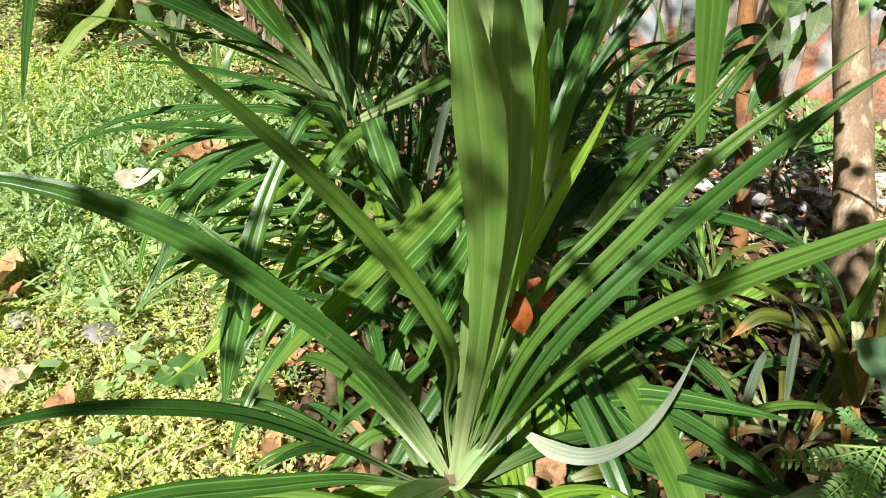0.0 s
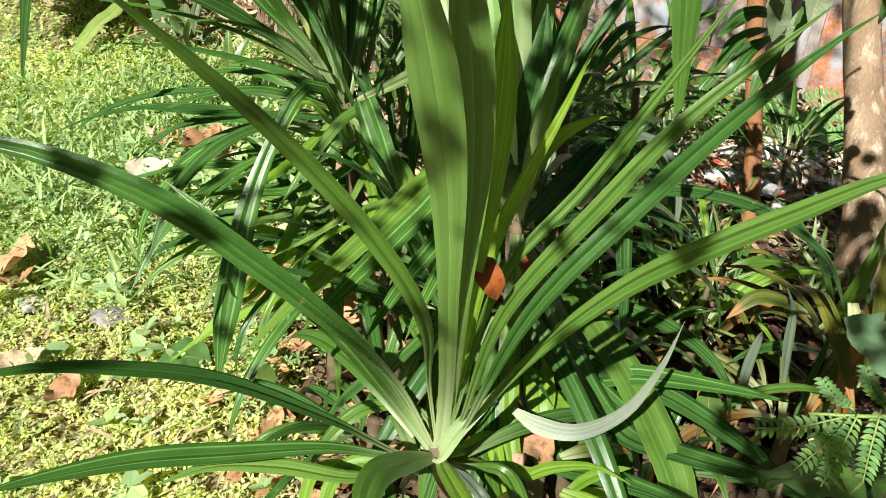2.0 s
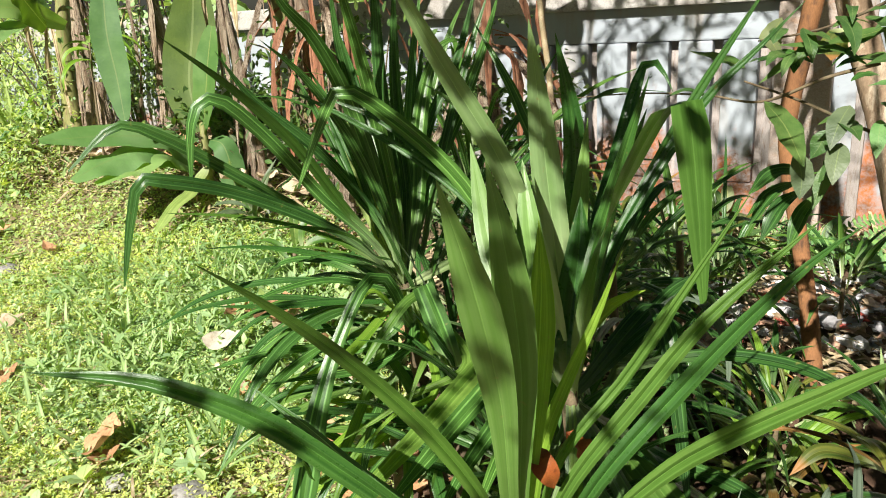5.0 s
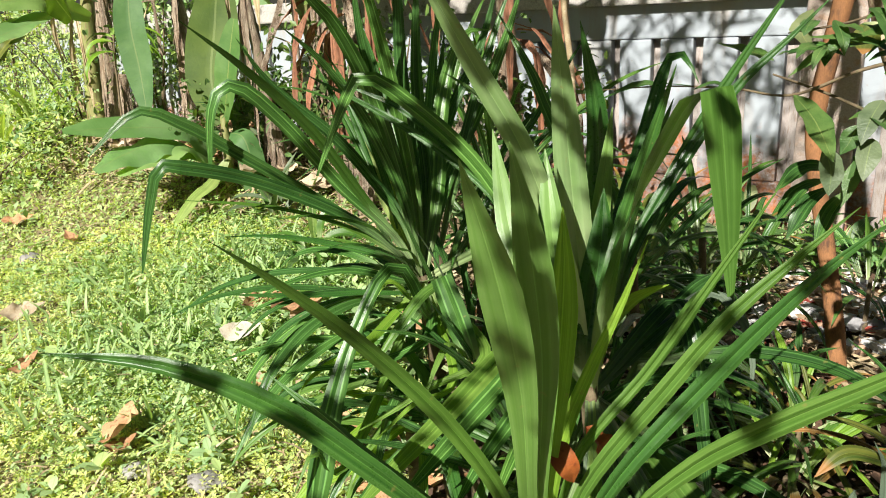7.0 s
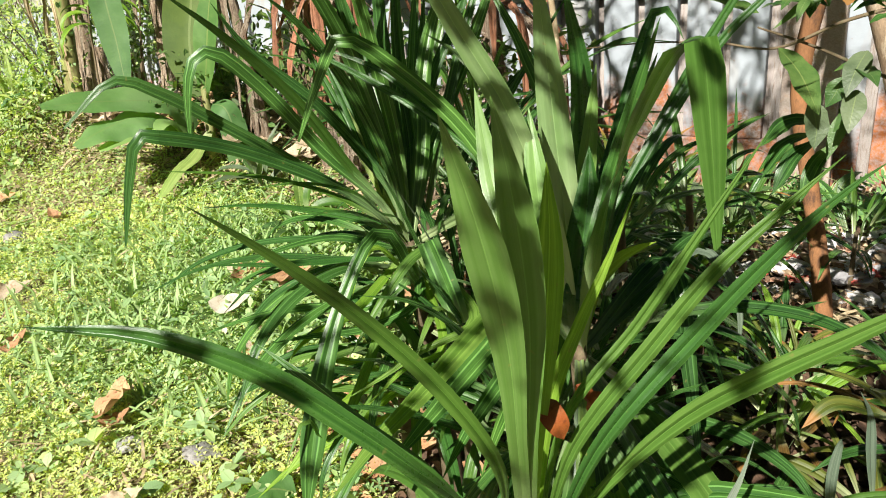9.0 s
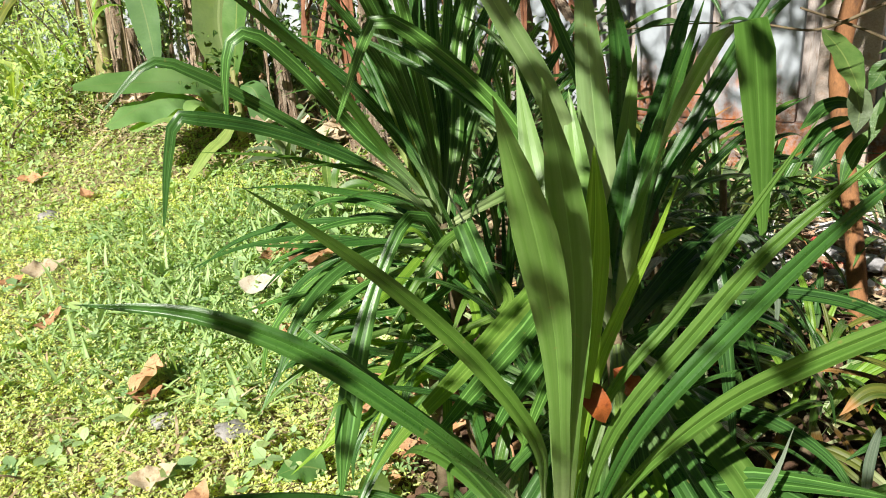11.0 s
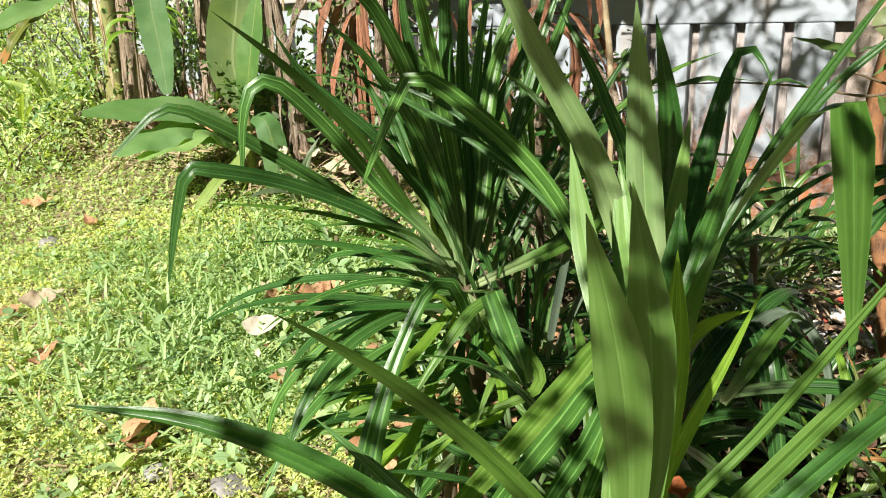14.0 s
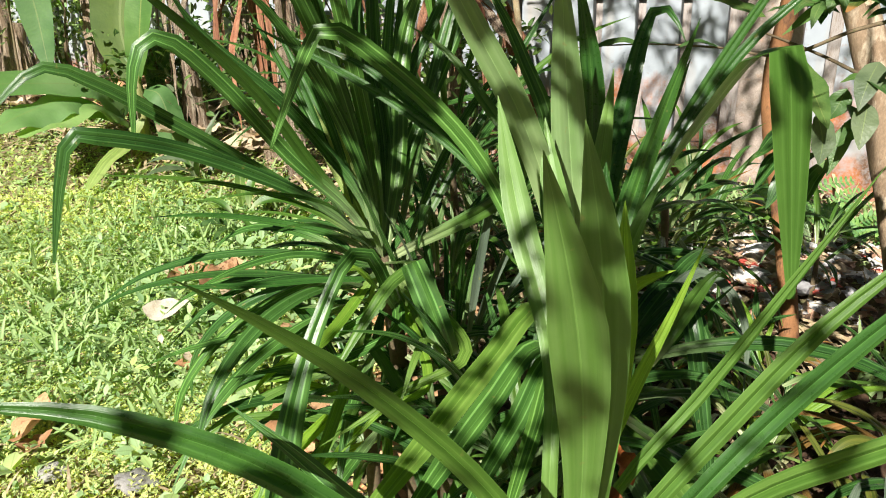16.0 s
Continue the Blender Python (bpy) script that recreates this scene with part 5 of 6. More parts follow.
# unseen upper sprays, placed so that their shade streaks the wall
sprays = np.repeat(np.column_stack([r.uniform(-2.4, 0.7, 115), r.uniform(0.3, 2.4, 115), r.uniform(3.5, 4.2, 115)]), 6, 0) + r.normal(0, 1, (690, 3)) * (0.14, 0.10, 0.08)
for name, at, long, seed, shape in (("crown", spots, sizes, 41, "oval"), ("upper_crown", sprays, r.uniform(0.14, 0.34, 690), 42, "blade")):
    made = scatter(name, SHRUB, at, long, seed, shape, tilt=0.5)
    made.parent = tree
    made.matrix_parent_inverse = Matrix.Translation(tree.location).inverted()
    del made["kind"]

slim = plant("slim_tree", ((1.214, 2.536, 0.054)[0], (1.214, 2.536, 0.054)[1], 0.0), "slim reddish-brown sapling stem beside the litter heap", "tree")
stem("trunk", slim, (((1.214, 2.536, 0.054)[0], (1.214, 2.536, 0.054)[1], -0.06), (1.207, 2.706, 0.375), (1.185, 2.796, 0.598), (1.152, 2.901, 0.975), (1.188, 2.926, 1.267), (1.223, 2.923, 1.504), (1.235, 2.902, 1.818)), (0.038, 0.034, 0.032, 0.033, 0.035, 0.036, 0.036), BARK_RED, rings=40, rough=0.04)

# ---- leafy twigs reaching in front of the wall ----
twigs = plant("leafy_branch", (0.869, 1.653, 1.333), "thin leafy branch of a shrub in front of the wall", "branch")
stem("twig", twigs, ((0.886, 1.646, 1.345), (0.792, 1.685, 1.316), (0.667, 1.724, 1.264), (0.563, 1.809, 1.274), (0.418, 1.893, 1.277), (0.232, 1.965, 1.265)), (0.0045, 0.004, 0.003, 0.0025, 0.0018, 0.001), TWIG, sides=7, rings=40)
stem("twig", twigs, ((0.629, 1.742, 1.311), (0.761, 1.744, 1.258), (0.919, 1.719, 1.181), (1.182, 1.546, 1.084)), (0.0025, 0.004, 0.005, 0.006), TWIG, sides=7, rings=30)
for pts, w, mat in ((((0.666, 1.704, 1.267), (0.700, 1.663, 1.217), (0.732, 1.612, 1.130)), 0.080, SHRUB), (((0.630, 1.745, 1.342), (0.582, 1.761, 1.362), (0.510, 1.781, 1.384)), 0.05, SHRUB),
                    (((0.418, 1.892, 1.273), (0.363, 1.903, 1.286), (0.286, 1.910, 1.266)), 0.028, SHRUB), (((0.563, 1.809, 1.274), (0.513, 1.823, 1.288), (0.468, 1.831, 1.271)), 0.022, SHRUB),
                    (((0.827, 1.675, 1.375), (0.740, 1.689, 1.372), (0.647, 1.694, 1.309)), 0.04, SHRUB), (((0.868, 1.654, 1.339), (0.790, 1.670, 1.383), (0.680, 1.691, 1.393)), 0.036, SHRUB),
                    (((0.898, 1.646, 1.419), (0.817, 1.659, 1.399), (0.742, 1.667, 1.385)), 0.042, SHRUB), (((0.737, 1.680, 1.149), (0.749, 1.663, 1.093), (0.744, 1.652, 1.043)), 0.06, SHRUB_GREY),
                    (((0.857, 1.696, 1.206), (0.826, 1.711, 1.218), (0.796, 1.722, 1.204)), 0.025, SHRUB), (((0.820, 1.848, 1.063), (0.760, 1.870, 1.060), (0.698, 1.876, 1.000)), 0.055, DARK),
                    (((0.832, 1.833, 1.023), (0.773, 1.844, 0.977), (0.723, 1.833, 0.883)), 0.05, DARK), (((0.826, 1.891, 1.024), (0.764, 1.906, 0.991), (0.715, 1.899, 0.909)), 0.045, DARK), (((0.856, 1.821, 1.011), (0.815, 1.821, 0.953), (0.784, 1.806, 0.868)), 0.045, DARK),
                    (((0.732, 1.824, 1.447), (0.713, 1.828, 1.397), (0.739, 1.816, 1.352)), 0.06, SHRUB_GREY), (((0.808, 1.709, 1.160), (0.830, 1.692, 1.124), (0.799, 1.693, 1.071)), 0.05, SHRUB),
                    (((0.836, 1.581, 1.435), (0.862, 1.513, 1.426), (0.888, 1.444, 1.448)), 0.07, SHRUB), (((0.934, 1.473, 1.394), (0.875, 1.504, 1.382), (0.805, 1.535, 1.354)), 0.07, SHRUB),
                    (((0.851, 1.455, 1.321), (0.824, 1.468, 1.325), (0.792, 1.483, 1.319)), 0.028, FERN), (((0.872, 1.445, 1.327), (0.844, 1.460, 1.345), (0.816, 1.475, 1.355)), 0.028, FERN),
                    (((0.895, 1.429, 1.302), (0.887, 1.426, 1.248), (0.906, 1.422, 1.158)), 0.06, DARK), (((0.951, 1.442, 1.211), (0.907, 1.469, 1.224), (0.896, 1.479, 1.251)), 0.03, FERN),
                    (((0.860, 1.754, 1.123), (0.833, 1.751, 1.060), (0.811, 1.743, 0.990)), 0.04, SHRUB), (((0.839, 1.773, 1.182), (0.824, 1.772, 1.140), (0.807, 1.773, 1.112)), 0.05, SHRUB),
                    (((0.944, 1.969, 1.404), (0.923, 1.976, 1.369), (0.915, 1.977, 1.326)), 0.08, YELLOWING), (((0.994, 1.947, 1.391), (0.971, 1.956, 1.377), (0.951, 1.963, 1.341)), 0.07, DEAD_PALE)):
    leaf(twigs, pts, w, mat, profile="oval", fold=0.18, wave=0.08, rings=14)
r = random.Random(88)
stem("twig", twigs, ((1.020, 1.640, 1.560), (0.900, 1.690, 1.470), (0.780, 1.720, 1.420), (0.660, 1.760, 1.400)), (0.005, 0.004, 0.003, 0.002), TWIG, sides=7, rings=24)
for k in range(22):
    t = r.random()
    o = (1.00 - 0.36 * t + r.uniform(-0.02, 0.02), 1.65 + 0.10 * t + r.uniform(-0.05, 0.05), 1.53 - 0.13 * t + r.uniform(-0.09, 0.03))
    leaf(twigs, arching(o, r.uniform(2.6, 6.0), r.uniform(-0.5, 0.4), r.uniform(0.06, 0.13), r.uniform(0.5, 1.8)), r.uniform(0.022, 0.045), r.choice((SHRUB, SHRUB, SHRUB_GREY, SHRUB, DARK)), profile="oval", fold=0.2, wave=0.1, rings=12)
for k in range(30):
    o = (r.uniform(0.80, 1.06), r.uniform(1.52, 1.72), r.uniform(1.16, 1.45))
    leaf(twigs, arching(o, r.uniform(2.4, 5.6), r.uniform(-0.7, 0.3), r.uniform(0.07, 0.15), r.uniform(0.4, 1.6)), r.uniform(0.026, 0.055), r.choice((SHRUB, SHRUB, SHRUB_GREY, FERN, DARK)), profile="oval", fold=0.2, wave=0.1, rings=12)
cane = plant("bamboo_cane", ((0.277, 3.512, 0.927)[0], (0.277, 3.512, 0.927)[1], 0.0), "thin upright bamboo cane in front of the wall", "cane")
stem("cane", cane, (((0.284, 3.492, 0.827)[0], (0.284, 3.492, 0.827)[1], 0.0), (0.267, 3.541, 1.126), (0.236, 3.563, 1.417), (0.209, 3.559, 1.739)), (0.016, 0.016, 0.015, 0.014), STRAW, sides=9)

# ---- banana plants along the wall ----
def banana(foot, top, radius, label, green=False, seed=0):
    """A leaning false stem wrapped in dry sheaths that hang off it."""
    g = float(height(foot[0], foot[1]))
    b = plant("banana_plant", (foot[0], foot[1], g), label, "banana plant", "banana row")
    mid = [(foot[k] + top[k]) / 2 for k in range(3)]
    stem("trunk", b, ((foot[0], foot[1], g - 0.1), tuple(mid), tuple(top)), (radius * 1.25, radius, radius * 0.75), PSEUDO if green else SHEATH, rings=40, sides=18, rough=0.05, seed=seed)
    r = random.Random(seed)
    for k in range(16 if not green else 4):
        t = r.uniform(0.2, 1.0)
        az = r.uniform(2.6, 6.4)
        c = [foot[i] + (top[i] - foot[i]) * t for i in range(2)] + [g + (top[2] - g) * t]
        e = (c[0] + radius * 1.15 * math.cos(az), c[1] + radius * 1.15 * math.sin(az))
        drop = r.uniform(0.3, 0.7)
        leaf(b, ((c[0] + 0.8 * radius * math.cos(az), c[1] + 0.8 * radius * math.sin(az), c[2]), (e[0], e[1], c[2] - 0.3 * drop), (e[0] + 0.04 * math.cos(az), e[1] + 0.04 * math.sin(az), max(g + 0.02, c[2] - drop))), r.uniform(0.025, 0.055), SHEATH, "dry_sheath", up=(math.cos(az), math.sin(az), 0.2), wave=0.35, rings=14)
    return b


big = "banana plant with shaggy brown dry sheaths on its trunk"
b1 = banana((-3.506, 5.904, 0.757), (-3.416, 5.988, 1.954), 0.062, big, seed=1)
b2 = banana((-2.693, 5.659, 0.763), (-2.648, 5.715, 1.899), 0.045, big, seed=2)
b3 = banana((-1.165, 4.680, 0.531), (-1.246, 4.749, 1.812), 0.07, "banana plant with reddish-brown rotting sheaths on its trunk", seed=3)
b4 = banana((-1.661, 4.844, 0.511), (-1.812, 4.879, 1.817), 0.042, big, seed=4)
b5 = banana((-1.276, 4.944, 1.141), (-1.493, 4.886, 1.799), 0.07, "leaning banana plant with a yellow-green stem", True, seed=5)
b6 = banana((-3.233, 5.597, 0.746), (-3.201, 5.654, 1.130), 0.075, "short thick banana stump with pale shaggy sheaths", seed=6)
b7 = banana((-3.838, 6.181, 0.828), (-3.681, 6.287, 2.072), 0.07, "banana plant with a yellow-green stem", True, seed=7)
leaf(b2, ((-2.569, 4.861, 1.860), (-2.563, 4.763, 1.505), (-2.527, 4.716, 1.216), (-2.494, 4.652, 0.939)), 0.21, BANANA, profile="banana", fold=0.2, wave=0.06, up=(0.2, -1, 0.2))
leaf(b7, ((-3.439, 5.285, 1.615), (-3.552, 4.965, 1.511), (-3.693, 4.605, 1.387)), 0.17, BANANA_LIT, profile="banana", fold=0.2, wave=0.15, up=(-0.1, -1, 0.25))
leaf(b7, ((-3.512, 5.272, 1.614), (-3.648, 4.932, 1.471), (-3.813, 4.540, 1.297)), 0.17, BANANA_LIT, profile="banana", fold=0.3, wave=0.12, up=(-0.1, -1, 0.25))
leaf(b7, ((-3.606, 5.209, 1.483), (-3.680, 5.031, 1.383), (-3.762, 4.831, 1.158)), 0.14, YELLOWING, profile="banana", fold=0.4, wave=0.15, up=(-0.3, -0.75, 0.6))
leaf(b7, ((-3.298, 5.528, 1.573), (-3.466, 5.181, 1.715), (-3.806, 4.808, 1.675)), 0.18, BANANA_LIT, profile="banana", fold=0.25, wave=0.12, up=(-0.1, -1, 0.25))
leaf(b7, ((-3.308, 5.300, 1.566), (-3.298, 5.100, 1.748), (-3.305, 4.900, 1.943)), 0.26, BANANA_OLD, profile="banana", fold=0.25, wave=0.12, up=(-0.3, -0.75, 0.6))
leaf(b7, ((-3.750, 5.200, 1.480), (-3.790, 5.050, 1.330), (-3.880, 4.950, 1.170)), 0.10, BROWNING, profile="banana", fold=0.3, wave=0.25, up=(-0.3, -0.75, 0.6))
leaf(b4, ((-1.558, 4.976, 1.665), (-1.596, 4.753, 1.387), (-1.678, 4.600, 1.082)), 0.06, SHEATH, "dry_sheath", wave=0.3)

young = banana((-2.038, 4.785, 0.372), (-2.057, 4.873, 0.914), 0.03, "young banana plant with broad pale green leaves", True, seed=8)
leaf(young, ((-2.141, 4.787, 0.597), (-2.254, 4.698, 0.786), (-2.535, 4.492, 0.863), (-2.846, 4.231, 0.892)), 0.27, BANANA_LIT, profile="banana", fold=0.1, wave=0.07, up=(0, -0.5, 1))
leaf(young, ((-2.159, 4.777, 0.588), (-2.328, 4.589, 0.757), (-2.519, 4.338, 0.718), (-2.644, 4.165, 0.649)), 0.33, BANANA_LIT, profile="banana", fold=-0.35, wave=0.12)
leaf(young, ((-2.133, 4.783, 0.558), (-2.251, 4.620, 0.711), (-2.373, 4.414, 0.679), (-2.535, 4.226, 0.614)), 0.30, BANANA_LIT, profile="banana", fold=-0.3, wave=0.12)
leaf(young, ((-2.055, 4.861, 0.818), (-2.160, 4.989, 1.099), (-2.141, 5.144, 1.474), (-2.096, 5.217, 1.847)), 0.369, BANANA_OLD, profile="banana", fold=0.25, wave=0.05, up=(0.2, -1, 0.1))
leaf(young, ((-2.055, 4.861, 0.818), (-1.969, 4.796, 1.073), (-1.929, 4.827, 1.291), (-1.879, 4.852, 1.504)), 0.209, BANANA, profile="banana", fold=0.3, wave=0.05, up=(-0.3, -1, 0.1))
leaf(young, ((-2.025, 4.864, 0.750), (-1.902, 4.781, 0.728), (-1.844, 4.737, 0.539), (-1.843, 4.702, 0.246)), 0.184, BANANA, profile="banana", fold=-0.25, wave=0.08, up=(0.3, -0.7, 0.7))
leaf(young, ((-2.055, 4.824, 0.587), (-2.086, 4.514, 0.459), (-2.140, 4.380, 0.400), (-2.200, 4.230, 0.280)), 0.120, GOLD, profile="banana", fold=-0.3, wave=0.1)
leaf(young, ((-2.067, 5.116, 0.717), (-1.932, 5.203, 0.987), (-1.780, 5.257, 0.975), (-1.740, 5.243, 0.748)), 0.271, SHRUB, profile="banana", fold=0.2, wave=0.1)

# mango-like sapling with drooping young leaves
sap = plant("sapling", (-3.005, 5.317, 1.432), "sapling with drooping narrow bright green leaves", "sapling")
stem("stalk", sap, (((-3.061, 5.246, 0.859)[0], (-3.061, 5.246, 0.859)[1], 0.3), (-3.029, 5.294, 1.189), (-3.011, 5.314, 1.440)), (0.012, 0.009, 0.006), TWIG, sides=7)
r = random.Random(12)
for k in range(18):
    o = np.array((-3.013, 5.312, 1.424))
    az = r.uniform(0, 6.3)
    leaf(sap, arching(o + np.array((0, 0, r.uniform(-0.12, 0.05))), az, r.uniform(0.0, 0.5), r.uniform(0.28, 0.45), r.uniform(1.8, 3.0)), r.uniform(0.045, 0.065), LIME, profile="oval", rings=12)

# yellow-green low plants at the far edge of the grass
for c, n, size, mats, seed in (((-3.622, 5.103, 0.730), 9, 0.65, (GOLD, GOLD, LIME), 51), ((-3.881, 5.177, 0.835), 8, 0.6, (GOLD, LIME), 52), ((-3.702, 5.552, 0.839), 8, 0.75, (GOLD, GOLD, BANANA), 57), ((-3.341, 5.176, 0.751), 9, 0.5, (BANANA, GOLD), 53), ((-1.587, 4.376, 0.753), 10, 0.35, (SHRUB, SHRUB_GREY), 54), ((-1.189, 3.834, 0.584), 9, 0.3, (SHRUB, MID), 55), ((-3.741, 4.828, 0.961), 12, 0.6, (GOLD, BANANA), 56)):
    if c[0] < -3:
        c, size = (0.03 + 1.2 * (c[0] - 0.03), 1.2 * c[1], 1.53 + 1.2 * (c[2] - 1.53)), 1.2 * size
    g = float(height(c[0], c[1]))
    w = plant("ginger_plant", (c[0], c[1], g), "low yellow-green leafy plant at the edge of the grass", "plant", "edge plants")
    base = max(g + 0.1, c[2] - 0.3) if c[0] < -3 else g + 0.1
    stem("stalk", w, ((c[0], c[1], g - 0.03), (c[0], c[1], base + 0.02)), (0.015, 0.012), TWIG, sides=7, rings=6)
    rosette(w, (c[0], c[1], base), n, (0.6 * size, size), (0.05, 0.09), (0.3, 1.45), (0.4, 1.8), mats, seed, profile="oval", rings=14)

b8 = banana((-0.041, 3.917, 0.534), (-0.061, 4.030, 1.681), 0.055, "dead banana plant with dark reddish rotting skirt", seed=18)
b9 = banana((-0.996, 4.411, 0.547), (-0.978, 4.510, 1.754), 0.05, "dead banana plant with dark reddish rotting skirt", seed=19)
# broad green leaves on the banana heads, added above the view to shade the wall
r = random.Random(73)
for b in (b1, b2, b3, b4, b7, b8, b9):
    o = b.location
    for k in range(3):
        az = r.uniform(2.6, 6.6)
        leaf(b, arching((o[0] - 0.1, o[1], o[2] + r.uniform(1.7, 2.0)), az, r.uniform(0.9, 1.25), r.uniform(1.0, 1.4), r.uniform(0.9, 1.5)), r.uniform(0.26, 0.38), r.choice((BANANA, BANANA, BANANA_OLD)), profile="banana", fold=0.25, wave=0.12)
# dry leaves hanging from the bananas, and shrubs between them
r = random.Random(71)
for b in (b1, b2, b3, b4, b7, b8, b8, b9, b3):
    o = b.location
    tones = (SKIRT, SKIRT, SHEATH) if b in (b8, b9, b3) else (SHEATH, STRAW, STRAW)
    for k in range(7 if b in (b8, b9, b3) else 4):
        az, top, drop = r.uniform(2.4, 6.9), r.uniform(1.0, 2.0), r.uniform(0.5, 1.1)
        d0, d1 = r.uniform(0.1, 0.3), r.uniform(0.2, 0.55)
        c, s_ = math.cos(az), math.sin(az)
        leaf(b, ((o[0] + 0.05 * c, o[1] + 0.05 * s_, o[2] + top), (o[0] + d0 * c, o[1] + d0 * s_, o[2] + top - 0.05), (o[0] + d1 * c, o[1] + d1 * s_, o[2] + top - 0.5 * drop), (o[0] + d1 * c, o[1] + d1 * s_, max(o[2] + 0.03, o[2] + top - drop))), r.uniform(0.03, 0.075), r.choice(tones), "dry_leaf", up=(c, s_, 0.3), wave=0.45, fold=0.7, rings=18)


def shrub(c, spread_, top, n, mat, seed, label):
    """A leafy shrub: thin stems and many leaves in loose clumps."""
    g = float(height(c[0], c[1]))
    b = plant("shrub", (c[0], c[1], g), label, "shrub", "shrubs by the wall")
    q = np.random.RandomState(seed)
    pts = []
    for k in range(7):
        e = (c[0] + q.uniform(-1, 1) * spread_, c[1] + q.uniform(-1, 1) * spread_ * 0.6, g + top * q.uniform(0.5, 1))
        stem("branch", b, ((c[0], c[1], g - 0.03), ((c[0] + e[0]) / 2 + q.uniform(-0.05, 0.05), (c[1] + e[1]) / 2, g + 0.55 * (e[2] - g)), e), (0.012, 0.008, 0.004), TWIG, sides=6, rings=8)
        for j in range(3):
            t = 0.5 + 0.25 * j
            m = np.array((c[0] + (e[0] - c[0]) * t, c[1] + (e[1] - c[1]) * t, g + (e[2] - g) * t))
            pts.append(m + q.normal(0, 1, (n // 21, 3)) * (0.14, 0.14, 0.12))
    pts = np.concatenate(pts)
    pts = np.repeat(pts, 3, 0) + q.normal(0, 0.04, (3 * len(pts), 3))
    made = scatter("crown", mat, pts, q.uniform(0.03, 0.07, len(pts)) if mat is MEADOW else q.uniform(0.04, 0.095, len(pts)), seed + 1, "pointed" if mat is MEADOW else "leaflet", 0.7)
    made.parent = b
    made.matrix_parent_inverse = Matrix.Translation(b.location).inverted()
    del made["kind"]


light, deep_ = "leafy yellow-green shrub in front of the wall", "dark green leafy shrub between the banana trunks"
for c, spread_, top, n, mat, seed, lab in (((-4.186, 5.968, 1.039), 0.8, 0.5, 260, MEADOW, 1, light), ((-4.329, 5.363, 1.110), 0.8, 0.45, 260, MEADOW, 3, light), ((-4.473, 5.812, 1.456), 0.9, 0.6, 240, MEADOW, 5, light), ((-3.129, 6.041, 1.223), 0.35, 1.5, 300, SHRUB, 7, deep_), ((-1.964, 5.103, 0.798), 0.35, 0.7, 260, SHRUB, 9, deep_), ((-4.129, 6.496, 1.135), 0.6, 1.3, 240, MEADOW, 11, light), ((-1.667, 5.195, 0.690), 0.35, 0.5, 220, SHRUB_GREY, 13, deep_), ((-2.919, 6.251, 1.103), 0.4, 1.2, 260, WEED_DEEP, 15, light), ((-0.754, 4.419, 0.892), 0.3, 1.2, 300, SHRUB, 17, deep_), ((-0.378, 4.171, 0.914), 0.3, 1.2, 300, SHRUB, 19, deep_), ((-0.051, 3.979, 0.837), 0.3, 1.0, 260, SHRUB, 21, deep_), ((-1.110, 4.768, 1.004), 0.3, 1.2, 260, SHRUB, 23, deep_)):
    shrub(c, spread_, top, n, mat, seed, lab)
for k, (u, top, n, mat) in enumerate(((-9.2, 2.0, 420, WEED_DEEP), (-8.5, 1.8, 420, MEADOW), (-7.9, 2.0, 420, SHRUB), (-7.2, 1.7, 420, WEED_DEEP), (-6.6, 1.9, 420, MEADOW), (-10.2, 2.2, 420, SHRUB), (-11.2, 2.2, 420, WEED_DEEP))):
    shrub(wall_place(u, -0.45, 0.5), 0.5, top, n, mat, 401 + 2 * k, light if mat is MEADOW else "tall green leafy shrub covering the wall")

# ---- foliage closing the view behind the wall ----
r = np.random.RandomState(61)
n = 5200
u, up_ = r.uniform(-12, 6, n), r.uniform(0.3, 4.6, n) ** 1.0
back = np.array([WALL_AT + a * WALL_DIR + b * WALL_OUT for a, b in zip(u, r.uniform(0.7, 2.2, n))])
lumps = 0.8 + 0.5 * np.sin(1.7 * u) + 0.4 * np.sin(4.1 * u + 1)
keep = up_ < 1.5 + lumps
scatter("hedge", WEED_DEEP, np.column_stack([back, up_])[keep], r.uniform(0.12, 0.3, n)[keep], 62, tilt=0.8, label="mixed green foliage growing behind the wall", category="hedge")

# ---- ground cover ----
HEAP = (1.238, 3.012, 0.091)


def off_heap(x, y):
    return ((x - HEAP[0] - 0.25) / 0.75) ** 2 + ((y - HEAP[1] - 0.1) / 0.45) ** 2 > 1


def spread(n, seed, x, y, keep):
    r = np.random.RandomState(seed)
    q = np.column_stack([r.uniform(*x, n), r.uniform(*y, n)])
    q = q[keep(q[:, 0], q[:, 1], r)]
    return np.column_stack([q, height(q[:, 0], q[:, 1])])


def wall_gap(x, y):
    return -((x - WALL_AT[0]) * WALL_OUT[0] + (y - WALL_AT[1]) * WALL_OUT[1])


def lawn(x, y, r, gap=0.9):
    """Open weeds to the side of the clump, thinner in worn patches and by the wall."""
    edge = -0.06 - 0.16 * y + 0.08 * np.sin(3 * y) + r.normal(0, 0.09, len(x))
    worn = np.sin(1.9 * x + 0.6 * y) + np.sin(2.7 * y - 1.1 * x + 2) + 0.6 * np.sin(6 * x + 1) * np.sin(5 * y)
    return (x < edge) & (wall_gap(x, y) > gap + r.normal(0, 0.25, len(x))) & (r.uniform(0, 1, len(x)) < np.where(worn > 1.2, 0.45, 1.0))


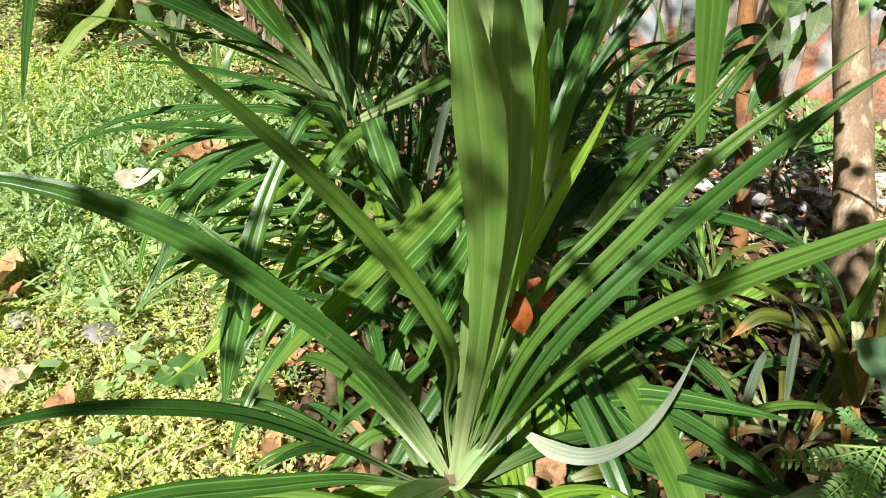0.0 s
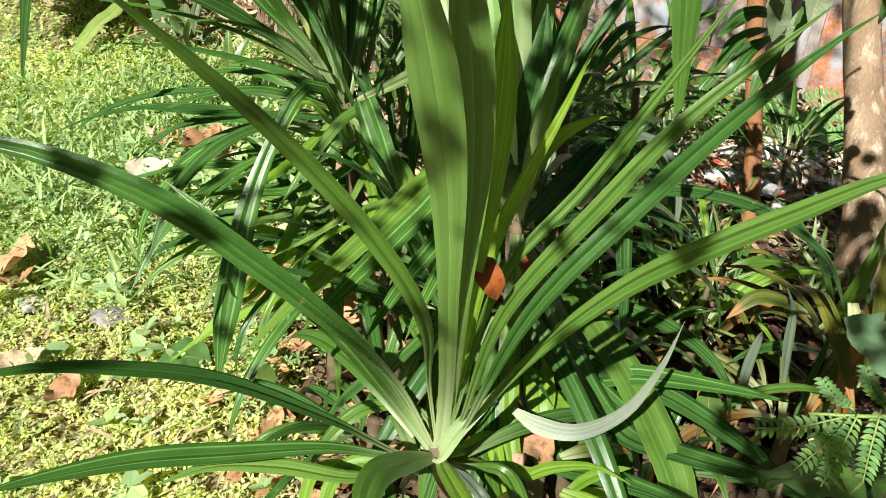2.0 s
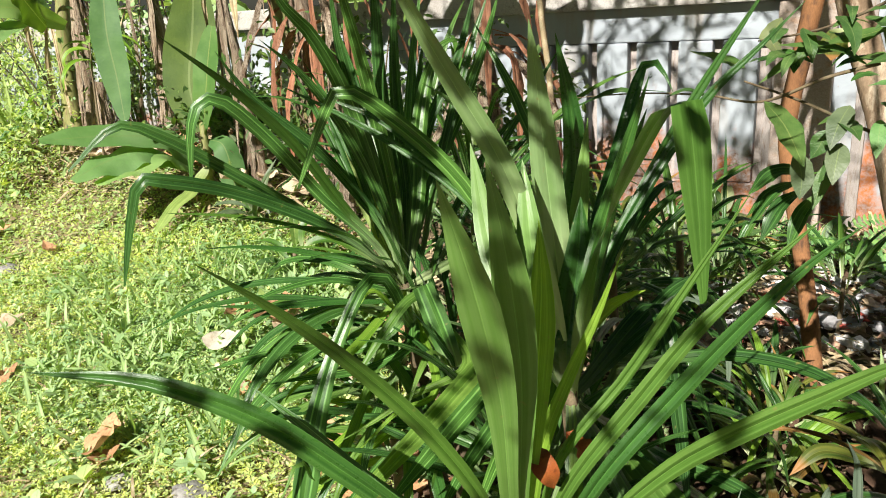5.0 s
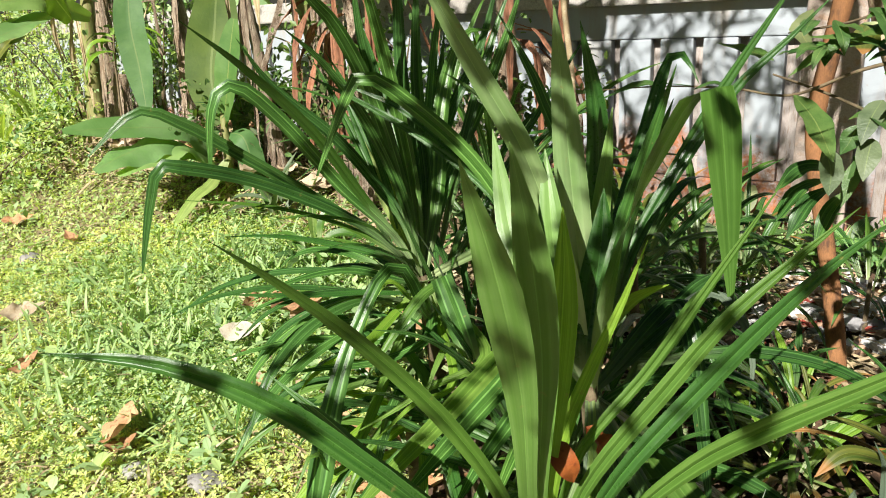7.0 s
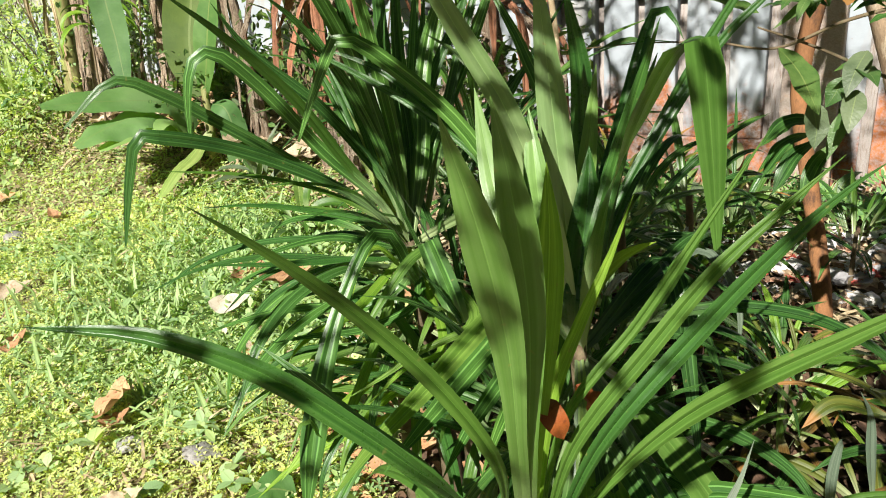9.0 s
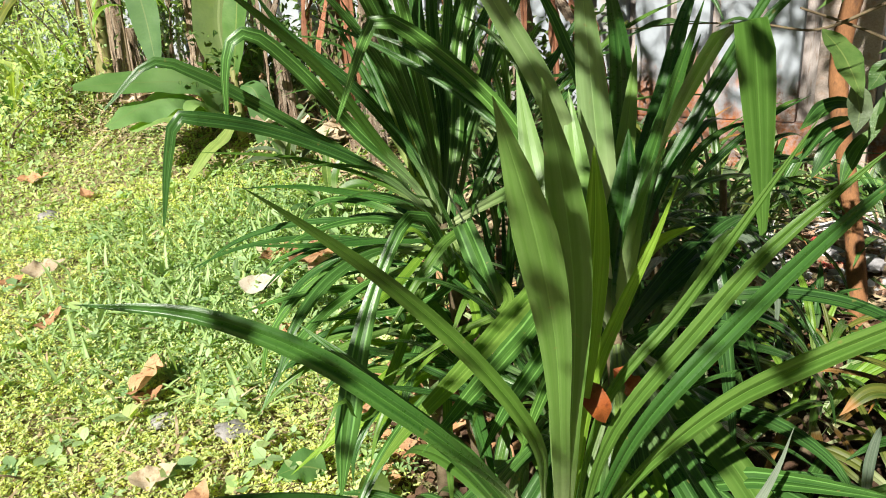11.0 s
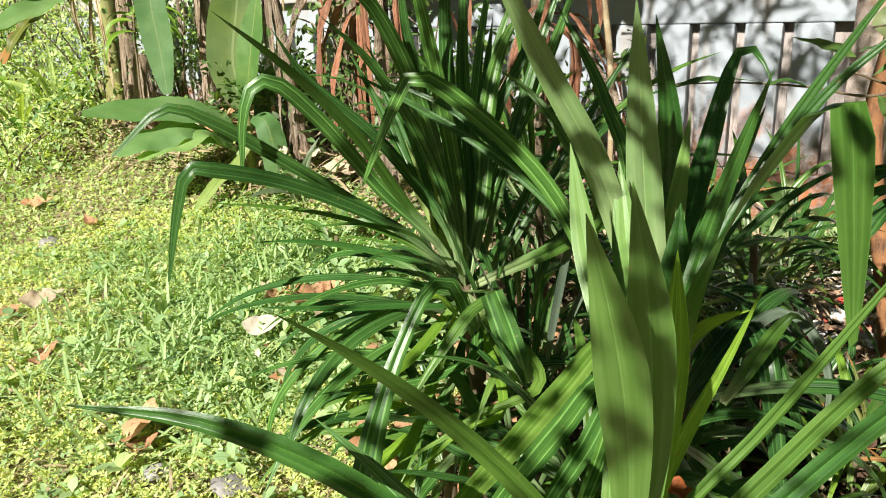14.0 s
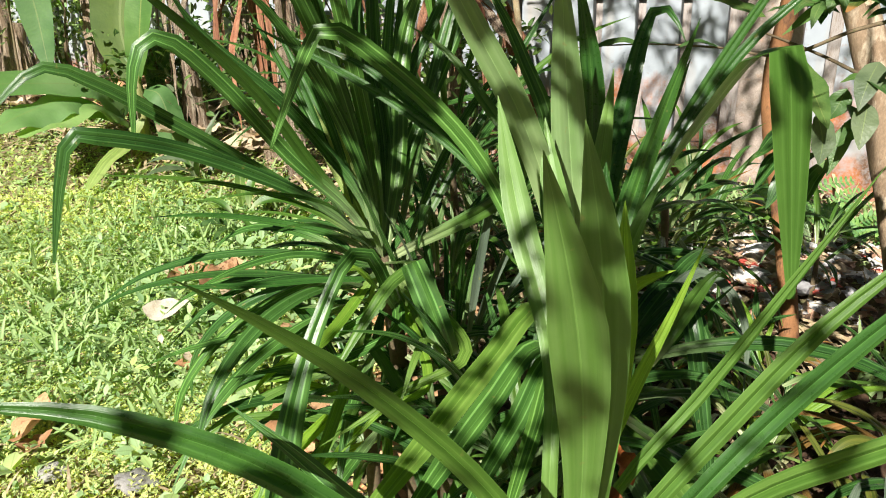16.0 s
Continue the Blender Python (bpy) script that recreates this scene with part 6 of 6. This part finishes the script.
def whorls(spots, k, lo, hi, seed):
    """Each spot k times over, with one leaf size to a whorl."""
    size = np.random.RandomState(seed).uniform(lo, hi, len(spots)) * np.random.RandomState(seed + 1).choice((0.7, 1.0, 1.25), len(spots))
    return np.repeat(spots, k, 0), np.repeat(size, k)


def fading(x, y, r):
    """The lawn, thinning out unevenly towards its far side and behind the viewer."""
    reach = np.minimum(x + 3.5 + 0.25 * np.sin(2.1 * y) + 0.15 * np.sin(5.3 * y), y - 0.35 - 0.2 * np.sin(1.7 * x) - 0.12 * np.sin(4.9 * x))
    return lawn(x, y, r) & (reach > r.uniform(0.0, 0.8, len(x)))


near = spread(60000, 71, (-3.9, 0.2), (0.3, 4.4), fading)
scatter("creeping_weeds", WEED, *whorls(near, 5, 0.013, 0.024, 72), 73, "pointed", 0.45, "pale yellow-green creeping weeds covering the ground", "weeds", (0.004, 0.055), whorl=5)


def border(x, y, r):
    """Taller, cooler green weeds along the clump and in scattered clumps."""
    near_ = np.exp(-(((x + 1.35) / 0.8) ** 2) - ((y - 3.25) / 0.85) ** 2)
    m = np.sin(2.3 * x + 2) + np.sin(3.1 * y + 2.6) + np.sin(1.3 * (x + y) - 2)
    return lawn(x, y, r) & (r.uniform(0, 1, len(x)) < np.maximum(near_ * 1.3, 0.4 * (m > 1.0)))


deep = spread(40000, 74, (-3.2, 0.3), (0.8, 5.2), border)
scatter("creeping_weeds", WEED_DEEP, *whorls(deep, 5, 0.016, 0.036, 75), 76, "pointed", 0.5, "deeper green weeds growing in clumps", "weeds", (0.01, 0.075), whorl=5)
def skirt(x, y, r):
    """The strip of rank growth along the clump's open side."""
    m = np.exp(-(((x + 0.85 + 0.12 * (y - 2.6)) / 0.42) ** 2) - ((y - 2.95) / 0.55) ** 2)
    return lawn(x, y, r) & (r.uniform(0, 1, len(x)) < m)


rank = spread(1500, 577, (-2.2, 0.1), (1.2, 4.4), skirt)
scatter("tall_weeds", WEED_DEEP, *whorls(rank, 5, 0.035, 0.075, 578), 579, "leaflet", 0.5, "knee-low broad-leaved weeds along the pandans", "weeds", (0.06, 0.20), whorl=5)
rank = spread(900, 580, (-2.2, 0.1), (1.2, 4.4), skirt)
scatter("tall_weeds", SHRUB, *whorls(rank, 4, 0.03, 0.07, 581), 582, "leaflet", 0.5, "darker broad-leaved weeds along the pandans", "weeds", (0.03, 0.15), whorl=4)
shed = spread(900, 583, (-2.2, 0.1), (1.2, 4.4), skirt)
scatter("leaf_litter", DEAD_PALE, shed, np.random.RandomState(584).uniform(0.03, 0.085, len(shed)), 585, "leaflet", 0.5, "pale dead leaves and scraps caught among the weeds", "leaf litter", (0.03, 0.12))
bits = spread(5000, 177, (-3.4, 0.2), (0.7, 4.6), lawn)
scatter("dry_grass", STRAW, bits, np.random.RandomState(178).uniform(0.03, 0.12, len(bits)), 179, "blade", 0.25, "short dry stalks lying among the weeds", "dry grass", (0.01, 0.05), spin=0.05)
mass = spread(26000, 601, (-9.0, -3.2), (4.2, 9.5), lambda x, y, r: (wall_gap(x, y) > 0.05) & (wall_gap(x, y) < 2.0) & (x < -3.75 + r.normal(0, 0.2, len(x))))
tall = np.clip(1.35 - 0.65 * wall_gap(mass[:, 0], mass[:, 1]), 0.12, 1.2) * (0.75 + 0.25 * np.sin(3.1 * mass[:, 0]) * np.sin(2.3 * mass[:, 1] + 1))
for mat, lot, seed, lab in ((MEADOW, 0, 602, "rank yellow-green weeds climbing towards the wall"), (WEED_DEEP, 1, 603, "rank deep green weeds climbing towards the wall")):
    rr = np.random.RandomState(seed)
    some = mass[lot::2]
    up_to = tall[lot::2] * rr.uniform(0, 1, len(some)) ** 0.7
    lifted = np.column_stack([some[:, 0], some[:, 1], height(some[:, 0], some[:, 1]) + up_to])
    scatter("tall_weeds", mat, lifted, rr.uniform(0.045, 0.10, len(some)), seed + 10, "pointed", 0.6, lab, "weeds")
far = spread(100000, 77, (-6.5, -0.2), (3.6, 9.5), lambda x, y, r: lawn(x, y, r, 0.45))
far = np.concatenate([far, spread(9000, 277, (-14, -6.5), (2, 14), lawn)])
scatter("creeping_weeds", MEADOW, far, np.random.RandomState(78).uniform(0.024, 0.055, len(far)), 79, "pointed", tilt=0.5, label="bright green weeds further off", category="weeds", lift=(0.0, 0.05))
outer = spread(90000, 377, (-9, 5), (-5, 5), lambda x, y, r: (np.sin(0.9 * x + 1) + np.sin(1.1 * y) + r.normal(0, 0.7, len(x)) > -0.3) & ~((x > -3.2 + r.normal(0, 0.3, len(x))) & (x < 1.9 + r.normal(0, 0.25, len(x))) & (y > 0.9 + r.normal(0, 0.25, len(x)))) & (wall_gap(x, y) > 0.3))
scatter("creeping_weeds", MEADOW, outer, np.random.RandomState(378).uniform(0.03, 0.075, len(outer)), 379, "pointed", tilt=0.4, label="bright green weeds in open patches", category="weeds", lift=(0.0, 0.05))
single = spread(420, 477, (-3.4, 0.0), (0.8, 4.6), lawn)
scatter("broad_lawn_weeds", WEED_DEEP, *whorls(single, 4, 0.03, 0.06, 478), 479, "oval", 0.3, "scattered broad-leaved weeds in the lawn", "weeds", (0.03, 0.07), whorl=4)
blades = spread(20000, 80, (-2.6, 0.0), (2.0, 4.8), lambda x, y, r: border(x, y, r) & (x > -2.5))
scatter("grass", GRASS, blades, np.random.RandomState(81).uniform(0.06, 0.19, len(blades)), 82, "blade", 0.45, "long thin grass blades among the weeds", "grass", spin=0.4)
bank = spread(15000, 83, (-7, 2.6), (2.5, 9.5), lambda x, y, r: (wall_gap(x, y) > 0.05) & (wall_gap(x, y) < np.where(x < 0.2, 1.25, 1.9)) & off_heap(x, y))
scatter("leaf_litter", DEAD_PALE, bank[::2], np.random.RandomState(84).uniform(0.02, 0.06, len(bank[::2])), 85, tilt=0.4, label="pale fallen leaves on the bank under the bananas", category="leaf litter", lift=(0.0, 0.03))
bank = spread(34000, 86, (-7, 2.6), (2.5, 9.5), lambda x, y, r: (wall_gap(x, y) > 0.05) & (wall_gap(x, y) < np.where(x < 0.2, 1.4, 2.3)) & off_heap(x, y))
scatter("dry_grass", STRAW, bank, np.random.RandomState(87).uniform(0.08, 0.22, len(bank)), 88, "blade", 0.3, "pale dry grass on the bank", "dry grass", lift=(0.015, 0.065), spin=0.15)
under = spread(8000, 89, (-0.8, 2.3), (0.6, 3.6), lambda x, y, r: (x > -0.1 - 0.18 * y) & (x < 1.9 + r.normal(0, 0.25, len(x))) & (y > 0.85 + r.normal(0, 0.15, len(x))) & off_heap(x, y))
scatter("leaf_litter", LITTER_SHADE_BROWN, under, np.random.RandomState(90).uniform(0.02, 0.06, len(under)), 91, tilt=0.35, label="brown leaf litter under the plants, coloured dark for shade", category="leaf litter", lift=(0.0, 0.02))
# extra dark litter that stands in for shade between the lilies
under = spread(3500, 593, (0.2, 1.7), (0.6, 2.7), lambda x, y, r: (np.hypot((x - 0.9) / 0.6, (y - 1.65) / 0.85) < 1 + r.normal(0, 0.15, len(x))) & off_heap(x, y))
scatter("leaf_litter", LITTER_SHADE_BROWN, under, np.random.RandomState(594).uniform(0.03, 0.09, len(under)), 595, tilt=0.5, label="brown leaf litter between the lilies, added dark to stand for shade", category="leaf litter", lift=(0.0, 0.05))
shed = spread(420, 589, (-0.85, 0.1), (1.2, 3.2), lambda x, y, r: (x > -0.25 - 0.2 * y) & (r.uniform(0, 1, len(x)) < 0.7))
scatter("leaf_litter", DEAD, shed, np.random.RandomState(590).uniform(0.04, 0.13, len(shed)), 591, tilt=0.5, label="pinkish brown dead leaves under the pandans", category="leaf litter", lift=(0.01, 0.05))
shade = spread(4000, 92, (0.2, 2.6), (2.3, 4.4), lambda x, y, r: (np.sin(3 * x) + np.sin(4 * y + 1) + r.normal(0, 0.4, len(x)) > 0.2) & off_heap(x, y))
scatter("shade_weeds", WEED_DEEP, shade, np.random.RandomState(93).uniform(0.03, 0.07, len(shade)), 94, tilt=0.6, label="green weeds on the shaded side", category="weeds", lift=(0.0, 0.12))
blades = spread(2800, 95, (0.3, 2.6), (2.2, 4.2), lambda x, y, r: (np.sin(5 * x) + np.sin(4 * y) > 0.3) & off_heap(x, y))
scatter("grass", GRASS, blades, np.random.RandomState(96).uniform(0.08, 0.22, len(blades)), 97, "blade", 0.4, "long thin grass on the shaded side", "grass", spin=0.8)


# ---- fallen leaves, stones, litter ----
def fallen(place, size, turn, mat, label, curl=0.5, propped=0.0, up=(0.1, -0.3, 1)):
    """A dry leaf lying curled on the weeds."""
    x, y = place[0], place[1]
    z = float(height(x, y)) + 0.06 + propped
    size *= 1.15
    ob = plant("fallen_leaf", (x, y, z), label, "dead leaf", "fallen leaves")
    c, s = math.cos(turn), math.sin(turn)
    h = size / 2
    leaf(ob, ((x - c * h, y - s * h, z + 0.02), (x - c * h * 0.3, y - s * h * 0.3, z - 0.005), (x + c * h * 0.4, y + s * h * 0.4, z + 0.01), (x + c * h, y + s * h, z + 0.05 * curl + 0.02)), size * 0.62, mat, "blade", profile="oval", fold=curl, wave=0.22 if curl > 0.2 else 0.05, rings=14, up=up)
    return ob


brown, pale = "curled brown dead leaf lying on the weeds", "pale bleached dead leaf lying on the weeds"
for p, size, turn, mat, curl in (((-1.410, 2.076, -0.002), 0.10, 0.4, DEAD, 0.5), ((-2.255, 2.761, -0.002), 0.08, 0.8, DEAD, 0.4), ((-2.953, 4.249, 0.078), 0.13, 2.6, DEAD, 0.7), 
                                 ((-2.669, 3.311, -0.002), 0.20, 0.5, DEAD_PALE, 0.3), ((-2.751, 3.157, -0.001), 0.12, 0.4, DEAD, 0.4), ((-0.978, 1.526, -0.006), 0.12, 1.4, DEAD, 0.4), ((-1.156, 1.630, -0.001), 0.13, 0.3, DEAD_PALE, 0.4),
                                 ((-0.570, 2.045, -0.001), 0.20, 1.9, DEAD, 0.4), ((-0.592, 2.159, -0.004), 0.18, 2.0, DEAD, 0.4), ((-1.205, 2.848, 0.001), 0.10, 0.8, DEAD, 0.5), ((-1.040, 2.600, -0.004), 0.07, 0.2, DEAD, 0.5), ((-3.629, 4.661, 0.129), 0.2, 0.3, DEAD, 0.4),
                                 ((-2.235, 2.675, -0.003), 0.09, 0.6, DEAD, 0.5), ((-1.062, 2.571, -0.004), 0.12, 0.4, DEAD, 0.6)):
    fallen(p, size, turn, mat, pale if mat is DEAD_PALE else brown, curl)
for p, size, turn, mat in (((-1.082, 3.059, 0.014), 0.22, 1.2, DEAD), ((-0.995, 3.105, 0.022), 0.18, 2.2, DEAD), ((-0.563, 1.993, -0.003), 0.2, 1.9, DEAD)):
    fallen(p, size, turn, mat, "dry leaf caught on weeds beside the pandans", 0.5, 0.12)
fallen((-1.45, 2.16), 0.215, 1.75, DEAD, brown, 0.35, 0.03, (-0.2, -0.65, 0.75))
fallen((-1.24, 2.83), 0.16, 0.25, BLEACHED, "bleached oval dead leaf on the weeds beside the pandans", 0.12, 0.11, (0.0, -0.5, 0.9))
fallen((-1.31, 3.27), 0.19, 0.9, DEAD, "brown curled leaf behind a bleached one", 0.7, 0.03)
fallen((-1.0, 3.08), 0.24, 1.3, DEAD_PALE, "large pinkish dead leaf propped under the pandan leaves", 0.5, 0.05)


q = random.Random(29)
for k in range(33):
    t = q.random()
    foot = ((-2.75, 5.75, 0.559), (-3.3, 5.9, 0.559), (-1.788, 5.205, 0.437))[k % 3]
    fallen((foot[0] + q.uniform(-0.1, 0.7), foot[1] - q.uniform(0.0, 0.7)), q.uniform(0.16, 0.34), q.uniform(0, 6.3), DEAD_PALE if k % 3 else DEAD, "dry banana leaf heaped at the foot of the trunks", 0.6, q.uniform(0.0, 0.2))


def lump(name, place, size, mat, label, category, group, seed, flat=0.6, jag=0.25):
    """A crumpled or weathered lump with its own uneven outline."""
    bm = bmesh.new()
    bmesh.ops.create_icosphere(bm, subdivisions=2 if name == "litter" else 3, radius=1)
    r = random.Random(seed)
    o = Vector((r.uniform(0, 9), r.uniform(0, 9), r.uniform(0, 9)))
    for v in bm.verts:
        k = 1 + jag * noise.noise(v.co * 1.6 + o) * 1.6 + jag * 0.6 * noise.noise(v.co * 4 + o)
        v.co = Vector((v.co.x * k * size, v.co.y * k * size * r.uniform(0.98, 1.02), v.co.z * k * size * flat))
    me = bpy.data.meshes.new(name)
    bm.to_mesh(me)
    bm.free()
    me.materials.append(mat)
    if name != "litter":
        me.shade_smooth()
    ob = new(name, me)
    ob.location = (place[0], place[1], float(height(place[0], place[1])) + (0.035 if name == "stone" else 0.3 * size * flat))
    ob.rotation_euler = (r.uniform(-0.3, 0.3), r.uniform(-0.3, 0.3), r.uniform(0, 6))
    return tagged(ob, label, category, group)


lump("stone", (-1.301, 1.966, -0.004), 0.045, STONE, "small grey stone half sunk among weeds", "stone", "stones", 1, 0.45)
lump("stone", (-1.018, 1.916, -0.004), 0.06, STONE, "grey flat stone half sunk among weeds", "stone", "stones", 2, 0.4)
lump("stone", (-3.177, 4.109, 0.049), 0.07, STONE, "pale flat stone in the weeds", "stone", "stones", 3, 0.3)
r = random.Random(17)
names = ("crumpled white plastic scrap", "crumpled red plastic wrapper", "faded pinkish scrap of packaging", "grey plastic bag scrap", "torn tan cardboard scrap", "blue plastic scrap", "black plastic bag scrap")
for k in range(290):
    a, d = r.uniform(0, 6.3), r.random() ** 0.6
    i = r.choice((0, 0, 0, 0, 0, 0, 0, 1, 2, 2, 3, 3, 4, 4, 4, 4))
    p = (HEAP[0] + 0.25 + 0.72 * d * math.cos(a), HEAP[1] + 0.1 + 0.42 * d * math.sin(a))
    ob = lump("litter", p, r.uniform(0.012, 0.042), LITTER[i], names[i] + " on the rubbish heap", "litter", "rubbish heap", 100 + k, r.uniform(0.2, 0.7), 0.95)
    ob.location.z += 0.015 + 0.07 * (1 - d)
lump("litter", (1.265, 2.943, 0.090), 0.06, LITTER[1], "bright red crumpled wrapper on the rubbish heap", "litter", "rubbish heap", 300, 0.7, 0.5)

chaff = spread(700, 497, (HEAP[0] - 0.6, HEAP[0] + 1.1), (HEAP[1] - 0.4, HEAP[1] + 0.6), lambda x, y, r: ~off_heap(x, y))
scatter("leaf_litter", LITTER_SHADE_BROWN, chaff[::2], np.random.RandomState(498).uniform(0.015, 0.05, len(chaff[::2])), 499, tilt=0.5, label="brown leaf crumbs strewn over the rubbish heap", category="leaf litter", lift=(0.02, 0.08))
scatter("dry_grass", STRAW, chaff[1::2], np.random.RandomState(500).uniform(0.04, 0.12, len(chaff[1::2])), 501, "blade", 0.3, "straw strewn over the rubbish heap", "dry grass", lift=(0.02, 0.09), spin=0.1)

# ground ferns by the wall
for c, seed in (((1.809, 3.453, 0.134), 1), ((1.736, 3.630, 0.139), 2), ((1.904, 3.355, 0.133), 3), ((1.710, 3.801, 0.138), 4)):
    g = float(height(c[0], c[1]))
    f = plant("fern", (c[0], c[1], g), "bright green fern growing at the foot of the wall", "fern", "ferns")
    r = random.Random(seed)
    for k in range(6):
        az = r.uniform(2.2, 6.6)
        L = r.uniform(0.2, 0.34)
        frond(f, (c[0], c[1], g + 0.02), (c[0] + L * math.cos(az), c[1] + L * math.sin(az), g + r.uniform(0.1, 0.22)), 0.06, 14, 0.036)
